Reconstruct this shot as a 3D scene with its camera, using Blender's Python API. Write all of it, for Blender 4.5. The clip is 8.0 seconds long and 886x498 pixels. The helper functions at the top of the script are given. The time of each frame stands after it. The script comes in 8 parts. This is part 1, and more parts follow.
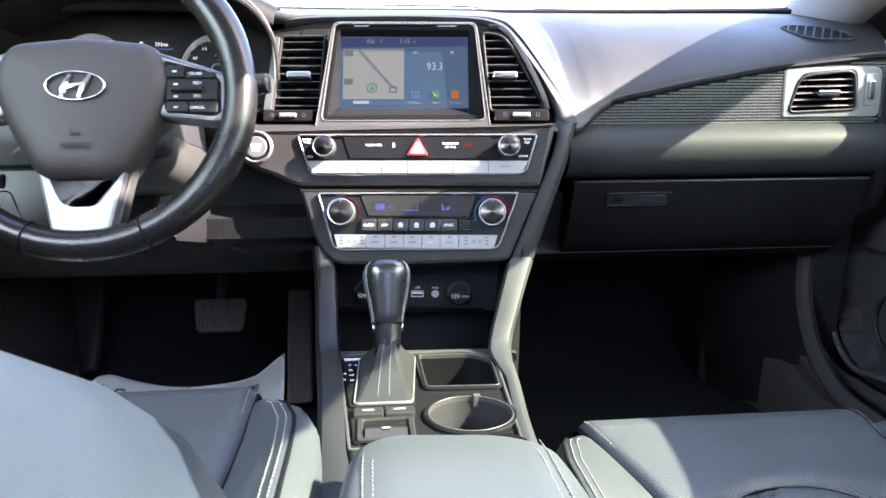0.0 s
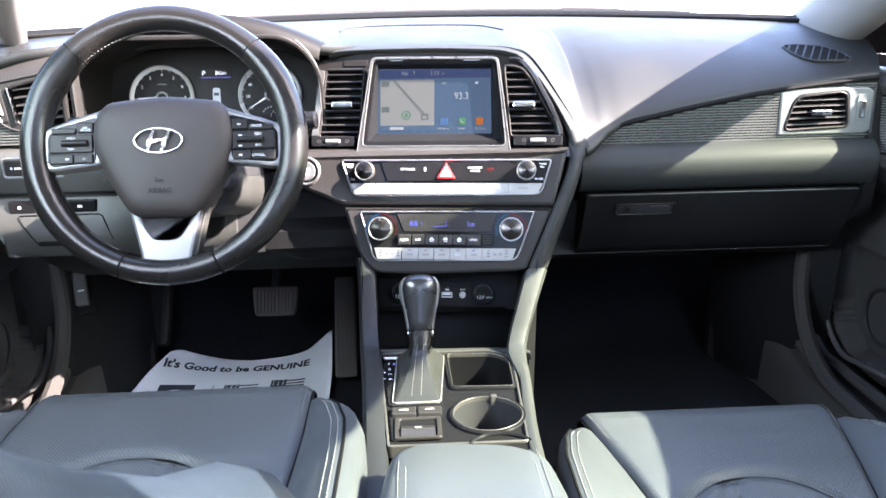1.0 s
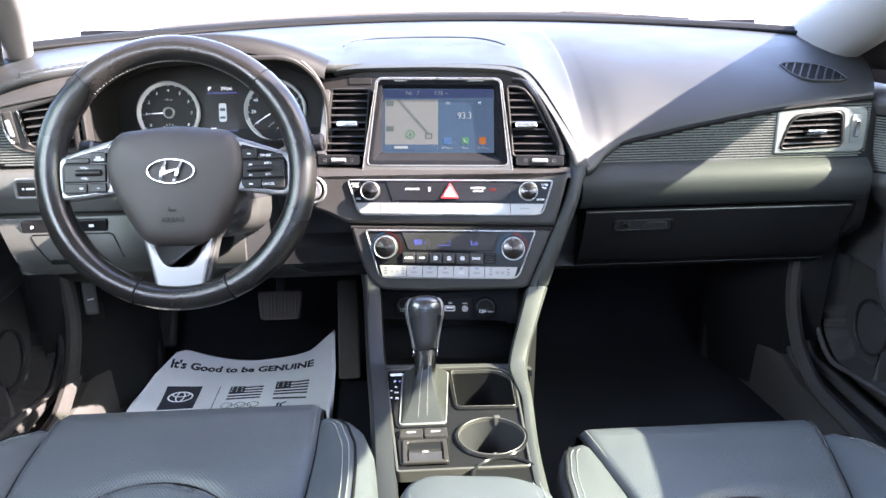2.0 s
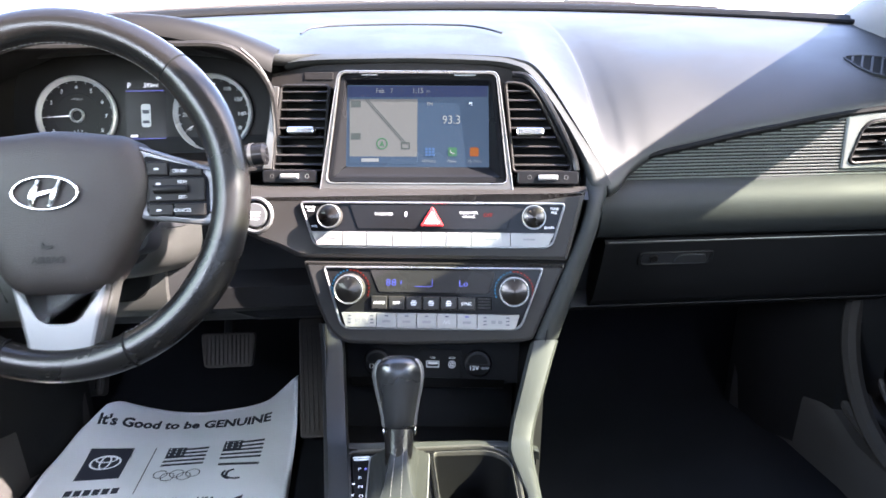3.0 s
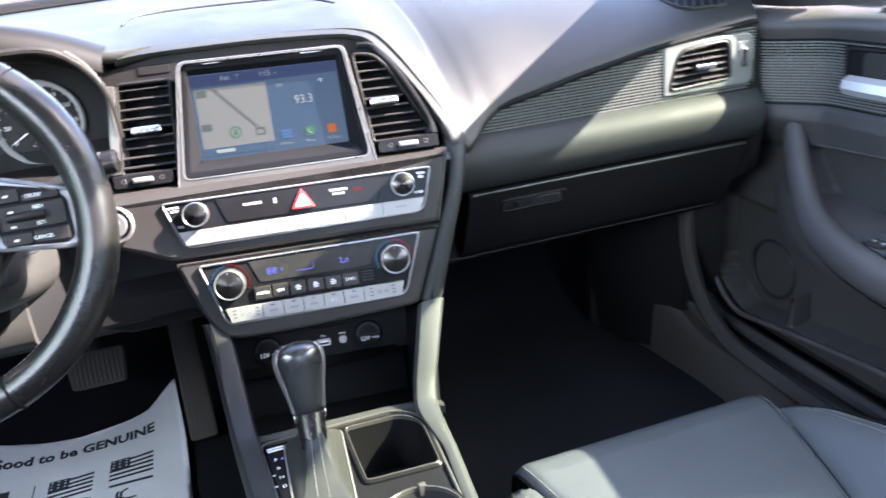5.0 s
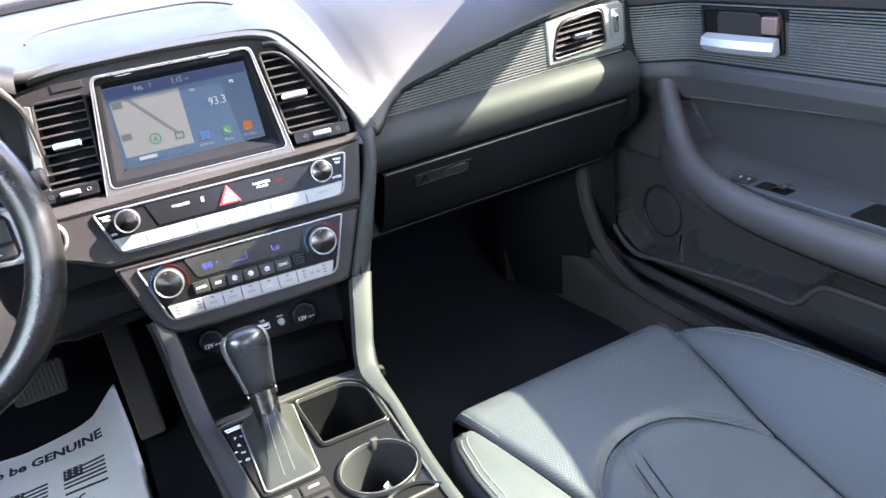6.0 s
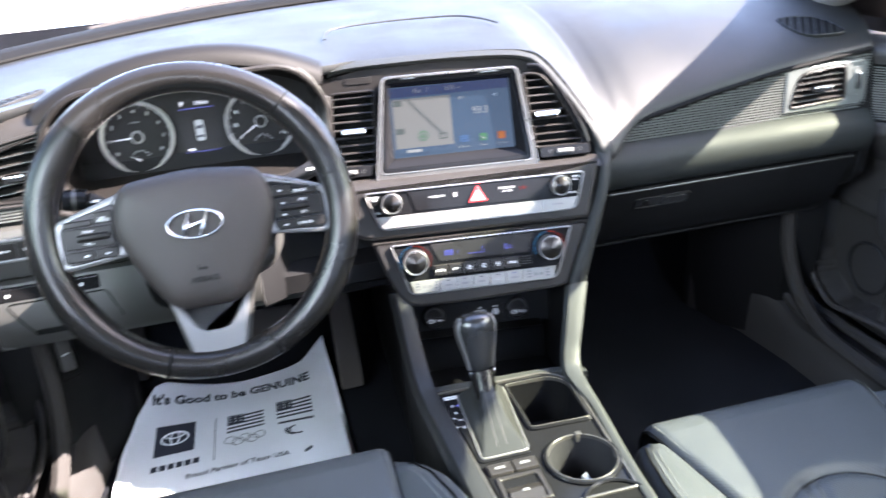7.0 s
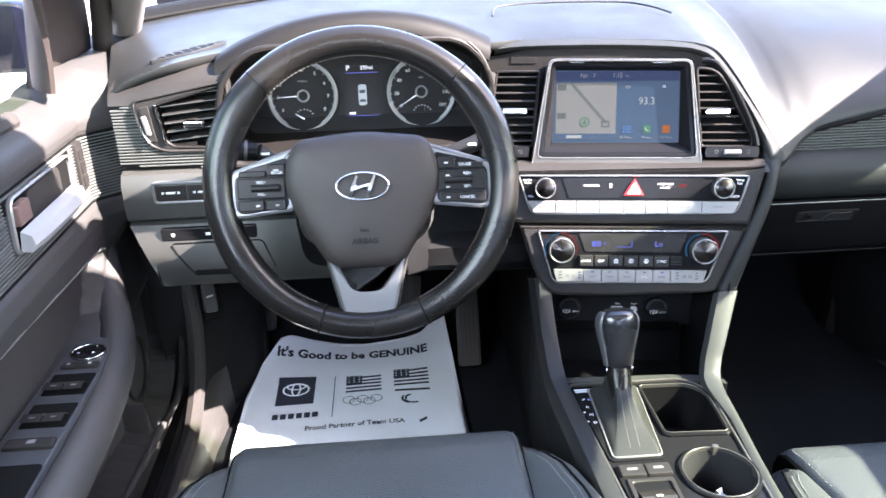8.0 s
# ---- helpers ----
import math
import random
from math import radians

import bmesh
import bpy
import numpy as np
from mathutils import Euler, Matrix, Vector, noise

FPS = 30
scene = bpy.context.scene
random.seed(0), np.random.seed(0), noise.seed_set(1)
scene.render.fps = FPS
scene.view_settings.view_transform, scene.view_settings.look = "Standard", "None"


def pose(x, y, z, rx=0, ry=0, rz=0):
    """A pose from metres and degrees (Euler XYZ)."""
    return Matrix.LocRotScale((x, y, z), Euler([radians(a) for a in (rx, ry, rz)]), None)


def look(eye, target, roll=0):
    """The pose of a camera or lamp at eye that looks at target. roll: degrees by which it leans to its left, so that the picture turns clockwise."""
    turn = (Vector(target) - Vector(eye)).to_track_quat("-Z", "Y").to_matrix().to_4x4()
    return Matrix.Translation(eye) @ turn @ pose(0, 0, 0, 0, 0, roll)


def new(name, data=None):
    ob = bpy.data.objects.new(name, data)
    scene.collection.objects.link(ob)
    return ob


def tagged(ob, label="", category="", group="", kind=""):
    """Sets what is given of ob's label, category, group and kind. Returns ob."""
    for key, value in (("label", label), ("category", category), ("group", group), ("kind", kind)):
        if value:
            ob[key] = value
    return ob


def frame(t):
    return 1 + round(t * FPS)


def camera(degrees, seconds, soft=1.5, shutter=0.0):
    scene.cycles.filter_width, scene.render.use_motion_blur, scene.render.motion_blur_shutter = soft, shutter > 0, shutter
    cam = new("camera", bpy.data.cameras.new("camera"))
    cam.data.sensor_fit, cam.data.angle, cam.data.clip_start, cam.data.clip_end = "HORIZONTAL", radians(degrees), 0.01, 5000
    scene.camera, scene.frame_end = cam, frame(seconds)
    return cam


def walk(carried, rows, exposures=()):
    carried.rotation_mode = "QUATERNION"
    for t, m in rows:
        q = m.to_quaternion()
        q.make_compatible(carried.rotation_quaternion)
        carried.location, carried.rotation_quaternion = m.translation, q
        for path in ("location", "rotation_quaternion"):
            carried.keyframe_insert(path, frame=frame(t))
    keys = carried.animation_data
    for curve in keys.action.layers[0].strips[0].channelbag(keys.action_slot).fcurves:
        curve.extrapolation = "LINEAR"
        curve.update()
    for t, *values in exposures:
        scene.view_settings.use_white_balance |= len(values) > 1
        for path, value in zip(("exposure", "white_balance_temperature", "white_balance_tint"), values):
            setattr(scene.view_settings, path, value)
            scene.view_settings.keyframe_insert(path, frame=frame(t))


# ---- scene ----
cam = camera(60.4, 8.0, shutter=0.4)
PATH = [
    (0, (-0.0618, -0.0076, 0.5626), (0.1279, 1.8659, 0.1872), -0.2),
    (0.5, (-0.058, -0.0701, 0.6346), (0.0695, 1.782, 0.145), -0.8),
    (1, (-0.0512, -0.1322, 0.7018), (0.0326, 1.7125, 0.1728), -1.1),
    (2.3, (-0.0674, -0.1377, 0.7914), (0.0327, 1.6590, 0.1817), -0.82),
    (2.5, (-0.0602, -0.0582, 0.7613), (0.0446, 1.77, 0.1814), -0.8),
    (3, (-0.041, 0.1262, 0.7382), (0.0856, 1.9513, 0.1546), -0.6),
    (3.5, (-0.0478, 0.195, 0.7258), (0.1152, 2.0102, 0.12), -0.7),
    (4, (-0.0533, 0.2045, 0.7171), (0.1696, 2.0044, 0.0874), -1.3),
    (4.5, (-0.0676, 0.1716, 0.7325), (0.2205, 1.9527, 0.0758), -2.5),
    (5, (-0.0898, 0.1243, 0.7622), (0.4247, 1.8329, 0.0528), -5.8),
    (5.2, (-0.0862, 0.1015, 0.7738), (0.4867, 1.7776, 0.0336), -7.4),
    (6.3, (-0.1619, 0.0453, 0.816), (0.5472, 1.6421, 0.0202), -9.8),
    (6.5, (-0.1903, 0.0367, 0.84), (0.455, 1.6619, 0.048), -8.8),
    (7, (-0.265, 0.0084, 0.8678), (0.1066, 1.7283, 0.0989), -4.8),
    (7.5, (-0.3077, 0.0154, 0.8688), (-0.1161, 1.7577, 0.0835), -2.0),
    (8, (-0.3323, 0.0266, 0.8659), (-0.2066, 1.7694, 0.0701), -1.2),
]
# the clip's own auto exposure drifts by a fifth of a stop
EXPOSURES = [(0.0, 4.36), (0.5, 4.50), (1.0, 4.50), (2.5, 4.44), (3.5, 4.34), (4.5, 4.40), (5.2, 4.44), (6.3, 4.60), (7.0, 4.38), (8.0, 4.30)]
walk(cam, [(t, look(eye, target, roll)) for t, eye, target, roll in PATH], EXPOSURES)

from mathutils.bvhtree import BVHTree

# ---- world, sun, exposure ----
SUN_DIR = Vector((0.72, -0.25, 0.61)).normalized()      # towards the sun
world = bpy.data.worlds.new("sky")
scene.world = world
world.use_nodes = True
wn = world.node_tree
sky = wn.nodes.new("ShaderNodeTexSky")
sky.sky_type, sky.sun_disc = "NISHITA", False
sky.sun_elevation = math.asin(SUN_DIR.z)
sky.sun_rotation = math.atan2(SUN_DIR.x, SUN_DIR.y)
wn.nodes["Background"].inputs["Strength"].default_value = 0.15
wn.links.new(sky.outputs[0], wn.nodes["Background"].inputs["Color"])
sun = bpy.data.lights.new("sun", "SUN")
sun.energy, sun.angle, sun.color = 5.0, radians(0.5), (1.0, 0.97, 0.88)
sun_ob = new("sun", sun)
sun_ob.rotation_euler = (-SUN_DIR).to_track_quat("-Z", "Y").to_euler()


def window_light(name, at, towards, wide, high, watts, colour):
    """An added area lamp in a side window's opening, standing in for sky light."""
    la = bpy.data.lights.new(name, "AREA")
    la.shape, la.size, la.size_y, la.energy, la.color = "RECTANGLE", wide, high, watts, colour
    ob = new(name, la)
    d = Vector(towards) - Vector(at)
    ob.matrix_world = Matrix.Translation(at) @ d.to_track_quat("-Z", "Y").to_matrix().to_4x4()
    return ob


window_light("sky_driver_window", (-0.735, 0.33, 0.83), (0.10, 0.62, 0.15), 0.66, 0.26, 1.45, (0.70, 0.84, 1.0))
window_light("sky_passenger_window", (0.735, 0.30, 0.83), (-0.05, 0.60, 0.28), 0.62, 0.24, 0.65, (0.76, 0.88, 1.0))
scene.view_settings.use_white_balance = True
scene.view_settings.white_balance_temperature, scene.view_settings.white_balance_tint = 6660, 22


# ---- materials ----
def mat(name, base, rough=0.5, metal=0.0, vary=0.12, grain=900.0, bump=0.0, cell=False, spec=0.5, coat=0.0, stain=8.0, emit=0.0, wear=0.08):
    """Principled material: colour varied by a coarse and a fine noise, roughness by the coarse one, relief by the grain."""
    m = bpy.data.materials.new(name)
    m.use_nodes = True
    nt = m.node_tree
    b = nt.nodes["Principled BSDF"]
    co = nt.nodes.new("ShaderNodeTexCoord")
    big = nt.nodes.new("ShaderNodeTexNoise")
    big.inputs["Scale"].default_value, big.inputs["Detail"].default_value = stain, 6
    fine = nt.nodes.new("ShaderNodeTexVoronoi" if cell else "ShaderNodeTexNoise")
    fine.inputs["Scale"].default_value = grain
    nt.links.new(co.outputs["Object"], big.inputs["Vector"])
    nt.links.new(co.outputs["Object"], fine.inputs["Vector"])
    f_out = fine.outputs["Distance"] if cell else fine.outputs[0]
    both = nt.nodes.new("ShaderNodeMath")
    both.operation = "MULTIPLY_ADD"
    nt.links.new(f_out, both.inputs[0])
    both.inputs[1].default_value = 0.35
    nt.links.new(big.outputs[0], both.inputs[2])
    ramp = nt.nodes.new("ShaderNodeMapRange")
    ramp.inputs["From Min"].default_value, ramp.inputs["From Max"].default_value = 0.3, 0.9
    ramp.inputs["To Min"].default_value, ramp.inputs["To Max"].default_value = 1 - vary, 1 + vary
    nt.links.new(both.outputs[0], ramp.inputs["Value"])
    tint = nt.nodes.new("ShaderNodeVectorMath")
    tint.operation = "SCALE"
    tint.inputs[0].default_value = base
    nt.links.new(ramp.outputs[0], tint.inputs["Scale"])
    nt.links.new(tint.outputs[0], b.inputs["Base Color"])
    rr = nt.nodes.new("ShaderNodeMapRange")
    rr.inputs["From Min"].default_value, rr.inputs["From Max"].default_value = 0.3, 0.7
    rr.inputs["To Min"].default_value, rr.inputs["To Max"].default_value = max(0.02, rough - wear), min(1, rough + wear)
    nt.links.new(big.outputs[0], rr.inputs["Value"])
    nt.links.new(rr.outputs[0], b.inputs["Roughness"])
    b.inputs["Metallic"].default_value = metal
    b.inputs["Specular IOR Level"].default_value = spec
    b.inputs["Coat Weight"].default_value = coat
    b.inputs["Coat Roughness"].default_value = 0.06
    if bump:
        bp = nt.nodes.new("ShaderNodeBump")
        bp.inputs["Strength"].default_value, bp.inputs["Distance"].default_value = bump, 0.001
        nt.links.new(f_out, bp.inputs["Height"])
        nt.links.new(bp.outputs[0], b.inputs["Normal"])
    if emit:
        b.inputs["Emission Color"].default_value = (*base, 1)
        b.inputs["Emission Strength"].default_value = emit
    return m


def perforated(name, base, pitch=0.0032):
    """Leather with rows of fine punched holes."""
    m = mat(name, base, 0.44, bump=0.1, grain=900, spec=0.2)
    nt = m.node_tree
    b = nt.nodes["Principled BSDF"]
    co = nt.nodes.new("ShaderNodeTexCoord")
    wave = []
    for axis, turn in (("X", 45), ("Y", 45)):
        mp = nt.nodes.new("ShaderNodeMapping")
        mp.inputs["Rotation"].default_value = (0, 0, radians(turn))
        nt.links.new(co.outputs["Object"], mp.inputs["Vector"])
        w = nt.nodes.new("ShaderNodeTexWave")
        w.bands_direction = axis
        w.inputs["Scale"].default_value = 0.314 / pitch
        nt.links.new(mp.outputs[0], w.inputs["Vector"])
        wave.append(w)
    mul = nt.nodes.new("ShaderNodeMath")
    mul.operation = "MULTIPLY"
    nt.links.new(wave[0].outputs[1], mul.inputs[0])
    nt.links.new(wave[1].outputs[1], mul.inputs[1])
    hole = nt.nodes.new("ShaderNodeMapRange")
    hole.inputs["From Min"].default_value, hole.inputs["From Max"].default_value = 0.35, 0.75
    hole.inputs["To Min"].default_value, hole.inputs["To Max"].default_value = 1.0, 0.25
    nt.links.new(mul.outputs[0], hole.inputs["Value"])
    old = b.inputs["Base Color"].links[0].from_socket
    sc = nt.nodes.new("ShaderNodeVectorMath")
    sc.operation = "SCALE"
    nt.links.new(old, sc.inputs[0])
    nt.links.new(hole.outputs[0], sc.inputs["Scale"])
    nt.links.new(sc.outputs[0], b.inputs["Base Color"])
    bp = nt.nodes.new("ShaderNodeBump")
    bp.inputs["Strength"].default_value, bp.inputs["Distance"].default_value = 0.5, 0.0008
    nt.links.new(hole.outputs[0], bp.inputs["Height"])
    nt.links.new(bp.outputs[0], b.inputs["Normal"])
    return m


def glass(name, tint=(1, 1, 1), gloss=0.03):
    m = bpy.data.materials.new(name)
    m.use_nodes = True
    nt = m.node_tree
    nt.nodes.remove(nt.nodes["Principled BSDF"])
    out = nt.nodes["Material Output"]
    tr, gl, mix = (nt.nodes.new("ShaderNodeBsdf" + k) if k != "MixShader" else nt.nodes.new("ShaderNodeMixShader") for k in ("Transparent", "Glossy", "MixShader"))
    lw = nt.nodes.new("ShaderNodeLayerWeight")
    lw.inputs[0].default_value = 0.5
    fp = nt.nodes.new("ShaderNodeMath")
    fp.operation = "POWER"
    nt.links.new(lw.outputs["Facing"], fp.inputs[0])
    fp.inputs[1].default_value = 4.0
    fr = nt.nodes.new("ShaderNodeMath")
    fr.operation = "MULTIPLY_ADD"
    nt.links.new(fp.outputs[0], fr.inputs[0])
    fr.inputs[1].default_value, fr.inputs[2].default_value = 0.35, 0.03
    tr.inputs[0].default_value = (*tint, 1)
    gl.inputs["Roughness"].default_value = gloss
    nt.links.new(fr.outputs[0], mix.inputs[0])
    nt.links.new(tr.outputs[0], mix.inputs[1])
    nt.links.new(gl.outputs[0], mix.inputs[2])
    nt.links.new(mix.outputs[0], out.inputs["Surface"])
    return m


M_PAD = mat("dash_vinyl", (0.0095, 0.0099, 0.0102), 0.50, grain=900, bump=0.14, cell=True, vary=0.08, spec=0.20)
# lighter copy of the dash vinyl, with the console's sunlight in the colour
M_SUNSTRIP = mat("console_sunlit_vinyl", (0.0220, 0.0230, 0.0218), 0.5, grain=900, bump=0.10, cell=True, vary=0.08, spec=0.2)
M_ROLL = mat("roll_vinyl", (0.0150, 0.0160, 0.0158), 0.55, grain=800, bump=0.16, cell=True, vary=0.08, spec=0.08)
M_PLATE = mat("vent_plate_grey", (0.072, 0.076, 0.072), 0.4, vary=0.06, grain=1500)
M_VISOR = mat("visor_vinyl", (0.0038, 0.0034, 0.0033), 0.6, grain=700, bump=0.12, cell=True, vary=0.08, spec=0.10)
# near-black: shade within the pocket and tray is put into the colour
M_POCKETSHADE = mat("pocket_shade_plastic", (0.0030, 0.0030, 0.0033), 0.5, grain=700, bump=0.1, cell=True, spec=0.08)
M_PEDAL = mat("pedal_rubber", (0.045, 0.038, 0.034), 0.7, grain=500, bump=0.2, spec=0.2)
M_SILL = mat("sill_plastic", (0.0225, 0.0207, 0.0200), 0.42, grain=700, bump=0.12, cell=True, vary=0.1, spec=0.25)
M_DOORPLATE = mat("switch_plate_grey", (0.026, 0.027, 0.030), 0.38, grain=900, bump=0.05, vary=0.08)
# darker copy of the vinyl; shade on the lower panels is put into it
M_SHADEVINYL = mat("shaded_vinyl", (0.0044, 0.0043, 0.0046), 0.6, grain=700, bump=0.15, cell=True, vary=0.1, spec=0.12)
M_SAIL = mat("sail_trim", (0.017, 0.0125, 0.0112), 0.6, spec=0.2, grain=600, bump=0.15, vary=0.06)
M_DOOR = mat("door_trim_vinyl", (0.0270, 0.0252, 0.0246), 0.5, grain=700, bump=0.14, cell=True, vary=0.1, spec=0.18)
M_VINYL = mat("door_vinyl", (0.0345, 0.0318, 0.0316), 0.5, grain=700, bump=0.14, cell=True, vary=0.1, spec=0.2)
M_KNEE = mat("grey_vinyl", (0.0205, 0.0200, 0.0185), 0.5, grain=800, bump=0.12, cell=True, vary=0.08, spec=0.35)
M_DARK = mat("dark_plastic", (0.011, 0.011, 0.012), 0.6, grain=600, bump=0.2, cell=True, spec=0.2)
M_HOOD = mat("hood_liner_plastic", (0.0064, 0.0056, 0.0053), 0.5, grain=520, bump=0.2, cell=True, spec=0.12)
M_FASCIA = mat("satin_fascia", (0.0150, 0.0138, 0.0132), 0.40, spec=0.14, grain=1400, bump=0.05, vary=0.06)
M_BLACK = mat("gloss_black", (0.006, 0.006, 0.0066), 0.12, spec=0.06, vary=0.1, wear=0.04)
M_EDGE = mat("satin_chrome_edge", (0.20, 0.195, 0.19), 0.3, metal=0.8, vary=0.05, wear=0.05)
M_CHROME = mat("chrome", (0.40, 0.40, 0.40), 0.18, metal=1.0, vary=0.05, wear=0.05)
# navy base paints a dark reflection into the outside mirrors
M_DARKMIRROR = mat("dark_reflection_mirror", (0.018, 0.020, 0.034), 0.02, metal=1.0, vary=0.02)
M_SILVER = mat("satin_silver", (0.120, 0.119, 0.123), 0.46, metal=0.75, vary=0.06, grain=1600)
M_LEVER = mat("lever_silver", (0.32, 0.32, 0.325), 0.36, metal=0.5, vary=0.06, grain=1600)
M_SILVERKEY = mat("silver_key", (0.155, 0.151, 0.147), 0.38, metal=0.4, vary=0.05, grain=1600)
M_FRAME = mat("satin_frame", (0.048, 0.045, 0.042), 0.34, metal=0.4, vary=0.06, grain=1600)
M_RIB = mat("ribbed_grey", (0.080, 0.083, 0.079), 0.36, metal=0.2, vary=0.08, grain=1500)
M_GAP = mat("gap_black", (0.004, 0.004, 0.004), 0.7, spec=0.04)
M_SLAT = mat("vent_slat", (0.014, 0.0125, 0.012), 0.34, vary=0.1, spec=0.2)
M_KEY = mat("key_black", (0.0058, 0.0052, 0.0050), 0.4, vary=0.08, spec=0.12)
M_LEATHER = mat("black_leather", (0.0310, 0.0342, 0.0370), 0.38, spec=0.18, grain=900, bump=0.10, cell=True, vary=0.12)
M_PERF = perforated("perforated_leather", (0.0330, 0.0366, 0.0400))
M_RIM = mat("wheel_leather", (0.0062, 0.0056, 0.0054), 0.26, spec=0.22, grain=900, bump=0.10, cell=True, vary=0.15)
M_AIRBAG = mat("airbag_vinyl", (0.0170, 0.0140, 0.0132), 0.55, grain=900, bump=0.2, cell=True, vary=0.08, spec=0.25)
M_GAITER = mat("gaiter_leather", (0.0120, 0.0124, 0.0116), 0.5, grain=650, bump=0.06, cell=True, vary=0.15, spec=0.16)
M_FINETHREAD = mat("grey_thread", (0.085, 0.080, 0.078), 0.8, vary=0.1)
M_KNOB = mat("knob_leather", (0.0080, 0.0082, 0.0090), 0.26, spec=0.5, grain=900, bump=0.05, cell=True, vary=0.1)
M_THREAD = mat("white_thread", (0.085, 0.088, 0.085), 0.8, vary=0.1)
M_CARPET = mat("carpet", (0.0066, 0.0070, 0.0084), 0.95, grain=1800, bump=0.8, vary=0.3, spec=0.03)
M_RUBBER = mat("rubber", (0.018, 0.016, 0.015), 0.8, grain=500, bump=0.2, spec=0.2)
M_PAPER = mat("paper", (0.88, 0.89, 0.93), 0.75, vary=0.04, grain=300, bump=0.08, stain=12, spec=0.2)
M_INK = mat("ink", (0.030, 0.032, 0.045), 0.7, vary=0.1, spec=0.2)
M_PRINT = mat("white_print", (0.5, 0.5, 0.5), 0.6, vary=0.03)
M_DIMPRINT = mat("dim_print", (0.09, 0.09, 0.092), 0.6, vary=0.03)
M_GREYPRINT = mat("grey_print", (0.28, 0.28, 0.29), 0.6, vary=0.03)
M_ROOF = mat("headliner", (0.66, 0.64, 0.61), 0.9, grain=900, bump=0.3, vary=0.06, spec=0.1)
M_PILLAR = mat("pillar_trim", (0.085, 0.078, 0.074), 0.75, grain=600, bump=0.2, vary=0.06)
M_RED = mat("red_lens", (0.65, 0.03, 0.03), 0.25, vary=0.05)
M_NEEDLE = mat("needle_white", (0.8, 0.8, 0.85), 0.4, emit=0.04)
M_DIAL = mat("dial_black", (0.0085, 0.0077, 0.0074), 0.5, vary=0.1, spec=0.1)
M_LCD = mat("lcd_dark", (0.013, 0.0125, 0.0125), 0.3, emit=0.03, spec=0.08)
M_GLASS = glass("window_glass")
M_TINT = glass("tinted_side_glass", (0.64, 0.72, 0.575))
# made-up tint that dims and cools the sun on the driver's backrest
M_DIMPANE = glass("sun_dimming_glass", (0.31, 0.41, 0.49))


def screen_mat(name, colour, strength):
    m = mat(name, tuple(0.03 * c for c in colour), 0.25, vary=0.03, emit=strength, spec=0.06)
    m.node_tree.nodes["Principled BSDF"].inputs["Emission Color"].default_value = (*colour, 1)
    return m


M_SCR = screen_mat("display_blue", (0.10, 0.17, 0.27), 0.034)
M_SCRBAR = screen_mat("display_bar", (0.06, 0.09, 0.20), 0.034)
M_MAP = screen_mat("display_map", (0.52, 0.56, 0.56), 0.0150)
M_MAPLINE = screen_mat("display_line", (0.15, 0.19, 0.19), 0.034)
M_SCRTXT = screen_mat("display_text", (0.72, 0.80, 0.84), 0.019)
M_SCRICON = screen_mat("display_icon_blue", (0.15, 0.33, 0.70), 0.026)
M_SCRGREEN = screen_mat("display_icon_green", (0.13, 0.40, 0.22), 0.022)
M_SCRORANGE = screen_mat("display_icon_orange", (0.70, 0.22, 0.05), 0.028)
M_RINGMETAL = mat("ring_silver", (0.46, 0.45, 0.445), 0.32, metal=0.4, vary=0.05)
M_SPUN = mat("spun_metal", (0.045, 0.041, 0.040), 0.28, metal=1.0, vary=0.08)
M_SEG = screen_mat("segment_blue", (0.20, 0.25, 0.95), 0.06)
M_CYAN = screen_mat("ring_blue", (0.05, 0.35, 0.75), 0.03)
M_REDMARK = screen_mat("ring_red", (0.65, 0.06, 0.04), 0.03)


# ---- mesh helpers ----
def thing(name, at, label, category, group="", kind=""):
    ob = new(name)
    ob.location = at
    ob.empty_display_size = 0.02
    return tagged(ob, label, category, group, kind)


def finish(name, bm, material, M=None, angle=38):
    if M is not None:
        bm.transform(M)
    bmesh.ops.recalc_face_normals(bm, faces=bm.faces)
    for f in bm.faces:
        f.smooth = len(f.verts) < 5
    lim = radians(angle)
    for e in bm.edges:
        if len(e.link_faces) == 2 and e.calc_face_angle(0) > lim:
            e.smooth = False
    me = bpy.data.meshes.new(name)
    bm.to_mesh(me)
    bm.free()
    me.materials.append(material)
    return new(name, me)


def part(name, bm, material, parent, label="", M=None, angle=38):
    ob = finish(name, bm, material, M, angle)
    ob.parent = parent
    if parent.parent is None:
        ob.matrix_parent_inverse = parent.matrix_basis.inverted()
    return tagged(ob, label)


def solid(name, bm, material, label, category, group="", kind="", M=None, angle=38):
    return tagged(finish(name, bm, material, M, angle), label, category, group, kind)


def bmnew():
    return bmesh.new()


def loft(bm, loops, close=True, cap0=False, cap1=False):
    rings = [[bm.verts.new(p) for p in loop] for loop in loops]
    n = len(rings[0])
    for a, b in zip(rings, rings[1:]):
        for i in range(n if close else n - 1):
            j = (i + 1) % n
            bm.faces.new((a[i], a[j], b[j], b[i]))
    if cap0:
        bm.faces.new(rings[0])
    if cap1:
        bm.faces.new(rings[-1])
    return bm


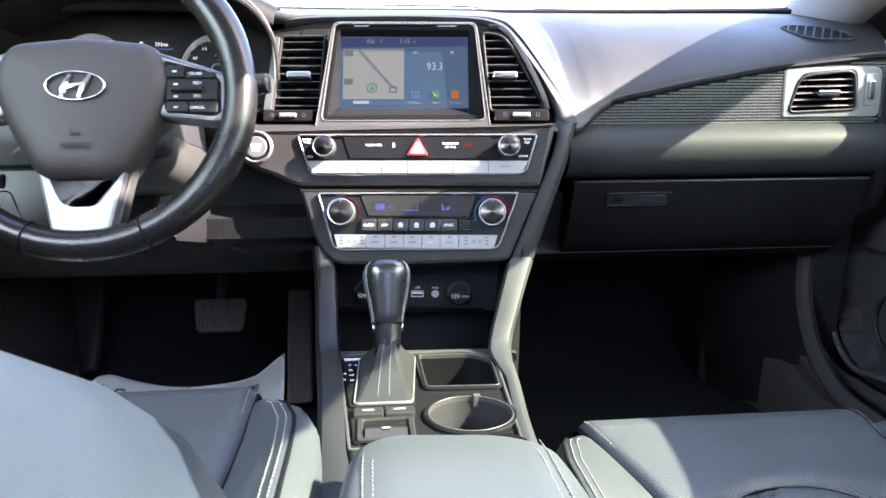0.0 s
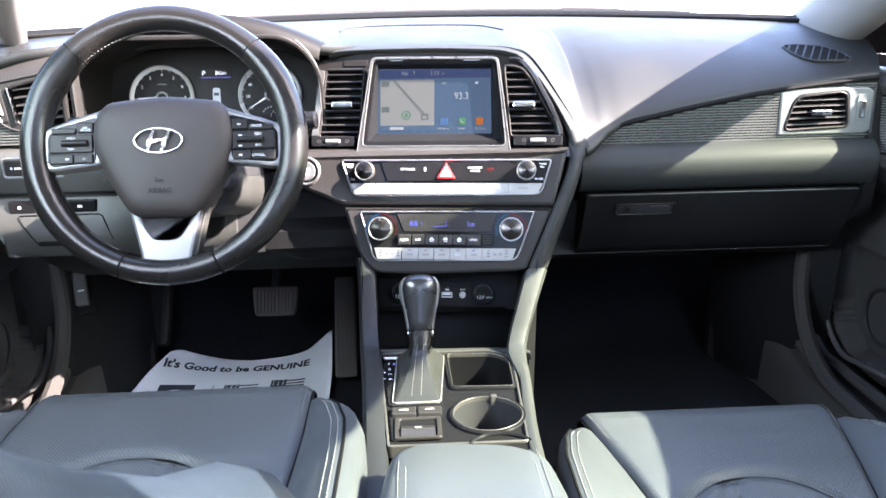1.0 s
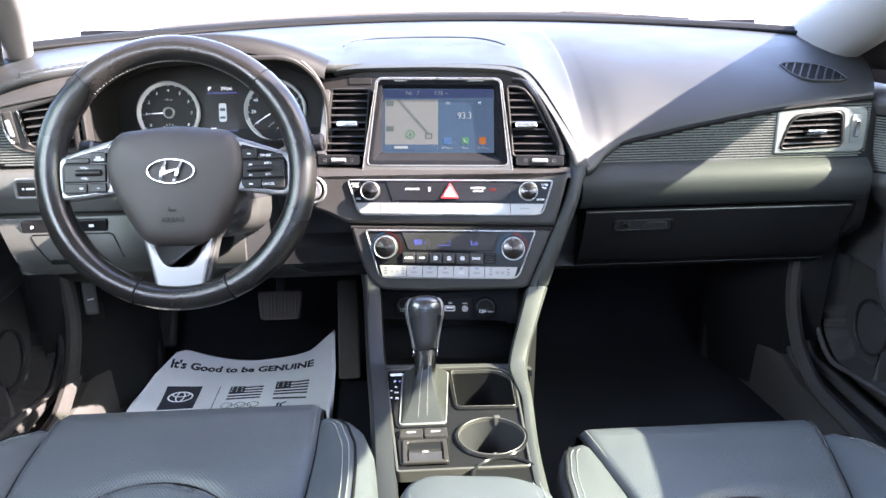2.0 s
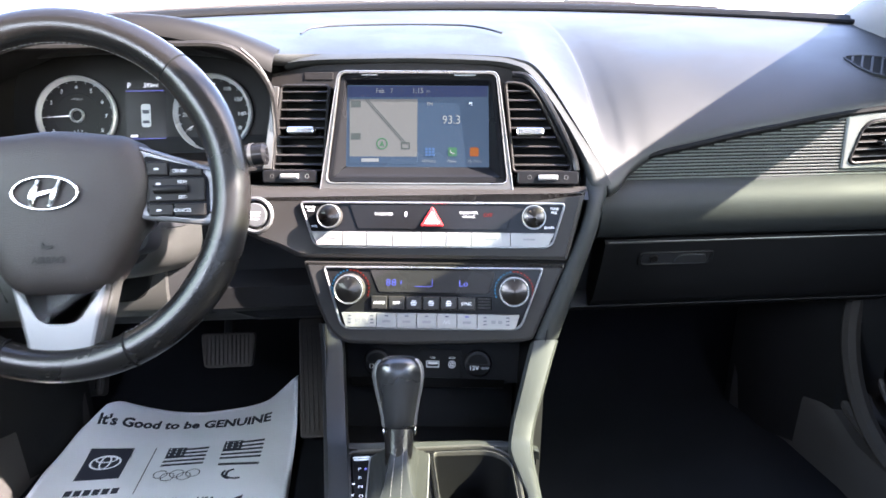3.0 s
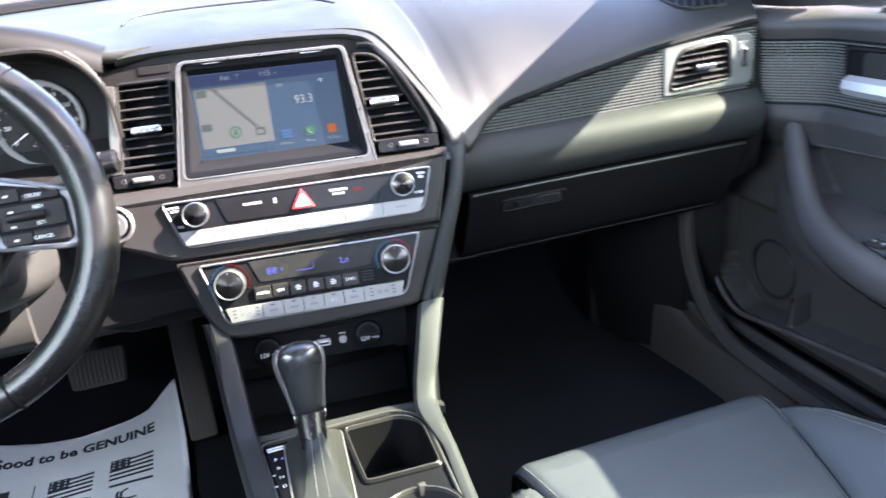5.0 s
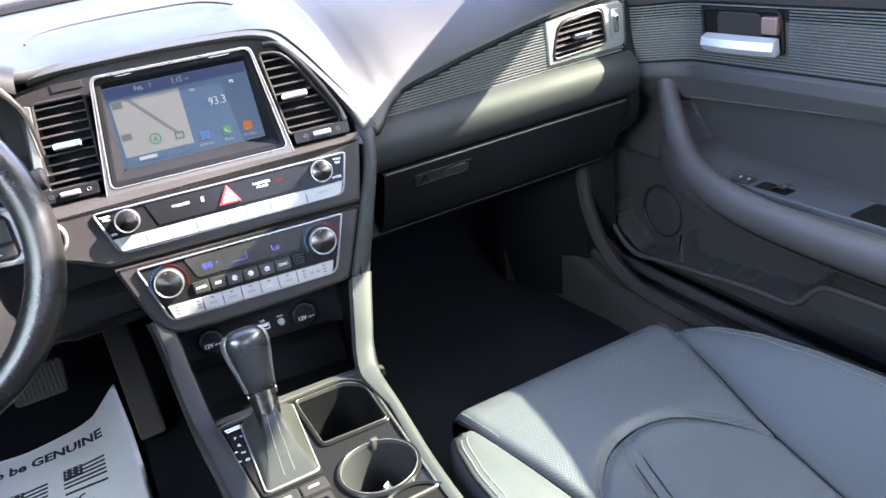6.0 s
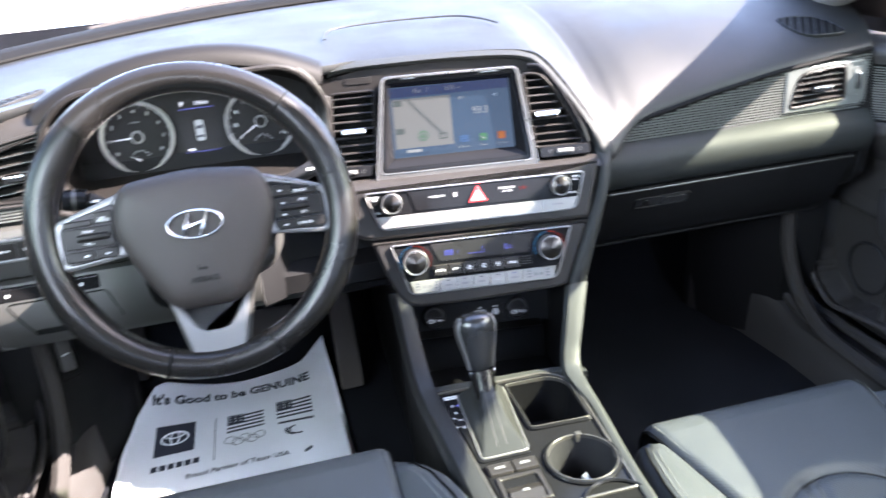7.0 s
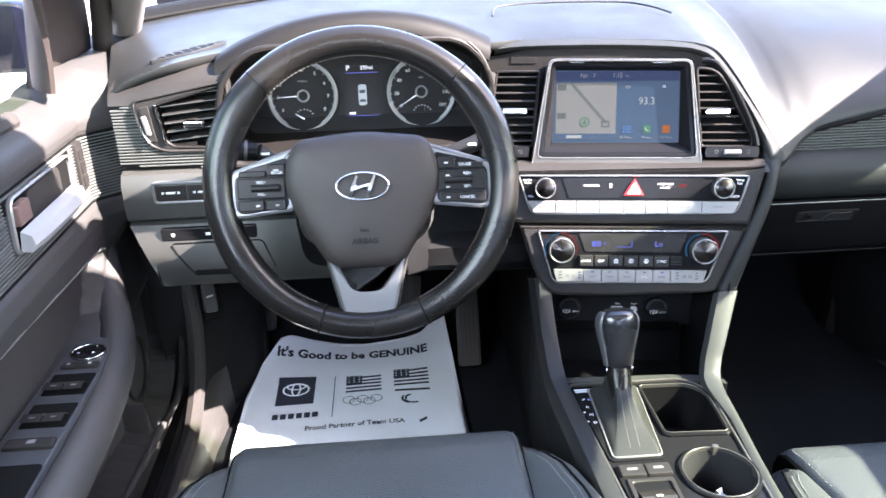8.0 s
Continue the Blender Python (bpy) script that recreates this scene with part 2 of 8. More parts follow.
def offset(pts, d):
    """A closed outline moved inwards by d (outwards: minus)."""
    n = len(pts)
    area = sum(pts[i][0] * pts[(i + 1) % n][1] - pts[(i + 1) % n][0] * pts[i][1] for i in range(n))
    s = 1 if area > 0 else -1
    out = []
    for i in range(n):
        p0, p1, p2 = Vector(pts[i - 1][:2]), Vector(pts[i][:2]), Vector(pts[(i + 1) % n][:2])
        a, b = (p1 - p0), (p2 - p1)
        if a.length < 1e-9 or b.length < 1e-9:
            out.append(tuple(p1))
            continue
        a.normalize(), b.normalize()
        na, nb = Vector((-a.y, a.x)) * s, Vector((-b.y, b.x)) * s
        m = na + nb
        k = m.length_squared
        m = m * (2 / k) if k > 0.3 else na
        out.append(tuple(p1 + m * d))
    return out


def rpoly(pts, r, n=4):
    """A closed outline with rounded corners; r: one radius or one for each corner."""
    out = []
    k = len(pts)
    for i in range(k):
        ri = r[i] if isinstance(r, (list, tuple)) else r
        p0, p1, p2 = Vector(pts[i - 1]), Vector(pts[i]), Vector(pts[(i + 1) % k])
        a, b = p0 - p1, p2 - p1
        if ri <= 0:
            out.append(tuple(p1))
            continue
        d = min(ri, 0.48 * a.length, 0.48 * b.length)
        q0, q2 = p1 + a.normalized() * d, p1 + b.normalized() * d
        for j in range(n + 1):
            t = j / n
            q = q0 * (1 - t) ** 2 + p1 * 2 * t * (1 - t) + q2 * t ** 2
            out.append((q.x, q.y))
    return out


def slab(bm, pts, z0, z1, bev=0.0, dome=0.0):
    """A closed outline raised from z0 to z1, its upper edge rounded by bev; dome: how far the middle swells."""
    lift = lambda o, z: [(x, y, z) for x, y in o]
    loops = [lift(pts, z0)]
    if bev:
        loops += [lift(pts, z1 - bev), lift(offset(pts, bev * 0.3), z1 - bev * 0.3), lift(offset(pts, bev), z1)]
    else:
        loops += [lift(pts, z1)]
    if dome:
        cx = sum(p[0] for p in pts) / len(pts)
        cy = sum(p[1] for p in pts) / len(pts)
        top = loops[-1]
        for f in (0.85, 0.65, 0.4, 0.15):
            loops.append([(cx + (x - cx) * f, cy + (y - cy) * f, z1 + dome * (1 - f * f)) for x, y, _ in top])
    return loft(bm, loops, True, True, True)


def ring(bm, outer, inner, z0, z1, bev=0.001, zi=None):
    """A frame between two outlines with the same number of points; zi: the height of its inner edge."""
    lift = lambda o, z: [(x, y, z) for x, y in o]
    zi = z1 if zi is None else zi
    loops = [lift(outer, z0), lift(outer, z1 - bev), lift(offset(outer, bev), z1), lift(offset(inner, -bev), zi), lift(inner, zi - bev), lift(inner, z0)]
    return loft(bm, loops + [loops[0]], True)


def box(bm, x0, x1, y0, y1, z0, z1, bev=0.0):
    return slab(bm, [(x0, y0), (x1, y0), (x1, y1), (x0, y1)] if not bev else rpoly([(x0, y0), (x1, y0), (x1, y1), (x0, y1)], bev, 2), z0, z1, bev)


def tube(bm, path, r, n=10, closed=False, squash=1.0, up=None):
    path = [Vector(p) for p in path]
    k = len(path)
    loops = []
    ref = Vector(up) if up else None
    for i, p in enumerate(path):
        a = path[i - 1] if (i or closed) else p
        b = path[(i + 1) % k] if (i < k - 1 or closed) else p
        d = (b - a).normalized()
        if ref is None:
            ref = Vector((0, 0, 1)) if abs(d.z) < 0.8 else Vector((1, 0, 0))
        side = d.cross(ref).normalized()
        top = side.cross(d).normalized()
        if not up:
            ref = top
        rr = r[i] if isinstance(r, (list, tuple)) else r
        loops.append([p + side * rr * math.cos(2 * math.pi * j / n) + top * rr * squash * math.sin(2 * math.pi * j / n) for j in range(n)])
    if closed:
        loops.append(loops[0])
    return loft(bm, loops, True, not closed, not closed)


def lathe(bm, profile, n=32, cx=0.0, cy=0.0, cap0=True, cap1=True):
    loops = [[(cx + r * math.cos(2 * math.pi * j / n), cy + r * math.sin(2 * math.pi * j / n), z) for j in range(n)] for r, z in profile]
    return loft(bm, loops, True, cap0, cap1)


def circle(cx, cy, r, n=32, ry=None):
    return [(cx + r * math.cos(2 * math.pi * j / n), cy + (ry or r) * math.sin(2 * math.pi * j / n)) for j in range(n)]


def smooth_path(pts, n=8, closed=False):
    pts = [Vector(p) for p in pts]
    k = len(pts)
    out = []
    for i in range(k if closed else k - 1):
        p0 = pts[i - 1] if (i or closed) else pts[0]
        p1, p2 = pts[i], pts[(i + 1) % k]
        p3 = pts[(i + 2) % k] if (closed or i + 2 < k) else pts[-1]
        for j in range(n):
            t = j / n
            out.append(0.5 * (2 * p1 + (p2 - p0) * t + (2 * p0 - 5 * p1 + 4 * p2 - p3) * t * t + (3 * p1 - p0 - 3 * p2 + p3) * t ** 3))
    if not closed:
        out.append(pts[-1])
    return out


def interp(x, table):
    xs = [t[0] for t in table]
    return float(np.interp(x, xs, [t[1] for t in table]))


def stitches(bm, path, length=0.0035, gap=0.0025, r=0.0006):
    """A row of thread dashes along a path."""
    path = [Vector(p) for p in path]
    seg, at, on, start = [], 0.0, True, path[0]
    for a, b in zip(path, path[1:]):
        L = (b - a).length
        if L < 1e-9:
            continue
        pos = 0.0
        while pos < L:
            need = (length if on else gap) - at
            step = min(need, L - pos)
            pos += step
            at += step
            if at >= (length if on else gap) - 1e-9:
                p = a + (b - a) * (pos / L)
                if on:
                    seg.append((start, p.copy()))
                else:
                    start = p.copy()
                on, at = not on, 0.0
    for a, b in seg:
        tube(bm, [a, b], r, 5)
    return bm


def lettering(body, size, x, y, z, material, parent, M=None, align="CENTER", name="lettering", bend=None, spin=0.0, fat=0.0, squeeze=1.0):
    cu = bpy.data.curves.new(name, "FONT")
    cu.body, cu.size, cu.align_x, cu.align_y, cu.offset = body, size, align, "CENTER", fat
    cu.resolution_u = 2
    tmp = bpy.data.objects.new(name, cu)
    scene.collection.objects.link(tmp)
    me = bpy.data.meshes.new_from_object(tmp.evaluated_get(bpy.context.evaluated_depsgraph_get()))
    bpy.data.objects.remove(tmp)
    bpy.data.curves.remove(cu)
    bm = bmesh.new()
    bm.from_mesh(me)
    bpy.data.meshes.remove(me)
    bm.transform(pose(x, y, z, 0, 0, spin) @ Matrix.Diagonal((squeeze, 1, 1, 1)))
    if bend:
        for v in bm.verts:
            v.co.z = bend(v.co.x, v.co.y) + z
    return part(name, bm, material, parent, "", M)


def bars(spots, h, z, material, parent, M=None, name="lettering", bend=None):
    """Plain bars in place of writing that cannot be read: spots of (x0, x1, y)."""
    for x0, x1, y in spots:
        bm = bmnew()
        if bend:
            loft(bm, [[(x0 + (x1 - x0) * i / 6, y + s * h / 2, bend(x0 + (x1 - x0) * i / 6, y + s * h / 2) + z) for i in range(7)] for s in (-1, 1)], False)
        else:
            slab(bm, [(x0, y - h / 2), (x1, y - h / 2), (x1, y + h / 2), (x0, y + h / 2)], z - 0.0002, z + 0.0002)
        ob = part(name, bm, material, parent, "", M)
    return ob


# ---- the cabin shell ----
def cabin_shell():
    bm = bmnew()
    prof = [(-1.3, 0.0), (1.42, 0.0), (1.52, 0.04), (1.70, 0.30), (1.74, 0.72)]
    loft(bm, [[(x, y, z) for y, z in prof] for x in (-0.80, -0.15, 0.15, 0.80)], False)
    loft(bm, [[(x, y, z - 0.03) for y, z in prof] for x in (0.80, 0.15, -0.15, -0.80)], False)
    solid("floor", bm, M_CARPET, "black carpeted car floor rising to the firewall", "floor", kind="structure")
    bm = bmnew()
    rows = []
    for i in range(13):
        y = 0.653 - i * 0.155
        h = 1.245 + 0.035 * math.sin(min(1, i / 6) * math.pi / 2) - 0.10 * max(0, (i - 8) / 4) ** 2
        w = 0.57 + 0.03 * min(1, i / 4)
        loop = []
        for j in range(13):
            s = -1 + j / 6
            loop.append((w * s, y, h - 0.02 * abs(s) ** 3))
        rows.append(loop)
    loft(bm, rows, False)
    loft(bm, [[(x, y, z + 0.03) for x, y, z in loop] for loop in reversed(rows)], False)
    solid("ceiling", bm, M_ROOF, "pale grey fabric headliner of the car roof", "ceiling", kind="structure")
    # roof rails, pillars, rear end
    for s in (-1, 1):
        bm = bmnew()
        if s < 0:
            line = [(-0.800, 1.42, 0.612), (-0.758, 1.33, 0.6645), (-0.722, 1.26, 0.709), (-0.694, 1.20, 0.747), (-0.652, 1.10, 0.805), (-0.615, 0.95, 0.880), (-0.580, 0.78, 0.970), (-0.568, 0.66, 1.090), (-0.575, 0.55, 1.220), (-0.590, 0.35, 1.265), (-0.595, 0.0, 1.275), (-0.58, -0.6, 1.24), (-0.56, -1.15, 1.05)]
        else:
            line = [(0.745, 1.50, 0.615), (0.730, 1.33, 0.686), (0.714, 1.19, 0.730), (0.694, 0.95, 0.827), (0.679, 0.80, 0.887), (0.658, 0.69, 0.955), (0.638, 0.61, 1.070), (0.636, 0.55, 1.190), (0.630, 0.40, 1.268), (0.620, 0.20, 1.280), (0.610, 0.0, 1.285), (0.58, -0.6, 1.24), (0.56, -1.15, 1.05)]
        line = smooth_path(line, 6)
        tube(bm, line, [0.042 - 0.014 * max(0.0, min(1.0, (0.72 - p.y) / 0.08)) for p in line] if s > 0 else [0.024 + 0.012 * max(0.0, min(1.0, (1.15 - p.y) / 0.4)) for p in line], 14, squash=1.5 if s > 0 else 1.2)
        solid("pillar_front", bm, M_PILLAR, "beige-grey trim of the windshield pillar and roof rail", "pillar", kind="structure")
        bm = bmnew()
        tube(bm, smooth_path([(s * 0.74, -0.04, 0.05), (s * 0.745, -0.07, 0.6), (s * 0.66, -0.17, 0.95), (s * 0.59, -0.20, 1.26)], 5), 0.05, 10, squash=1.5)
        solid("pillar_middle", bm, M_PILLAR, "beige-grey trim of the middle door pillar", "pillar", kind="structure")
        # rear flank
        bm = bmnew()
        slab(bm, [(-1.3, 0.0), (-0.05, 0.0), (-0.05, 0.62), (-1.3, 0.66)], 0.76, 0.80, 0.004)
        solid("wall_rear_side", bm, M_VINYL, "dark vinyl lining beside the rear seat", "wall", kind="structure", M=Matrix(((0, 0, s, 0), (1, 0, 0, 0), (0, 1, 0, 0), (0, 0, 0, 1))))
        # cowl side, ahead of the door
        bm = bmnew()
        slab(bm, [(1.29, -0.05), (1.95, -0.05), (1.95, 0.60), (1.50, 0.66), (1.34, 0.68), (1.29, 0.66)], 0.775, 0.84, 0.004)
        solid("wall_cowl_side", bm, M_DARK, "dark body side ahead of the door", "wall", kind="structure", M=Matrix(((0, 0, s, 0), (1, 0, 0, 0), (0, 1, 0, 0), (0, 0, 0, 1))))
        # sill between door and floor
        bm = bmnew()
        loft(bm, [[(s * 0.655, y, -0.01), (s * 0.66, y, 0.055), (s * 0.675, y, 0.075), (s * 0.74, y, 0.085), (s * 0.80, y, 0.06), (s * 0.80, y, -0.03)] for y in (-1.0, 0.4, 0.9, 1.12)] + [[(s * 0.64, 1.26, -0.01), (s * 0.645, 1.26, 0.11), (s * 0.66, 1.26, 0.14), (s * 0.73, 1.26, 0.16), (s * 0.80, 1.26, 0.13), (s * 0.80, 1.26, -0.03)], [(s * 0.60, 1.40, -0.01), (s * 0.61, 1.40, 0.30), (s * 0.63, 1.40, 0.36), (s * 0.72, 1.40, 0.40), (s * 0.80, 1.40, 0.30), (s * 0.80, 1.40, -0.03)]], False)
        solid("trim_sill", bm, M_SILL, "dark plastic door sill and kick panel", "sill", kind="structure")
        bm = bmnew()
        tube(bm, smooth_path([(s * 0.665, 0.2, 0.092), (s * 0.668, 0.9, 0.094), (s * 0.668, 1.08, 0.12), (s * 0.672, 1.17, 0.22), (s * 0.684, 1.19, 0.34), (s * 0.70, 1.18, 0.46)], 6), 0.014, 8)
        solid("trim_weatherstrip", bm, M_RUBBER, "black rubber door seal along the opening", "door seal", kind="structure")
        for pts, r in (([(0.658, 1.24, 0.36), (0.668, 1.225, 0.26), (0.676, 1.21, 0.18), (0.686, 1.18, 0.115), (0.690, 1.10, 0.092), (0.686, 0.95, 0.090), (0.684, 0.6, 0.090)], 0.009), ([(0.690, 1.225, 0.40), (0.698, 1.21, 0.27), (0.706, 1.195, 0.18), (0.716, 1.15, 0.115), (0.720, 1.05, 0.102), (0.720, 0.6, 0.100)], 0.011)):
            bm = bmnew()
            tube(bm, smooth_path([(s * x, y, z) for x, y, z in pts], 6), r, 8)
            solid("trim_seal_ridge", bm, M_SILL, "brown-black ridge of the door opening's trim", "door seal", kind="structure")
        bm = bmnew()
        loft(bm, [[(s * 0.60, 1.42, 0.0), (s * 0.62, 1.30, 0.0), (s * 0.665, 1.185, 0.02), (s * 0.72, 1.16, 0.02)], [(s * 0.60, 1.40, 0.30), (s * 0.625, 1.28, 0.30), (s * 0.675, 1.18, 0.30), (s * 0.73, 1.155, 0.30)], [(s * 0.63, 1.40, 0.50), (s * 0.66, 1.28, 0.50), (s * 0.70, 1.18, 0.50), (s * 0.75, 1.155, 0.50)]], False)
        solid("wall_kick", bm, M_SHADEVINYL, "dark plastic kick panel beside the footwell", "kick panel", kind="structure")
    # unseen rear panes, added to weaken the sun behind the front doors
    for s in (-1, 1):
        bm = bmnew()
        loft(bm, [[(s * 0.803, y, 0.645) for y in (-1.20, -0.6, 0.025)], [(s * 0.745, y, 0.88) for y in (-1.15, -0.6, 0.025)], [(s * 0.606, y, 1.29) for y in (-0.95, -0.6, 0.025)]], False)
        solid("window_rear_side", bm, M_DIMPANE, "unseen rear side pane, tinted to dim the sun on the backrest", "window", kind="structure")
    bm = bmnew()
    slab(bm, [(-0.8, 0), (0.8, 0), (0.8, 0.68), (-0.8, 0.68)], 0, 0.05)
    solid("wall_rear", bm, M_VINYL, "dark lining behind the rear seat", "wall", kind="structure", M=pose(0, -1.25, 0, 90))
    # windshield
    bm = bmnew()
    lo = [(x, 1.66 - 0.52 * (x / 0.75) ** 2 + 0.20 * abs(x / 0.75) ** 4, 0.735 - 0.03 * (x / 0.7) ** 2) for x in [-0.72 + 0.12 * i for i in range(13)]]
    hi = [(x * 0.78, 0.675 - 0.08 * (x / 0.72) ** 2, 1.24 - 0.05 * (x / 0.72) ** 2) for x in [-0.72 + 0.12 * i for i in range(13)]]
    rows = [[tuple(Vector(a).lerp(Vector(b), t) + Vector((0, 0.03, 0.04)) * math.sin(t * math.pi)) for a, b in zip(lo, hi)] for t in (0, .25, .5, .75, 1)]
    loft(bm, rows, False)
    w = solid("window_windshield", bm, M_GLASS, "clear curved windshield", "windshield", kind="structure")
    w.visible_shadow = False
    # black border at the windshield's foot, cowl, wipers
    bm = bmnew()
    edge = [(x, 1.615 - 0.30 * (abs(x) / 0.7) ** 2.2, 0.731 - 0.026 * (x / 0.7) ** 2) for x in [-0.74 + 0.037 * i for i in range(41)]]
    loft(bm, [[(x, y - 0.02, z - 0.03) for x, y, z in edge], [(x, y, z + 0.004) for x, y, z in edge], [(x, y + 0.02, z + 0.0125) for x, y, z in edge], [(x, y + 0.08, z + 0.015) for x, y, z in edge], [(x, y + 0.26, z - 0.01) for x, y, z in edge], [(x, y + 0.26, z - 0.10) for x, y, z in edge]], False)
    solid("trim_cowl", bm, M_GAP, "black plastic cowl at the foot of the windshield", "cowl", kind="structure")


def windshield_seal():
    bm = bmnew()
    tube(bm, [(x, 1.609 - 0.30 * (abs(x) / 0.7) ** 2.2, 0.7335 - 0.026 * (x / 0.7) ** 2) for x in [-0.74 + 0.037 * i for i in range(41)]], 0.0042, 8)
    solid("trim_windshield_seal", bm, M_GAP, "black seal along the windshield's foot", "seal", kind="structure")


windshield_seal()


def wiper(x0, x1, label):
    w = thing("wiper", (x0, 1.72, 0.735), label, "wiper")
    bm = bmnew()
    f = lambda x: (x, 1.70 - 0.30 * (x / 0.75) ** 2, 0.7445 - 0.028 * (x / 0.7) ** 2)
    tube(bm, [f(x0 + (x1 - x0) * i / 10) for i in range(11)], 0.006, 6, squash=1.2)
    part("blade", bm, M_RUBBER, w)
    bm = bmnew()
    a, b = Vector(f(x0 + (x1 - x0) * 0.9)), Vector(f((x0 + x1) / 2))
    tube(bm, [a + Vector((0.05, 0.08, -0.03)), a.lerp(b, 0.4) + Vector((0, 0.04, 0.006)), b + Vector((0, 0.01, 0.004))], 0.006, 6)
    part("arm", bm, M_DARK, w)


cabin_shell()
wiper(-0.55, 0.06, "black wiper blade resting at the windshield's foot")
wiper(0.05, 0.56, "black passenger wiper blade resting on the windshield")

# ---- the dashboard ----
dash = thing("dashboard", (0, 1.3, 0.35), "dark grey car dashboard with touchscreen, vents and ribbed trim", "dashboard")
C8, S8, C15, S15 = math.cos(radians(8)), math.sin(radians(8)), math.cos(radians(15)), math.sin(radians(15))
EX, EV, EN = Vector((C8, -S8, 0)), Vector((S15 * S8, S15 * C8, C15)), Vector((-S8 * C15, -C8 * C15, S15))
MS = Matrix((EX, EV, EN)).transposed().to_4x4()
MS.translation = (0.008, 1.012, 0.508)


def st(u, v, w):
    return MS @ Vector((u, v, w))


MY = lambda y: Matrix(((1, 0, 0, 0), (0, 0, -1, y), (0, 1, 0, 0), (0, 0, 0, 1)))     # outline in x, z; raised towards the cabin


def top_pad():
    """The soft upper pad: stations across the car, each with a near edge, a shoulder and the far edge."""
    lip = [(-0.694, 1.046, 0.646), (-0.655, 1.041, 0.668), (-0.60, 1.045, 0.684), (-0.545, 1.08, 0.690), (-0.45, 1.12, 0.698), (-0.365, 1.13, 0.70), (-0.27, 1.125, 0.696), (-0.19, 1.125, 0.684)]
    lip += [tuple(st(u, v, w)) for u, v, w in ((-0.150, 0.1990, -0.076), (-0.040, 0.1986, -0.076), (0.030, 0.197, -0.075), (0.079, 0.194, -0.073), (0.102, 0.1900, -0.070), (0.1235, 0.1805, -0.066), (0.147, 0.151, -0.060), (0.1745, 0.106, -0.051), (0.193, 0.075, -0.045), (0.208, 0.050, -0.040))]
    lip += [(0.2260, 1.0240, 0.5240), (0.2440, 1.0340, 0.5310), (0.2570, 1.0440, 0.5425), (0.2720, 1.0520, 0.5525), (0.2900, 1.0570, 0.5615), (0.3170, 1.0605, 0.5695), (0.35, 1.0615, 0.5765), (0.41, 1.062, 0.5885), (0.48, 1.062, 0.6000), (0.56, 1.062, 0.6115), (0.65, 1.062, 0.6200), (0.700, 1.066, 0.6240)]
    near = smooth_path(lip, 6)
    rows, pulls = [], []
    for a in near:
        k = max(0.0, min(1.0, (a.x - 0.10) / 0.22))
        pulls.append(0.56 * k * k * (3 - 2 * k))
    kern = np.exp(-(np.arange(-16, 17) / 7.0) ** 2)
    pulls = np.convolve(np.pad(pulls, 16, mode="edge"), kern / kern.sum(), mode="valid")
    for a, pull in zip(near, pulls):
        x = a.x
        wide = max(0.0, min(1.0, (abs(x) - 0.56) / 0.13))
        far = Vector((x * (1 + 0.09 * wide), 1.60 - 0.30 * (abs(x) / 0.7) ** 2.2, 0.731 - 0.026 * (x / 0.7) ** 2))
        mid = Vector((x * (1 + 0.05 * wide), 1.225 - 0.02 * (abs(x) / 0.7), 0.700 - 0.016 * (x / 0.7) ** 2))
        p1, p2 = a.lerp(mid, 0.85), mid.lerp(far, 0.25)
        p1.y -= pull * (p1.y - a.y)
        row = [a + Vector((0, 0.020, -0.016)), a + Vector((0, 0.004, -0.013)), a + Vector((0, -0.001, -0.006))]
        for i in range(15):
            t = (i / 14) ** 1.35
            row.append(a * (1 - t) ** 3 + p1 * 3 * t * (1 - t) ** 2 + p2 * 3 * t * t * (1 - t) + far * t ** 3)
        row.append(far + Vector((0, 0.05, -0.03)))
        rows.append(row)
    bm = bmnew()
    loft(bm, rows, False)
    part("top_pad", bm, M_PAD, dash, "soft grained dark grey vinyl pad", angle=60)
    # grained roll between the pad and the stack: inner and outer edge, and their depths
    roll = smooth_path([(-0.196, 0.1775, -0.190, 0.1985), (-0.150, 0.1830, -0.150, 0.1990), (-0.040, 0.1850, -0.040, 0.1986), (0.030, 0.1830, 0.030, 0.1970), (0.071, 0.1805, 0.079, 0.1940), (0.091, 0.1765, 0.102, 0.1900), (0.108, 0.1690, 0.1235, 0.1805), (0.130, 0.1450, 0.147, 0.1510), (0.157, 0.1040, 0.1745, 0.1060), (0.173, 0.0730, 0.193, 0.0750), (0.184, 0.0490, 0.208, 0.0500), (0.190, 0.0260, 0.2170, 0.0290)], 6)
    bm = bmnew()
    rows = []
    for q in roll:
        iu, iv, ou, ov = q
        down = max(0.0, min(1.0, (0.185 - iv) / 0.155))
        wi, wo = -0.060 + 0.036 * down, -0.078 + 0.042 * down
        sect = ((0.0, wi - 0.018), (0.0, wi - 0.003), (0.08, wi + 0.001), (0.28, wi + 0.004), (0.55, wi + 0.003 + 0.25 * (wo - wi)), (0.80, wi + 0.65 * (wo - wi)), (1.02, wo + 0.0015), (1.10, wo - 0.012))
        rows.append([tuple(st(iu + (ou - iu) * k, iv + (ov - iv) * k, w)) for k, w in sect])
    loft(bm, rows, False)
    part("stack_edge", bm, M_ROLL, dash, "grained edge roll round the stack", angle=70)
    # closed core under the pad
    bm = bmnew()
    prof = [(1.16, 0.36), (1.14, 0.44), (1.13, 0.52), (1.20, 0.60), (1.28, 0.655), (1.55, 0.69), (1.64, 0.66), (1.64, 0.42), (1.30, 0.34)]
    loft(bm, [[(x, y, z) for y, z in prof] for x in (-0.68, 0.68)], True, True, True)
    part("core", bm, M_DARK, dash)
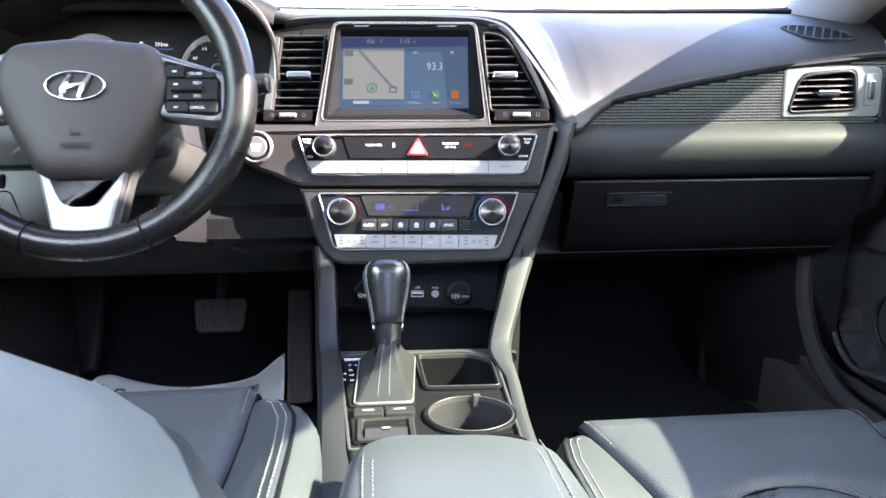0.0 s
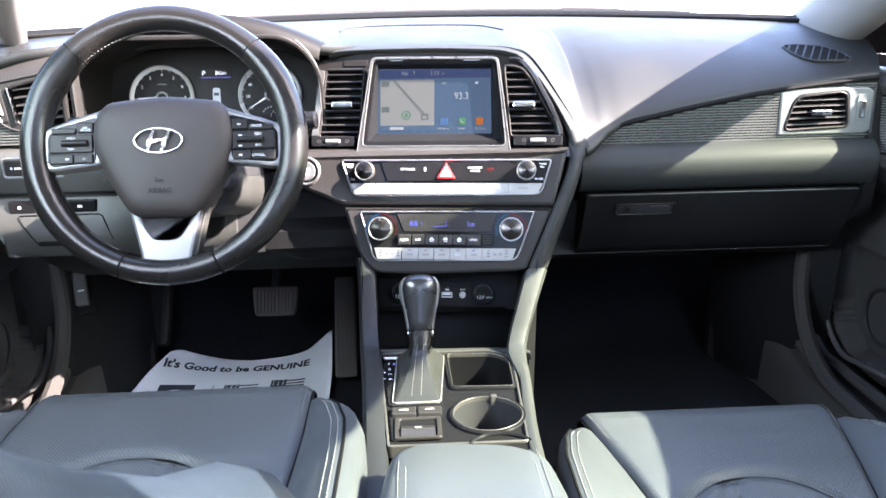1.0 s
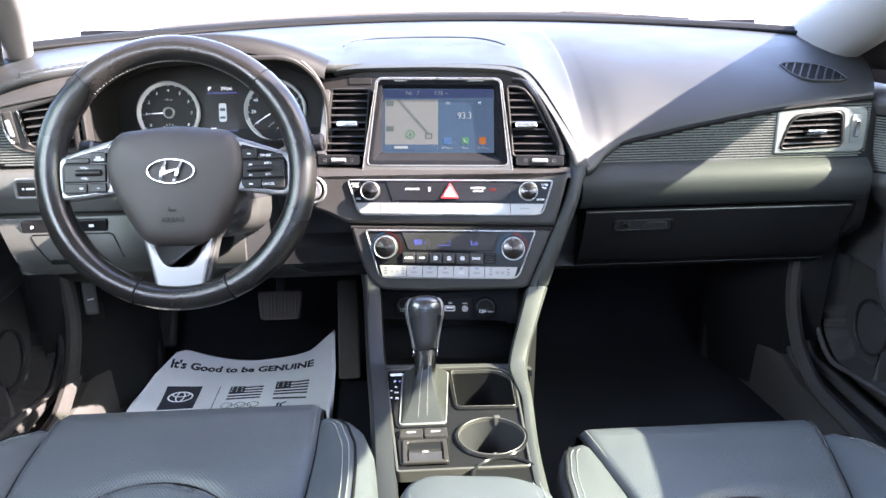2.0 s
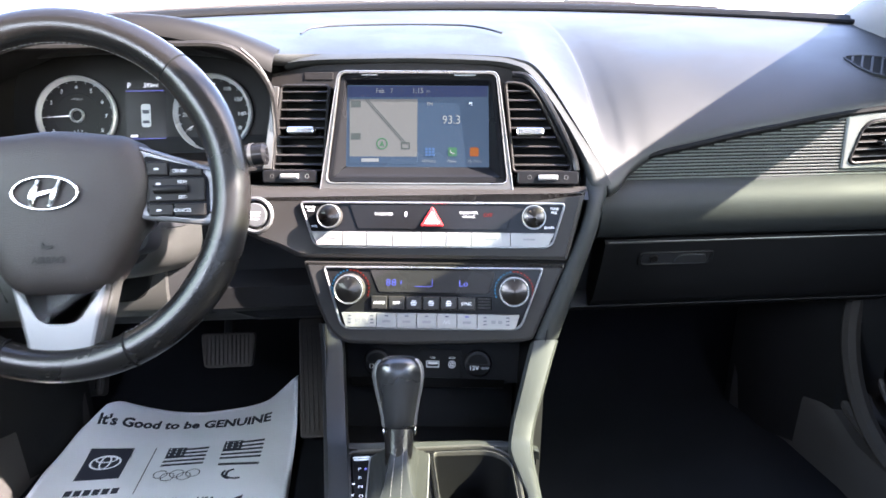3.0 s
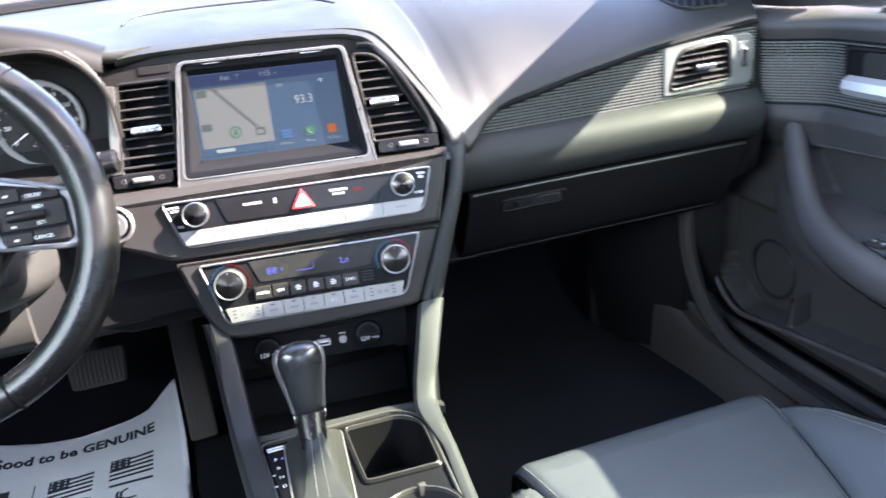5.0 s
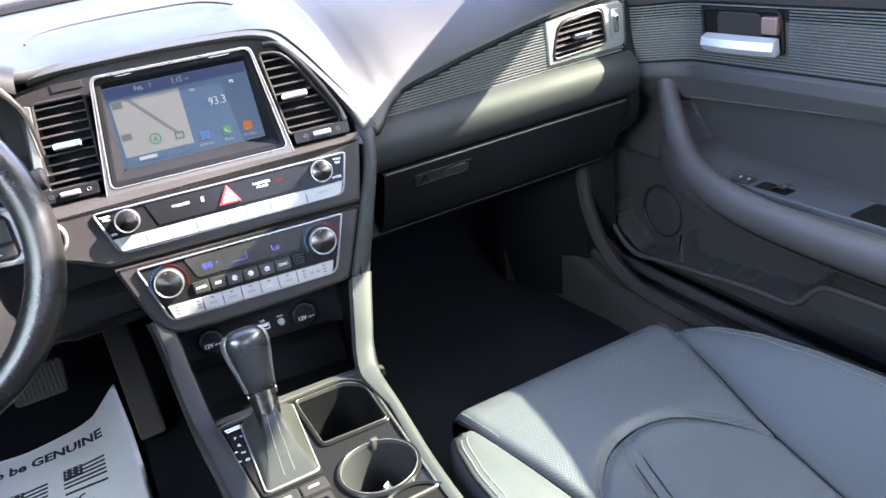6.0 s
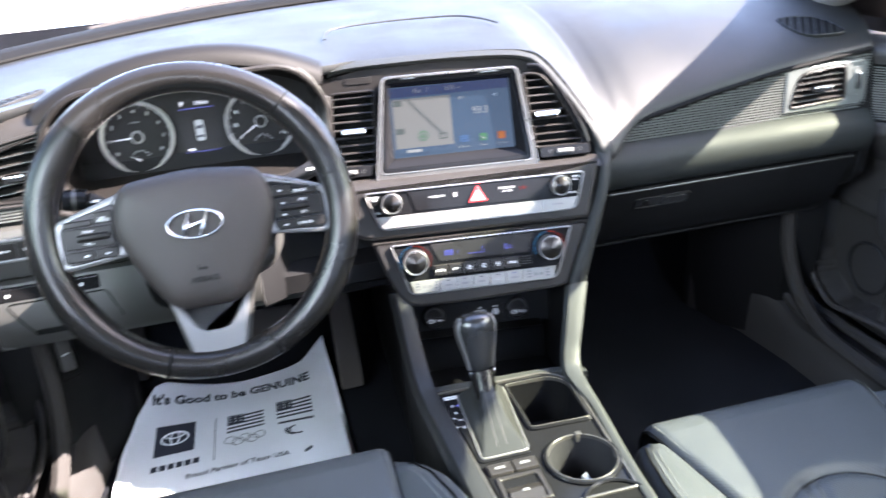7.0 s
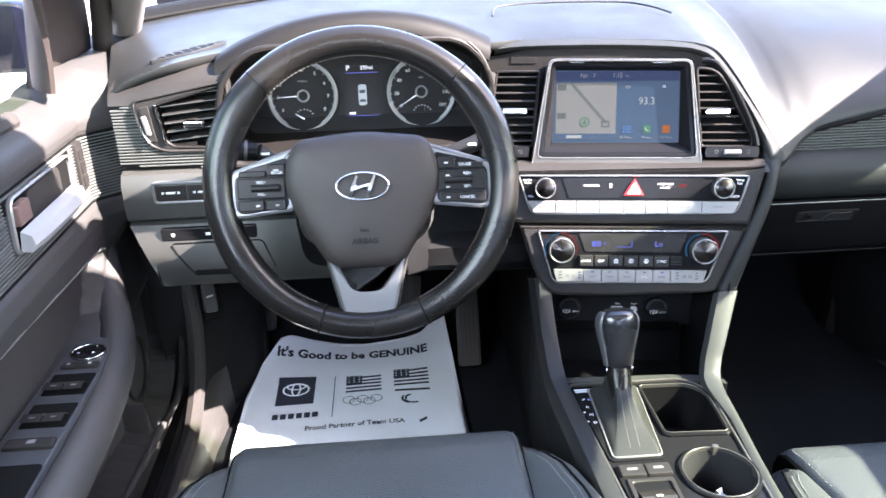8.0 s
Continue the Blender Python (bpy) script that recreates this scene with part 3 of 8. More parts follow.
    # speaker cover outline on the pad
    bm = bmnew()
    tube(bm, smooth_path([(-0.16, 1.245, 0.7035), (-0.14, 1.30, 0.7110), (-0.05, 1.315, 0.7130), (0.06, 1.305, 0.7115), (0.10, 1.275, 0.7075), (0.122, 1.235, 0.7015)], 5), 0.0016, 6)
    part("speaker_cover_edge", bm, M_DARK, dash)


top_pad()


pad_ob = next(o for o in dash.children if o.name.startswith("top_pad"))
pad_tree = BVHTree.FromPolygons([tuple(v.co) for v in pad_ob.data.vertices], [tuple(p.vertices) for p in pad_ob.data.polygons])


def defroster(s, x, y, shape):
    """Slotted outlet for the side window, lying on the pad."""
    at, nrm, _, _ = pad_tree.ray_cast(Vector((x, y, 1.0)), Vector((0, 0, -1)))
    if nrm.z < 0:
        nrm = -nrm
    ex = Vector((1, 0, 0)) - nrm * nrm.x
    ex.normalize()
    M = Matrix((ex, nrm.cross(ex), nrm)).transposed().to_4x4()
    M.translation = at
    out = rpoly([(x * s, y) for x, y in shape], 0.006, 3)
    holder = part("side_outlet", ring(bmnew(), offset(out, -0.0024), out, -0.006, 0.0022, 0.0008), M_PAD, dash, "slotted outlet for the side window", M)
    part("well", slab(bmnew(), out, -0.006, 0.0009), M_GAP, holder, "", M)
    inside = lambda p: sum(((out[i][1] > p[1]) != (out[i - 1][1] > p[1])) and (p[0] < (out[i - 1][0] - out[i][0]) * (p[1] - out[i][1]) / (out[i - 1][1] - out[i][1] + 1e-12) + out[i][0]) for i in range(len(out))) % 2 == 1
    d = Vector((0.50 * s, 0.87))
    for i in range(10):
        c = Vector((s * (-0.046 + i * 0.0105), 0.030 - i * 0.0064))
        run = [k * 0.001 for k in range(-50, 51) if inside(c + d * (k * 0.001))]
        if len(run) > 4:
            a, b, n = c + d * run[0], c + d * run[-1], Vector((d.y, -d.x)) * 0.0013
            part("slat", slab(bmnew(), [tuple(a - n), tuple(a + n), tuple(b + n), tuple(b - n)], -0.001, 0.0019, 0.0004), M_PAD, holder, "", M)


defroster(1, 0.6208, 1.117, [(-0.0425, 0.0329), (-0.0162, 0.0337), (0.0203, 0.022), (0.0369, 0.0042), (0.0461, -0.0262), (0.0296, -0.0305), (-0.0103, -0.0258), (-0.0263, -0.0154), (-0.0375, 0.0052)])
defroster(-1, -0.5981, 1.107, [(-0.0453, 0.0392), (0.0037, 0.0177), (0.0295, -0.0049), (0.0418, -0.0337), (0.0177, -0.026), (-0.0094, -0.0125), (-0.0381, 0.0203)])

# -- centre stack, upper: hood liner, screen, vents --
HOOD = [(-0.225, 0.018), (-0.215, 0.172), (-0.150, 0.1835), (-0.04, 0.1855), (0.03, 0.1835), (0.071, 0.181), (0.091, 0.177), (0.1085, 0.1695), (0.1305, 0.1455), (0.1575, 0.1045), (0.1735, 0.0735), (0.1845, 0.0495), (0.191, 0.020)]
part("stack_surround", slab(bmnew(), HOOD, -0.13, -0.064, 0.001), M_HOOD, dash, "dark brown-black plastic surround", MS)
part("release_plate", slab(bmnew(), rpoly([(-0.172, 0.163), (-0.134, 0.163), (-0.134, 0.173), (-0.172, 0.173)], 0.002), -0.066, -0.0625, 0.0008), M_HOOD, dash, "", MS)

BEZ = rpoly([(-0.119, 0.167), (0.078, 0.165), (0.099, 0.012), (-0.143, 0.012)][::-1], [0.002, 0.002, 0.010, 0.010])
BEZ_IN = rpoly([(-0.1155, 0.1635), (0.0745, 0.1615), (0.0895, 0.0300), (-0.1325, 0.0300)][::-1], [0.008, 0.008, 0.008, 0.008])
scr = thing("touchscreen", tuple(st(-0.02, 0.012, -0.03)), "lit touchscreen with map and radio in a silver frame", "touchscreen")
part("frame", ring(bmnew(), BEZ, BEZ_IN, -0.06, -0.0165, 0.0012), M_FRAME, scr, "satin silver frame", MS)
part("frame_edge", tube(bmnew(), [(x, y, -0.0163) for x, y in offset(BEZ, 0.0010)], 0.0008, 6, closed=True), M_EDGE, scr, "thin bright edge of the frame", MS)
part("frame_edge", tube(bmnew(), [(x, y, -0.0163) for x, y in offset(BEZ_IN, -0.0008)], 0.0008, 6, closed=True), M_EDGE, scr, "thin bright edge of the frame", MS)
GL_OUT = rpoly([(-0.1155, 0.1635), (0.0745, 0.1615), (0.0895, 0.0300), (-0.1325, 0.0300)][::-1], [0.008, 0.008, 0.008, 0.008])
DISP = rpoly([(-0.110, 0.1515), (0.0655, 0.1500), (0.0675, 0.0500), (-0.1115, 0.0500)][::-1], 0.002)
part("bezel", ring(bmnew(), offset(GL_OUT, 0.0002), offset(GL_OUT, 0.007), -0.055, -0.0205, 0.001), M_BLACK, scr, "glossy black inner bezel", MS)
part("bezel_step", loft(bmnew(), [[(x, y, -0.0210) for x, y in offset(GL_OUT, 0.0072)], [(x, y, -0.0335) for x, y in DISP]], True), M_BLACK, scr, "", MS)
part("display", slab(bmnew(), offset(DISP, -0.001), -0.05, -0.0335), M_SCR, scr, "lit blue display", MS)
R4 = lambda x0, x1, y0, y1: [(x0, y0), (x1, y0), (x1, y1), (x0, y1)]
part("status_bar", slab(bmnew(), R4(-0.109, 0.0645, 0.1365, 0.1500), -0.034, -0.0331), M_SCRBAR, scr, "", MS)
part("map_view", slab(bmnew(), R4(-0.107, -0.022, 0.054, 0.134), -0.034, -0.0330), M_MAP, scr, "pale road map", MS)
part("map_caption", slab(bmnew(), R4(-0.107, -0.022, 0.054, 0.063), -0.034, -0.0328), M_SCR, scr, "", MS)
bm = bmnew()
for k in (0, 0.003):
    slab(bm, [(-0.088 + k, 0.134), (-0.0868 + k, 0.134), (-0.0368 + k, 0.078), (-0.038 + k, 0.078)], -0.034, -0.0327)
slab(bm, R4(-0.105, -0.093, 0.124, 0.132), -0.034, -0.0327)
slab(bm, R4(-0.105, -0.093, 0.084, 0.092), -0.034, -0.0327)
ring(bm, rpoly(R4(-0.042, -0.031, 0.072, 0.081), 0.001), rpoly(R4(-0.0405, -0.0325, 0.0735, 0.0795), 0.001), -0.034, -0.0326, 0.0001)
part("map_road", bm, M_MAPLINE, scr, "", MS)
part("map_marker", ring(bmnew(), circle(-0.066, 0.079, 0.0072, 20), circle(-0.066, 0.079, 0.0058, 20), -0.034, -0.0325, 0.0001), M_SCRGREEN, scr, "", MS)
part("map_arrow", slab(bmnew(), [(-0.069, 0.0755), (-0.066, 0.0772), (-0.063, 0.0755), (-0.066, 0.083)], -0.034, -0.0324), M_SCRGREEN, scr, "", MS)
bm = bmnew()
for i in range(3):
    for j in range(3):
        slab(bm, R4(-0.012 + i * 0.0042, -0.0088 + i * 0.0042, 0.064 + j * 0.0036, 0.0668 + j * 0.0036), -0.034, -0.0326)
part("menu_icon", bm, M_SCRICON, scr, "", MS)
part("phone_icon", slab(bmnew(), rpoly(R4(0.0165, 0.0275, 0.0635, 0.0745), 0.002), -0.034, -0.0327), M_SCRGREEN, scr, "", MS)
part("handset", tube(bmnew(), [(0.0195, 0.0715, -0.0325), (0.020, 0.068, -0.0325), (0.0245, 0.0665, -0.0325)], 0.0008, 5), M_SCRTXT, scr, "", MS)
part("favourites_icon", slab(bmnew(), rpoly(R4(0.0435, 0.0545, 0.0635, 0.0745), 0.002), -0.034, -0.0327), M_SCRORANGE, scr, "", MS)
for body, size, x, y, m in (("Feb.   7", 0.0080, -0.063, 0.1440, M_SCRTXT), ("1:15", 0.0094, -0.0215, 0.1440, M_SCRTXT), ("93.3", 0.0150, 0.0205, 0.1080, M_SCRTXT), ("FM", 0.0062, -0.0065, 0.1275, M_SCRTXT), ("PM", 0.0036, -0.0085, 0.1428, M_SCRTXT), ("PS", 0.0055, 0.0440, 0.1280, M_GREYPRINT), ("All Menus", 0.0048, -0.0075, 0.0575, M_SCRTXT), ("Phone", 0.0048, 0.0215, 0.0575, M_SCRTXT), ("My Menu", 0.0052, 0.0500, 0.0575, M_SCRTXT)):
    lettering(body, size, x, y, -0.0325, m, scr, MS, squeeze=0.9)
bars([(-0.092, -0.070, 0.0585)], 0.0042, -0.0325, M_SCRTXT, scr, MS)
bars([(-0.090, -0.0705, 0.1617), (0.024, 0.050, 0.1607)], 0.0014, -0.0200, M_GREYPRINT, scr, MS)


def vent(name, outline, tops, n, tab, lean=0.0, M=MS, parent=dash, w=-0.025, label=""):
    """An air outlet: a dark well, level slats across it, and a bright tab. tops: (v, u0, u1) of the lowest and the highest slat."""
    body = part(name, ring(bmnew(), offset(outline, -0.004), outline, w - 0.032, w, 0.0015), M_HOOD, parent, label, M)
    part("well", slab(bmnew(), offset(outline, -0.003), w - 0.040, w - 0.030), M_GAP, body, "", M)
    (v0, a0, b0), (v1, a1, b1) = tops
    for i in range(n):
        t = i / (n - 1)
        v, a, b = v0 + (v1 - v0) * t, a0 + (a1 - a0) * t, b0 + (b1 - b0) * t
        bm = bmnew()
        loft(bm, [[(u, v + lean * (u - a0) + 0.0002, w - 0.003), (u, v + lean * (u - a0) + 0.0014, w - 0.0035), (u, v + lean * (u - a0) + 0.0026, w - 0.006), (u, v + lean * (u - a0) + 0.0030, w - 0.024), (u, v + lean * (u - a0) + 0.0014, w - 0.024), (u, v + lean * (u - a0) - 0.0008, w - 0.006)] for u in (a, b)], True, True, True)
        part("slat", bm, M_SLAT, body, "", M)
    u, v, wd = tab
    part("tab", slab(bmnew(), rpoly(R4(u - wd / 2, u + wd / 2, v - 0.0048, v + 0.0048), 0.003), w - 0.012, w + 0.006, 0.0022), M_CHROME, body, "bright chrome slider tab", M)
    return body


LV = rpoly([(-0.2015, 0.0465), (-0.1405, 0.0465), (-0.1335, 0.1480), (-0.1900, 0.1480)], 0.003)
RV = rpoly([(0.0990, 0.0465), (0.1660, 0.0465), (0.1670, 0.0565), (0.1550, 0.0775), (0.1290, 0.1270), (0.1110, 0.1490), (0.0885, 0.1510)], [0.003, 0.004, 0.004, 0.01, 0.02, 0.012, 0.003])
vent("centre_vent", LV, ((0.0520, -0.2005, -0.1405), (0.1420, -0.1905, -0.1340)), 9, (-0.166, 0.0945, 0.034), label="black louvred air vent")
vent("centre_vent", RV, ((0.0520, 0.0985, 0.1655), (0.1420, 0.0895, 0.1185)), 9, (0.117, 0.0930, 0.034), label="black slanted air vent in a gloss rim")
part("vent_rim", tube(bmnew(), smooth_path([(0.1735, 0.0460, -0.0240), (0.1690, 0.0640, -0.0245), (0.1550, 0.0950, -0.0255), (0.1330, 0.1360, -0.0275), (0.1130, 0.1600, -0.0310), (0.0950, 0.1640, -0.0340)], 6), 0.0042, 8), M_BLACK, dash, "gloss black rim of the slanted vent", MS)
part("vent_blade", slab(bmnew(), rpoly([(-0.2155, 0.046), (-0.2040, 0.046), (-0.1935, 0.148), (-0.2015, 0.150)], 0.002), -0.055, -0.024, 0.0012), M_FRAME, dash, "satin grey upright blade beside the vent", MS)
for u0, u1 in ((-0.214, -0.145), (0.102, 0.176)):
    strip = part("vent_wheel_strip", slab(bmnew(), rpoly(R4(u0, u1, 0.029, 0.045), 0.003), -0.05, -0.019, 0.0015), M_BLACK, dash, "", MS)
    uc = (u0 + u1) / 2
    part("wheel", slab(bmnew(), rpoly(R4(uc - 0.012, uc + 0.012, 0.0340, 0.0405), 0.002), -0.024, -0.0155, 0.002), M_SILVERKEY, strip, "chrome thumb wheel", MS)
    for k in (-0.022, 0.022):
        part("mark", ring(bmnew(), circle(uc + k, 0.0375, 0.0028, 14), circle(uc + k, 0.0375, 0.0020, 14), -0.02, -0.0185, 0.0001), M_FRAME, strip, "", MS)

# -- centre stack, middle: radio and climate --
FU = rpoly([(-0.163, -0.0635), (-0.185, -0.052), (-0.232, -0.036), (-0.262, 0.000), (-0.262, 0.012), (0.106, 0.012), (0.184, 0.0225), (0.1630, -0.0635)][::-1], [0.004, 0.006, 0.002, 0.002, 0.02, 0.03, 0.02, 0.02])
part("radio_fascia", slab(bmnew(), FU, -0.07, 0.0, 0.006), M_FASCIA, dash, "satin dark grey fascia", MS)
part("fascia_shelf", loft(bmnew(), [[tuple(st(u, v, w)) for v, w in ((0.0105, -0.001), (0.017, -0.006), (0.027, -0.026), (0.027, -0.07))] for u in (-0.262, -0.2, -0.15, -0.1, 0.0, 0.1, 0.186)], False), M_FASCIA, dash)
FL = rpoly([(-0.158, -0.0665), (-0.1385, -0.128), (-0.125, -0.154), (-0.106, -0.1675), (-0.030, -0.1680), (0.110, -0.1620), (0.1235, -0.1585), (0.1610, -0.0665)], [0.003, 0.02, 0.014, 0.014, 0.02, 0.004, 0.004, 0.003])
part("climate_fascia", slab(bmnew(), FL, -0.07, -0.0005, 0.005), M_FASCIA, dash, "satin dark grey fascia", MS)
part("fascia_groove", slab(bmnew(), [(-0.160, -0.066), (0.1615, -0.066), (0.1625, -0.0635), (-0.161, -0.0635)], -0.07, -0.008), M_GAP, dash, "", MS)


def knob(name, u, v, r, w0, depth, parent, face=M_SPUN, label=""):
    k = part(name, lathe(bmnew(), [(r, w0), (r, w0 + depth * 0.85), (r * 0.95, w0 + depth), (r * 0.86, w0 + depth)], 40, u, v), M_FRAME, parent, label, MS)
    part("cap", lathe(bmnew(), [(r * 0.84, w0 + depth * 0.5), (r * 0.84, w0 + depth + 0.0002), (r * 0.80, w0 + depth + 0.0006), (r * 0.40, w0 + depth + 0.0006 + r * 0.10), (0.0008, w0 + depth + 0.0006 + r * 0.20)], 48, u, v), face, k, "spun dark metal face", MS)
    part("rim_ring", ring(bmnew(), circle(u, v, r * 0.985, 40), circle(u, v, r * 0.90, 40), w0 + depth * 0.8, w0 + depth + 0.0008, 0.0004), M_EDGE, k, "thin silver ring", MS)
    return k


RP = rpoly([(-0.162, 0.0065), (0.160, 0.0065), (0.144, -0.048), (-0.143, -0.050)][::-1], [0.012, 0.012, 0.007, 0.007])
radio = thing("radio_panel", tuple(st(0, -0.05, 0)), "gloss black radio panel with silver keys and two knobs", "radio")
part("frame", ring(bmnew(), RP, offset(RP, 0.0026), -0.01, 0.0042, 0.0009), M_EDGE, radio, "chrome edge", MS)
part("radio_face", slab(bmnew(), offset(RP, 0.0024), -0.01, 0.0016), M_BLACK, radio, "gloss black face", MS)
part("centre_strip", slab(bmnew(), rpoly([(-0.100, 0.003), (0.098, 0.003), (0.090, -0.0265), (-0.090, -0.0265)][::-1], 0.002), 0.0, 0.0028, 0.0006), M_BLACK, radio, "", MS)
xs = [-0.139, -0.108, -0.079, -0.047, -0.013, 0.017, 0.047, 0.094, 0.138]
for a, b in zip(xs, xs[1:]):
    k0, k1 = (0.0065 if a == xs[0] else 0), (0.0065 if b == xs[-1] else 0)
    key = part("radio_key", slab(bmnew(), rpoly([(a + 0.0004 - k0 * 1.3, -0.0300), (b - 0.0004 + k1 * 1.3, -0.0300), (b - 0.0004, -0.0468), (a + 0.0004, -0.0468)][::-1], 0.0008, 2), 0.0, 0.0062, 0.0005), M_SILVERKEY, radio, "satin silver key", MS)
    bars([((a + b) / 2 - 0.007, (a + b) / 2 + 0.007, -0.0375)], 0.0018, 0.0065, M_DIMPRINT, key, MS)
knob("volume_knob", -0.123, -0.0115, 0.0145, 0.0016, 0.014, radio, label="round chrome-rimmed volume knob")
knob("tuning_knob", 0.121, -0.0110, 0.0145, 0.0016, 0.014, radio, label="round chrome-rimmed tuning knob")
tri_o = rpoly([(-0.0145, -0.0225), (0.0145, -0.0225), (0.0005, 0.0015)], 0.0025)
hz = part("hazard_button", slab(bmnew(), tri_o, 0.0, 0.0062, 0.0015), M_RED, radio, "red triangular hazard button", MS)
for f0, f1 in ((0.62, 0.50), (0.34, 0.20)):
    sc = lambda f: [(0.0003 + (x - 0.0003) * f, -0.0148 + (y + 0.0148) * f) for x, y in tri_o]
    part("triangle", ring(bmnew(), sc(f0), sc(f1), 0.005, 0.0068, 0.0001), M_PRINT, hz, "", MS)
for body, size, x, y, m in (("PASSENGER", 0.0042, -0.058, -0.0085, M_GREYPRINT), ("PASSENGER", 0.0042, 0.044, -0.0065, M_GREYPRINT), ("AIR BAG", 0.0039, 0.044, -0.0112, M_GREYPRINT), ("OFF", 0.0062, 0.067, -0.0092, M_REDMARK), ("VOL", 0.0042, -0.143, -0.0240, M_PRINT), ("POWER", 0.0036, -0.148, -0.0010, M_PRINT), ("PUSH", 0.0036, -0.147, -0.0050, M_PRINT), ("TUNE", 0.0040, 0.1455, -0.0010, M_PRINT), ("FILE", 0.0040, 0.1450, -0.0055, M_PRINT), ("ENTER", 0.0040, 0.1400, -0.0235, M_PRINT)):
    lettering(body, size, x, y, 0.0031, m, radio, MS, fat=0.0001)
bars([(-0.033, -0.030, -0.0085)], 0.006, 0.0031, M_GREYPRINT, radio, MS, "mark")

CP = rpoly([(-0.133, -0.072), (0.135, -0.071), (0.108, -0.147), (-0.110, -0.149)][::-1], [0.012, 0.012, 0.006, 0.006])
clim = thing("climate_panel", tuple(st(0, -0.149, 0)), "gloss black climate control panel with two temperature knobs", "climate control")
part("frame", ring(bmnew(), CP, offset(CP, 0.0026), -0.01, 0.0042, 0.0009), M_EDGE, clim, "chrome edge", MS)
part("climate_face", slab(bmnew(), offset(CP, 0.0024), -0.01, 0.0016), M_BLACK, clim, "gloss black face", MS)
part("climate_display", slab(bmnew(), rpoly([(-0.075, -0.0755), (0.077, -0.0755), (0.069, -0.1030), (-0.064, -0.1030)][::-1], 0.003), 0.0, 0.0026, 0.0005), M_LCD, clim, "dark segment display", MS)
lettering("88", 0.0120, -0.049, -0.0915, 0.0029, M_SEG, clim, MS, squeeze=1.1)
lettering("F", 0.0070, -0.0365, -0.0915, 0.0029, M_SEG, clim, MS)
lettering("Lo", 0.0110, 0.0385, -0.0915, 0.0029, M_SEG, clim, MS)
bars([(-0.020, 0.000, -0.0955)], 0.0007, 0.0029, M_SEG, clim, MS, "fan_gauge")
bars([(0.0005, 0.0012, -0.0915)], 0.009, 0.0029, M_SEG, clim, MS, "fan_gauge")
xs = [-0.0735, -0.0525, -0.0315, -0.0105, 0.0105, 0.0315, 0.0535, 0.0735]
names = ["AUTO", "OFF", None, None, None, "SYNC", "vent"]
for a, b, word in zip(xs, xs[1:], names):
    if word == "vent":
        grid = part("sensor_grille", slab(bmnew(), rpoly(R4(a + 0.001, b - 0.001, -0.1230, -0.1075), 0.001), 0.0, 0.0024, 0.0005), M_GAP, clim, "", MS)
        for k in range(4):
            part("slat", slab(bmnew(), R4(a + 0.0025, b - 0.0025, -0.1212 + k * 0.0036, -0.1195 + k * 0.0036), 0.0, 0.0032), M_SLAT, grid, "", MS)
        continue
    key = part("climate_key", slab(bmnew(), rpoly(R4(a + 0.0006, b - 0.0006, -0.1235, -0.1075), 0.0012, 2), 0.0, 0.0058, 0.0014), M_SLAT, clim, "", MS)
    if word:
        lettering(word, 0.0050, (a + b) / 2, -0.1155, 0.0061, M_PRINT, key, MS, fat=0.0001)
    else:
        bars([((a + b) / 2 - 0.0022, (a + b) / 2 + 0.0022, -0.1128), ((a + b) / 2 - 0.0036, (a + b) / 2 + 0.0036, -0.1150), ((a + b) / 2 - 0.0028, (a + b) / 2 + 0.0028, -0.1174)], 0.0012, 0.0061, M_PRINT, key, MS, "symbol")
xs = [-0.1045, -0.0665, -0.0415, -0.0175, 0.0070, 0.0310, 0.0555, 0.1015]
for n, (a, b) in enumerate(zip(xs, xs[1:])):
    k0, k1 = (0.005 if n == 0 else 0), (0.005 if n == 6 else 0)
    key = part("climate_key", slab(bmnew(), rpoly([(a + 0.0004 - k0, -0.1280), (b - 0.0004 + k1, -0.1280), (b - 0.0004, -0.1455), (a + 0.0004, -0.1455)][::-1], 0.0008, 2), 0.0, 0.0062, 0.0005), M_SILVERKEY, clim, "satin silver key", MS)
    c = (a + b) / 2
    if n in (0, 6):
        for k in (-0.0135, 0.0135):
            for j in range(3):
                bars([(c + k - 0.002, c + k + 0.002, -0.1315 - j * 0.0042)], 0.0013, 0.0065, M_INK, key, MS, "indicator")
        bars([(c - 0.006, c - 0.001, -0.1368), (c + 0.002, c + 0.007, -0.1368)], 0.004, 0.0065, M_DIMPRINT, key, MS, "symbol")
    else:
        bars([(c - 0.0022, c + 0.0022, -0.1310)], 0.0014, 0.0065, M_SEG if n == 5 else M_INK, key, MS, "indicator")
        if n == 4:
            lettering("A/C", 0.0055, c, -0.1378, 0.0065, M_GREYPRINT, key, MS)
        else:
            bars([(c - 0.005, c + 0.005, -0.1378)], 0.0028, 0.0065, M_DIMPRINT, key, MS, "symbol")
for u in (-0.0985, 0.0990):
    k = knob("temperature_knob", u, -0.0990, 0.0180, 0.0016, 0.016, clim, label="round chrome-rimmed temperature knob")
    for j in range(21):
        ang = radians(200 - j * 11)
        side = j < 10
        part("tick", slab(bmnew(), [(u + r * math.cos(ang + d), -0.099 + r * math.sin(ang + d)) for r, d in ((0.0218, -0.050), (0.0234, -0.050), (0.0234, 0.050), (0.0218, 0.050))], 0.001, 0.0024), M_CYAN if side else M_REDMARK, k, "", MS)
    part("pointer", slab(bmnew(), R4(u - 0.0003, u + 0.0003, -0.092, -0.0840), 0.017, 0.0186), M_GREYPRINT, k, "", MS)

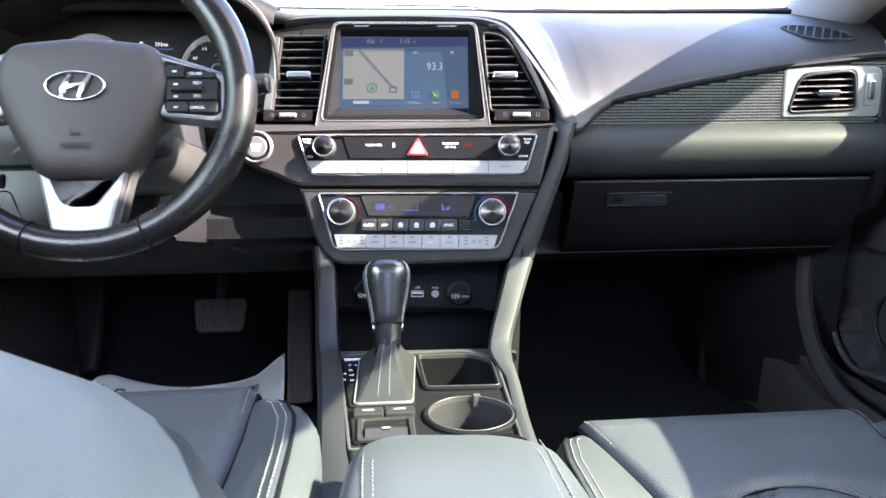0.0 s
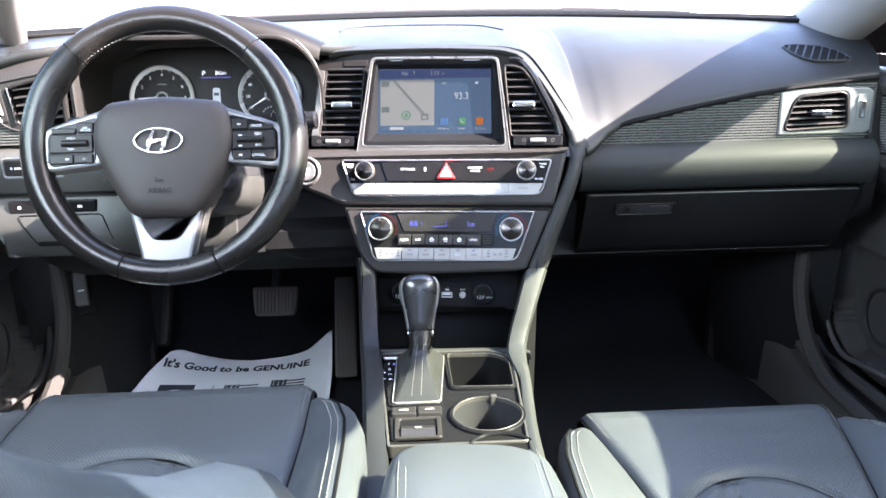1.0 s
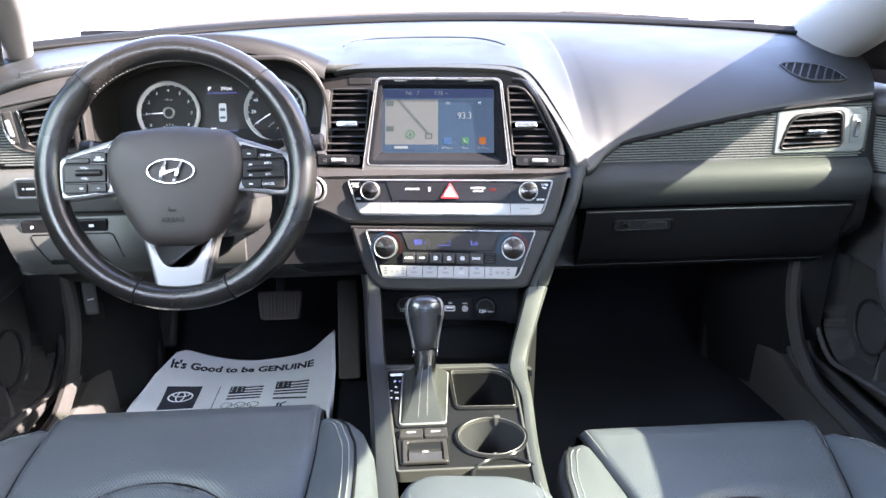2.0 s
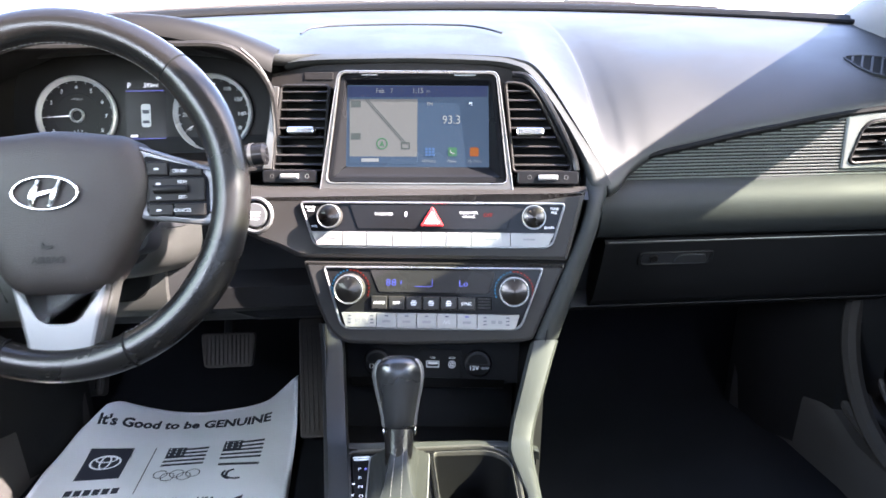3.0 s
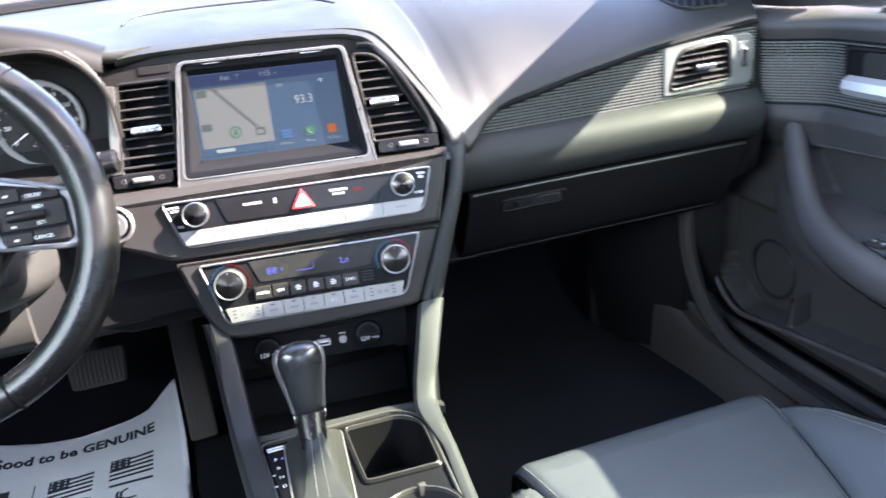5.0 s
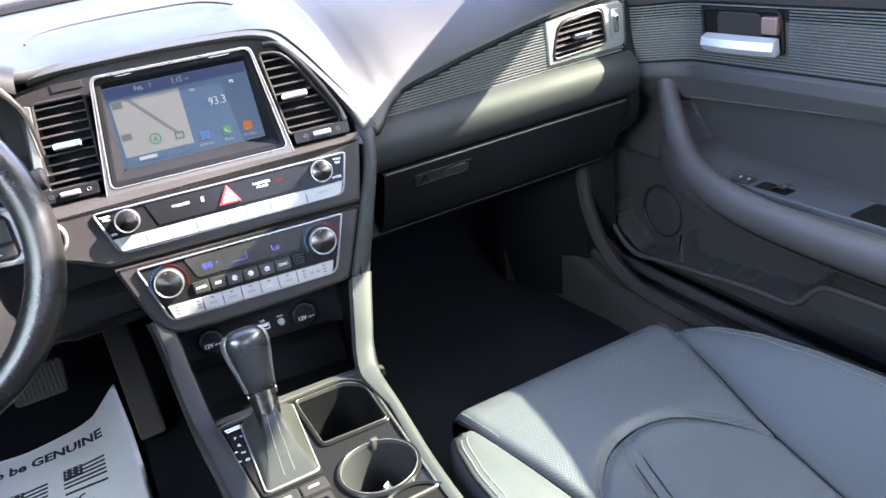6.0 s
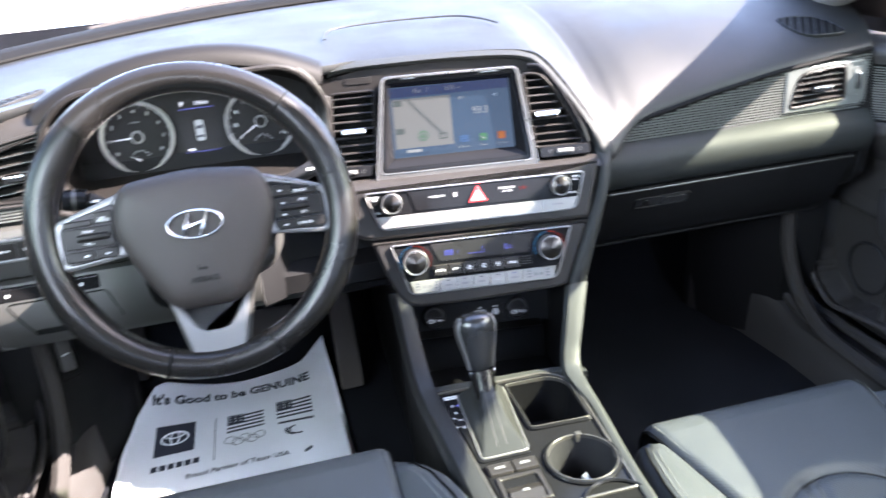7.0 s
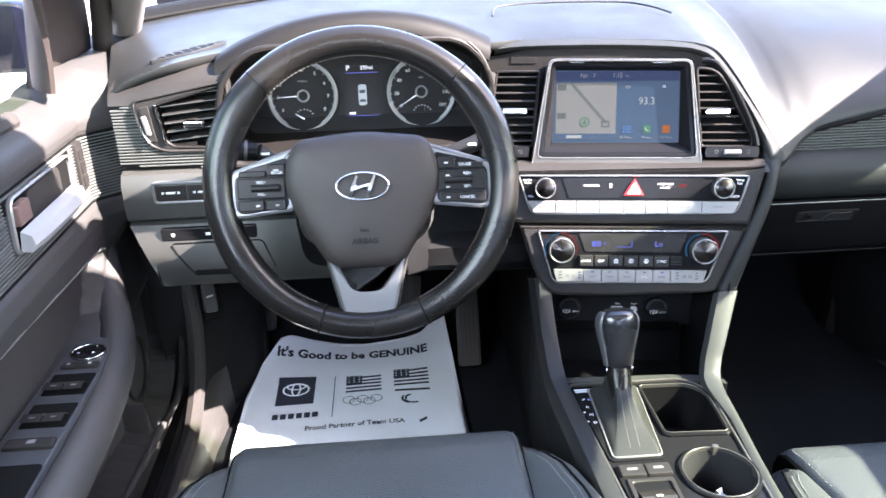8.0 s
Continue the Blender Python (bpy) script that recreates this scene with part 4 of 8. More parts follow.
stb = part("start_button", ring(bmnew(), circle(-0.216, -0.011, 0.0225, 40), circle(-0.216, -0.011, 0.0180, 40), -0.02, 0.005, 0.002), M_EDGE, dash, "chrome-ringed round start button", MS)
part("button_well", slab(bmnew(), circle(-0.216, -0.011, 0.0182, 36), -0.02, -0.001), M_BLACK, stb, "", MS)
part("button_face", slab(bmnew(), circle(-0.216, -0.011, 0.0148, 36), -0.01, 0.0045, 0.0015), M_SILVER, stb, "silver push button", MS)
bars([(-0.223, -0.209, -0.008), (-0.222, -0.210, -0.012), (-0.221, -0.211, -0.016)], 0.0022, 0.0048, M_GREYPRINT, stb, MS)

# side bar that runs down the right edge of the stack
bm = bmnew()
bar = smooth_path([(0.046, 0.1860, 0.2120, -0.036), (0.0213, 0.1850, 0.2110, -0.022), (0.0058, 0.1850, 0.2050, -0.012), (-0.0252, 0.1780, 0.1975, -0.004), (-0.0752, 0.1580, 0.1800, 0.000), (-0.1067, 0.1455, 0.1690, 0.001), (-0.1570, 0.1250, 0.1520, 0.001)], 6)
rows = []
for v, ul, ur, w in bar:
    rows.append([tuple(st(u, v, d)) for u, d in ((ul - 0.002, w - 0.05), (ul, w - 0.002), (ul + 0.0015, w + 0.002), (0.6 * ul + 0.4 * ur, w + 0.004), (0.2 * ul + 0.8 * ur, w + 0.001), (ur, w - 0.008), (ur + 0.003, w - 0.022), (ur + 0.005, w - 0.07))])
loft(bm, rows, False)
side = [r[-1] for r in rows]
part("stack_side", loft(bmnew(), [side, [(x + 0.004, 1.10, z) for x, y, z in side], [(x, 1.30, z) for x, y, z in side]], False), M_SHADEVINYL, dash, "dark closed side of the stack")
part("side_bar", bm, M_ROLL, dash, "grained grey bar down the stack's edge", angle=60)

# -- passenger side --
TOPZ = [(0.245, 0.5190), (0.2610, 0.5365), (0.2760, 0.5480), (0.311, 0.5570), (0.345, 0.5635), (0.40, 0.5755), (0.45, 0.5845), (0.50, 0.5935), (0.56, 0.6020), (0.675, 0.6140), (0.695, 0.6150)]
BOTZ = [(0.243, 0.5145), (0.30, 0.517), (0.37, 0.5195), (0.50, 0.5215), (0.695, 0.5245)]


def ribbed(name, x_range, lo, hi, y, pitch, label, hole=None):
    """A trim panel of fine level ribs, as far as the outlines lo and hi reach."""
    base = bmnew()
    for i in range(60):
        xa, xb = (x_range[0] + (x_range[1] - x_range[0]) * k / 60 for k in (i, i + 1))
        for j in range(14):
            q = [(x, interp(x, lo) + (interp(x, hi) - interp(x, lo)) * (j + k) / 14) for x, k in ((xa, 0), (xb, 0), (xb, 1), (xa, 1))]
            cx, cz = sum(p[0] for p in q) / 4, sum(p[1] for p in q) / 4
            if not (hole and hole[0] + 0.006 < cx < hole[1] - 0.006 and hole[2] + 0.006 < cz < hole[3] - 0.006):
                base.faces.new([base.verts.new((x, z, -0.0016)) for x, z in q])
    bmesh.ops.remove_doubles(base, verts=base.verts, dist=1e-5)
    p = part(name, base, M_HOOD, dash, label, MY(y))
    z0, z1 = min(v for _, v in lo), max(v for _, v in hi)
    bm = bmnew()
    for i in range(int((z1 - z0) / pitch)):
        z = z0 + pitch * (i + 0.6)
        run = []
        for x in [x_range[0] + (x_range[1] - x_range[0]) * k / 90 for k in range(91)] + [None]:
            ok = x is not None and interp(x, lo) + 0.001 < z < interp(x, hi) - 0.0005 and not (hole and hole[0] < x < hole[1] and hole[2] < z < hole[3])
            if ok:
                run.append(x)
            else:
                if len(run) > 1:
                    a, b = run[0], run[-1]
                    loft(bm, [[(x, z - pitch * 0.36, -0.0022), (x, z - pitch * 0.20, 0.0012), (x, z + pitch * 0.12, 0.0014), (x, z + pitch * 0.30, -0.0022)] for x in (a, b)], False)
                run = []
    part("rib", bm, M_RIB, p, "", MY(y))["kind"] = "stuff"
    return p


ribbed("ribbed_trim", (0.245, 0.695), BOTZ, TOPZ, 1.060, 0.0042, "grey metal-look ribbed trim panel", (0.542, 0.690, 0.532, 0.604))
part("trim_edge", tube(bmnew(), smooth_path([(x, 1.0590, z + 0.0035) for x, z in TOPZ], 4), 0.0042, 8), M_GAP, dash, "dark shadow gap under the pad")
part("trim_edge", tube(bmnew(), smooth_path([(x, 1.0585, z - 0.0015) for x, z in BOTZ], 4), 0.0022, 6), M_GAP, dash, "dark gap above the roll")
PV = rpoly([(0.552, 0.541), (0.652, 0.545), (0.645, 0.596), (0.566, 0.590)], [0.008, 0.008, 0.010, 0.016])
PVO = rpoly([(0.541, 0.5315), (0.691, 0.5315), (0.691, 0.6045), (0.541, 0.6045)], [0.003, 0.012, 0.014, 0.003])
part("vent_plate", ring(bmnew(), PVO, rpoly([(0.549, 0.538), (0.656, 0.542), (0.649, 0.599), (0.563, 0.593)], [0.008, 0.008, 0.010, 0.016]), -0.01, 0.0030, 0.002), M_PLATE, dash, "smooth grey plate round the vent", MY(1.060))
vent("side_vent", PV, ((0.5465, 0.553, 0.651), (0.584, 0.562, 0.646)), 5, (0.606, 0.5665, 0.034), 0.02, MY(1.060), w=0.0045, label="black louvred passenger air vent")
wl = part("vent_wheel_strip", slab(bmnew(), rpoly(R4(0.664, 0.682, 0.548, 0.594), 0.004), 0.0, 0.0045, 0.001), M_PLATE, dash, "", MY(1.060))
part("wheel", slab(bmnew(), rpoly(R4(0.6685, 0.6775, 0.557, 0.585), 0.003), 0.0, 0.0085, 0.002), M_CHROME, wl, "", MY(1.060))


def profile_bar(name, prof, x0, x1, material, label="", n=8, bow=0.0, parent=dash):
    """A moulding with the profile (y, z) across the car from x0 to x1; bow: how far its middle comes forward."""
    bm = bmnew()
    rows = []
    for i in range(n + 1):
        x = x0 + (x1 - x0) * i / n
        dy = bow * ((2 * i / n - 1) ** 2)
        rows.append([(x, y + dy, z) for y, z in prof])
    loft(bm, rows, True, True, True)
    return part(name, bm, material, parent, label)


profile_bar("glovebox_roll", [(1.064, 0.526), (1.050, 0.520), (1.036, 0.508), (1.030, 0.492), (1.035, 0.472), (1.046, 0.455), (1.060, 0.4475), (1.12, 0.447), (1.12, 0.526)], 0.222, 0.698, M_ROLL, "soft grained roll above the glovebox", 16)
gb = profile_bar("glovebox", [(1.060, 0.4445), (1.055, 0.440), (1.066, 0.415), (1.083, 0.380), (1.104, 0.345), (1.130, 0.322), (1.18, 0.312), (1.22, 0.4445)], 0.236, 0.688, M_SHADEVINYL, "grained glovebox lid, shade put into its dark colour", 16)
# pale bead paints in the highlight on the lid's upper edge
part("lid_edge", tube(bmnew(), [(x, 1.0545, 0.4425) for x in (0.24, 0.4, 0.55, 0.684)], 0.0010, 6), M_FRAME, gb, "thin painted highlight along the lid's edge")
MGB = Matrix.Translation((0, 1.0665, 0.4155)) @ pose(0, 0, 0, 115.5) @ Matrix.Translation((0, -0.4155, 0))
part("latch_well", ring(bmnew(), rpoly(R4(0.284, 0.386, 0.403, 0.428), 0.008), rpoly(R4(0.289, 0.381, 0.407, 0.425), 0.006), -0.004, 0.0030, 0.001), M_SHADEVINYL, gb, "", MGB)
part("latch_recess", slab(bmnew(), rpoly(R4(0.287, 0.383, 0.405, 0.427), 0.006), -0.004, 0.0012), M_DARK, gb, "", MGB)
part("latch_pull", slab(bmnew(), rpoly([(0.330, 0.408), (0.378, 0.408), (0.374, 0.424), (0.340, 0.424)], 0.005), 0.0, 0.0040, 0.0015), M_DARK, gb, "black pull latch", MGB)
part("lock", lathe(bmnew(), [(0.0062, 0.0), (0.0062, 0.0042), (0.0048, 0.0048), (0.0045, 0.0035), (0.0008, 0.0035)], 20, 0.305, 0.4165), M_HOOD, gb, "round key lock", MGB)
profile_bar("lower_panel", [(1.14, 0.345), (1.125, 0.325), (1.15, 0.310), (1.60, 0.335), (1.60, 0.40), (1.12, 0.42)], 0.16, 0.688, M_DARK)
for s in (-1, 1):
    bm = bmnew()
    slab(bm, rpoly([(1.055, 0.40), (1.045, 0.49), (1.060, 0.53), (1.066, 0.61), (1.10, 0.64), (1.28, 0.68), (1.42, 0.70), (1.42, 0.40), (1.20, 0.31)], 0.02), 0.0, 0.022, 0.006)
    part("end_panel", bm, M_SHADEVINYL, dash, "dark end panel of the dashboard", Matrix(((0, 0, s, s * (0.690 if s > 0 else 0.667)), (1, 0, 0, 0), (0, 1, 0, 0), (0, 0, 0, 1))))

# -- driver's side --
LT = [(-0.690, 0.642), (-0.66, 0.650), (-0.60, 0.664), (-0.552, 0.668)]
LB = [(-0.690, 0.551), (-0.60, 0.546), (-0.54, 0.544)]
ribbed("ribbed_trim", (-0.690, -0.545), LB, [(-0.690, 0.630), (-0.655, 0.633), (-0.642, 0.636), (-0.54, 0.655)], 1.034, 0.0042, "grey metal-look ribbed trim beside the driver's vent", (-0.642, -0.54, 0.572, 0.70))
LVO = rpoly([(-0.664, 0.640), (-0.652, 0.580), (-0.630, 0.568), (-0.535, 0.566), (-0.535, 0.664)], [0.012, 0.02, 0.02, 0.004, 0.004])
LVI = rpoly([(-0.634, 0.630), (-0.625, 0.586), (-0.615, 0.577), (-0.543, 0.574), (-0.543, 0.654)], [0.006, 0.01, 0.01, 0.004, 0.004])
part("vent_plate", ring(bmnew(), LVO, offset(LVO, 0.005), -0.02, 0.0035, 0.002), M_FASCIA, dash, "satin rim round the driver's vent", MY(1.034))
part("vent_plate", ring(bmnew(), offset(LVO, 0.0048), offset(LVI, -0.0035), -0.02, 0.002, 0.0005), M_FASCIA, dash, "", MY(1.034))
vent("side_vent", LVI, ((0.583, -0.622, -0.545), (0.641, -0.628, -0.545)), 6, (-0.585, 0.6065, 0.026), 0.10, MY(1.034), w=0.0025, label="black louvred driver's air vent")
part("vent_blade", slab(bmnew(), rpoly([(-0.6325, 0.634), (-0.6255, 0.581), (-0.6235, 0.581), (-0.6300, 0.634)], 0.0008), 0.0, 0.0055, 0.0006), M_CHROME, dash, "thin silver blade", MY(1.034))
part("vent_blade", tube(bmnew(), smooth_path([(-0.6565, 1.029, 0.634), (-0.6555, 1.029, 0.614), (-0.6515, 1.029, 0.596), (-0.6455, 1.029, 0.584)], 5), 0.0022, 8), M_CHROME, dash, "silver curved blade")
wl = part("vent_wheel_strip", slab(bmnew(), rpoly([(-0.653, 0.630), (-0.645, 0.584), (-0.636, 0.584), (-0.641, 0.633)], 0.002), 0.0, 0.0040, 0.001), M_FASCIA, dash, "", MY(1.034))
part("wheel", slab(bmnew(), rpoly([(-0.6515, 0.619), (-0.6475, 0.594), (-0.641, 0.594), (-0.645, 0.620)], 0.002), 0.0, 0.0090, 0.002), M_SILVERKEY, wl, "", MY(1.034))
profile_bar("knee_panel_upper", [(1.040, 0.545), (1.026, 0.541), (1.018, 0.530), (1.016, 0.505), (1.018, 0.480), (1.022, 0.476), (1.12, 0.476), (1.12, 0.545)], -0.690, -0.312, M_KNEE, "grained grey knee panel", 12)
kp = profile_bar("knee_panel_lower", [(1.022, 0.4745), (1.014, 0.472), (1.006, 0.450), (0.998, 0.420), (0.997, 0.395), (1.004, 0.384), (1.03, 0.381), (1.14, 0.395), (1.14, 0.4745)], -0.688, -0.312, M_KNEE, "grained grey lower knee panel", 12)
sw = part("dimmer_switch", ring(bmnew(), rpoly(R4(-0.650, -0.560, 0.502, 0.533), 0.006), rpoly(R4(-0.6465, -0.5635, 0.5055, 0.5295), 0.004), -0.004, 0.003, 0.001), M_SILVERKEY, dash, "silver-framed switch row", MY(1.017))
for a in (-0.646, -0.604):
    key = part("switch", slab(bmnew(), rpoly(R4(a, a + 0.040, 0.506, 0.529), 0.002), -0.003, 0.0022, 0.0012), M_SLAT, sw, "", MY(1.017))
    bars([(a + 0.014, a + 0.026, 0.5175), (a + 0.008, a + 0.011, 0.5175), (a + 0.029, a + 0.032, 0.5175)], 0.003, 0.0025, M_PRINT, sw, MY(1.017), "symbol")
part("switch_bank", slab(bmnew(), rpoly(R4(-0.646, -0.518, 0.4510, 0.4690), 0.003), -0.006, 0.0065, 0.001), M_BLACK, kp, "gloss black row of blank switches", MY(1.012))
bars([(-0.632, -0.628, 0.460), (-0.586, -0.580, 0.460), (-0.545, -0.538, 0.460)], 0.004, 0.0068, M_PRINT, kp, MY(1.012), "symbol")
for v in kp.data.vertices:
    if v.co.x < -0.67:
        v.co.x += 0.040 * max(0.0, min(1.0, (0.4745 - v.co.z) / 0.09))
knee_y = lambda z: interp(z, [(0.384, 1.004), (0.395, 0.997), (0.420, 0.998), (0.450, 1.006), (0.472, 1.014)])
part("lid_gap", tube(bmnew(), [(x, knee_y(z) - 0.0002, z) for x, z in ((-0.606, 0.404), (-0.618, 0.420), (-0.628, 0.434), (-0.634, 0.4445), (-0.630, 0.4475), (-0.58, 0.4475), (-0.515, 0.4475), (-0.510, 0.4445), (-0.504, 0.430), (-0.496, 0.410))], 0.0011, 6), M_GAP, kp, "thin gap round the storage lid")
part("lid_grip", slab(bmnew(), rpoly(R4(-0.606, -0.530, 0.4020, 0.4095), 0.002), -0.01, 0.0046, 0.0006), M_GAP, kp, "dark grip slot", MY(1.000))
# panel between the column and the stack; its shade is put into the vinyl
bm = bmnew()
rows = []
for i in range(11):
    t = i / 10
    x = -0.3125 + 0.2225 * t
    k = min(1.0, t / 0.22)
    k = 0.062 * k * k * (3 - 2 * k)
    b = -0.030 * min(1.0, t / 0.4)
    rows.append([(x, y + k, z + b * w) for y, z, w in ((1.10, 0.492, 0), (1.030, 0.488, 0), (1.020, 0.478, 0), (1.016, 0.455, 0.1), (1.010, 0.425, 0.4), (1.008, 0.395, 0.8), (1.012, 0.378, 1), (1.024, 0.370, 1), (1.20, 0.367, 1))])
loft(bm, rows, False)
part("stack_flank", bm, M_SHADEVINYL, dash, "grained panel beside the stack, shade put into its colour")
profile_bar("lower_panel", [(1.05, 0.400), (1.05, 0.372), (1.12, 0.330), (1.22, 0.286), (1.25, 0.279), (1.60, 0.30), (1.60, 0.45), (1.12, 0.45)], -0.640, -0.13, M_SHADEVINYL)

bm = bmnew()
up_ = [(x, 1.048 + 0.035 * max(0.0, (x + 0.62) / 0.085) ** 1.6, interp(x, LT) + 0.009) for x in [-0.692 + 0.0157 * i for i in range(11)]]
low_ = lambda x: min(interp(x, LT), 0.6385 + 0.186 * (x + 0.664)) if x > -0.655 else 0.633
loft(bm, [[(x, 1.042, low_(x) - 0.002) for x, _, _ in up_], [(x, 1.0335, low_(x)) for x, _, _ in up_], [(x, 1.038, 0.5 * low_(x) + 0.5 * interp(x, LT) + 0.003) for x, _, _ in up_], [(x, y, z) for x, y, z in up_], [(x, y + 0.022, z + 0.006) for x, y, z in up_]], False)
part("upper_strip", bm, M_FASCIA, dash, "smooth brown-grey band over the driver's vent", angle=60)
# -- instrument cluster and its visor --
def arch(y, peak, base, x0, x1, lean=0.0, n=28, power=2.2):
    out = []
    for i in range(n + 1):
        s = -1 + 2 * i / n
        x = (x0 + x1) / 2 + s * (x1 - x0) / 2
        out.append((x, y + lean * s, base + (peak - base) * (1 - abs(s) ** power)))
    return out


bm = bmnew()
loft(bm, [arch(1.175, 0.694, 0.645, -0.540, -0.192, 0.02), arch(1.085, 0.703, 0.655, -0.545, -0.188, 0.03), arch(1.070, 0.712, 0.662, -0.549, -0.184, 0.032), arch(1.072, 0.724, 0.674, -0.551, -0.182, 0.032), arch(1.085, 0.7335, 0.6835, -0.552, -0.180, 0.032), arch(1.115, 0.734, 0.688, -0.553, -0.178, 0.03), arch(1.17, 0.722, 0.676, -0.553, -0.178, 0.02), arch(1.25, 0.696, 0.655, -0.545, -0.185, 0.0)], False)
part("visor", bm, M_VISOR, dash, "hooded grained visor over the gauges", angle=60)
CLUS = Matrix.Translation((-0.3665, 1.185, 0.603)) @ Matrix(((1, 0, 0, 0), (0, S15, -C15, 0), (0, C15, S15, 0), (0, 0, 0, 1)))
mouth = rpoly([(-0.552, 0.545), (-0.180, 0.545), (-0.182, 0.650), (-0.225, 0.698), (-0.505, 0.700), (-0.549, 0.655)], [0.03, 0.02, 0.03, 0.06, 0.06, 0.03])
back = offset(mouth, 0.012)
bm = bmnew()
loft(bm, [[(x, 1.062 + 0.03 * (x + 0.366) / 0.18, z) for x, z in mouth], [(x, 1.195, z) for x, z in back]], True)
part("cluster_shroud", bm, M_HOOD, dash, "dark grained shroud round the gauges")
part("cluster_rim", tube(bmnew(), [(x, 1.060 + 0.03 * (x + 0.366) / 0.18, z) for x, z in mouth], 0.0045, 8, closed=True), M_HOOD, dash)
part("cluster_trim", tube(bmnew(), smooth_path([(-0.1835, 1.086, 0.560), (-0.1845, 1.088, 0.640), (-0.196, 1.086, 0.672), (-0.215, 1.083, 0.692)], 5), 0.0016, 6), M_FRAME, dash)
cl = thing("instrument_cluster", (-0.3665, 1.16, 0.535), "dark instrument cluster with two round gauges", "gauge cluster")
part("backplate", slab(bmnew(), R4(-0.185, 0.185, -0.085, 0.085), -0.01, 0.0), M_DIAL, cl, "", CLUS)


def gauge(cx, digits, start, sweep, needle, label, ticks):
    g = part("gauge", ring(bmnew(), circle(cx, 0, 0.0525, 56), circle(cx, 0, 0.0468, 56), -0.002, 0.010, 0.002, 0.006), M_RINGMETAL, cl, label, CLUS)
    part("dial", lathe(bmnew(), [(0.0478, 0.0006), (0.030, 0.0010), (0.0295, 0.0004), (0.0005, 0.0004)], 48, cx, 0), M_DIAL, g, "", CLUS)
    for d, (word, at) in enumerate(digits):
        a = radians(start - sweep * at)
        lettering(word, 0.0076, cx + 0.0375 * math.cos(a), 0.0375 * math.sin(a), 0.0016, M_PRINT, g, CLUS)
    bm = bmnew()
    for i in range(ticks + 1):
        a = radians(start - sweep * i / ticks)
        for r0, r1, w in ((0.0442, 0.0468, 0.0004),):
            c, s = math.cos(a), math.sin(a)
            slab(bm, [(cx + r0 * c - w * s, r0 * s + w * c), (cx + r1 * c - w * s, r1 * s + w * c), (cx + r1 * c + w * s, r1 * s - w * c), (cx + r0 * c + w * s, r0 * s - w * c)], 0.0008, 0.0014)
    part("ticks", bm, M_PRINT, g, "", CLUS)
    a = radians(start - sweep * needle)
    c, s = math.cos(a), math.sin(a)
    part("needle", slab(bmnew(), [(cx + 0.008 * c - 0.0008 * s, 0.008 * s + 0.0008 * c), (cx + 0.043 * c, 0.043 * s), (cx + 0.008 * c + 0.0008 * s, 0.008 * s - 0.0008 * c)], 0.003, 0.0045), M_NEEDLE, g, "white needle", CLUS)
    part("hub", ring(bmnew(), circle(cx, 0, 0.0095, 28), circle(cx, 0, 0.0070, 28), 0.001, 0.006, 0.0008), M_SILVERKEY, g, "", CLUS)
    # small lower gauge
    bm = bmnew()
    for i in range(7):
        b = radians(150 - 20 * i)
        slab(bm, [(cx + r * math.cos(b + d), -0.034 + r * math.sin(b + d)) for r, d in ((0.013, -0.05), (0.0155, -0.05), (0.0155, 0.05), (0.013, 0.05))], 0.0008, 0.0014)
    part("ticks", bm, M_GREYPRINT, g, "", CLUS)
    b = radians(150 if cx < 0 else 62)
    part("needle", slab(bmnew(), [(cx - 0.0005, -0.0355), (cx + 0.0005, -0.0335), (cx + 0.0155 * math.cos(b), -0.034 + 0.0155 * math.sin(b))], 0.002, 0.003), M_NEEDLE, g, "", CLUS)


gauge(-0.0895, [(str(i), i / 8) for i in range(9)], 213, 246, 1 / 8, "rev counter with a silver ring", 16)
gauge(0.0895, [(str(i * 20), i / 8) for i in range(9)], 213, 246, 0.005, "speedometer with a silver ring", 16)
lettering("x1000rpm", 0.0036, -0.0895, 0.022, 0.0016, M_GREYPRINT, cl, CLUS)
lettering("mph", 0.0042, 0.0895, 0.022, 0.0016, M_GREYPRINT, cl, CLUS)
md = part("trip_display", slab(bmnew(), R4(-0.0265, 0.0265, -0.046, 0.046), -0.002, 0.0008), M_LCD, cl, "small dark trip display", CLUS)
lettering("P", 0.0105, -0.0205, 0.0385, 0.0012, M_NEEDLE, md, CLUS)
lettering("393mi", 0.0085, 0.008, 0.0385, 0.0012, M_NEEDLE, md, CLUS, squeeze=0.9)
bars([(-0.025, 0.025, 0.0315)], 0.0006, 0.0012, M_SEG, md, CLUS, "rule")
bars([(-0.025, 0.025, -0.0325)], 0.0006, 0.0012, M_SEG, md, CLUS, "rule")
lettering("60F", 0.0072, -0.0130, -0.0395, 0.0012, M_NEEDLE, md, CLUS)
lettering("97998mi", 0.0072, 0.0120, -0.0395, 0.0012, M_NEEDLE, md, CLUS, squeeze=0.85)
bars([(-0.021, -0.012, -0.0285)], 0.0030, 0.0012, M_NEEDLE, md, CLUS)
part("car_symbol", slab(bmnew(), rpoly(R4(-0.0062, 0.0062, -0.017, 0.014), 0.004), 0.0006, 0.0014), M_GREYPRINT, md, "", CLUS)
part("car_symbol_glass", slab(bmnew(), rpoly([(-0.0048, 0.006), (0.0048, 0.006), (0.0040, 0.001), (-0.0040, 0.001)][::-1], 0.001), 0.0006, 0.0018), M_INK, md, "", CLUS)
part("car_symbol_glass", slab(bmnew(), rpoly([(-0.0040, -0.008), (0.0040, -0.008), (0.0048, -0.012), (-0.0048, -0.012)][::-1], 0.001), 0.0006, 0.0018), M_INK, md, "", CLUS)


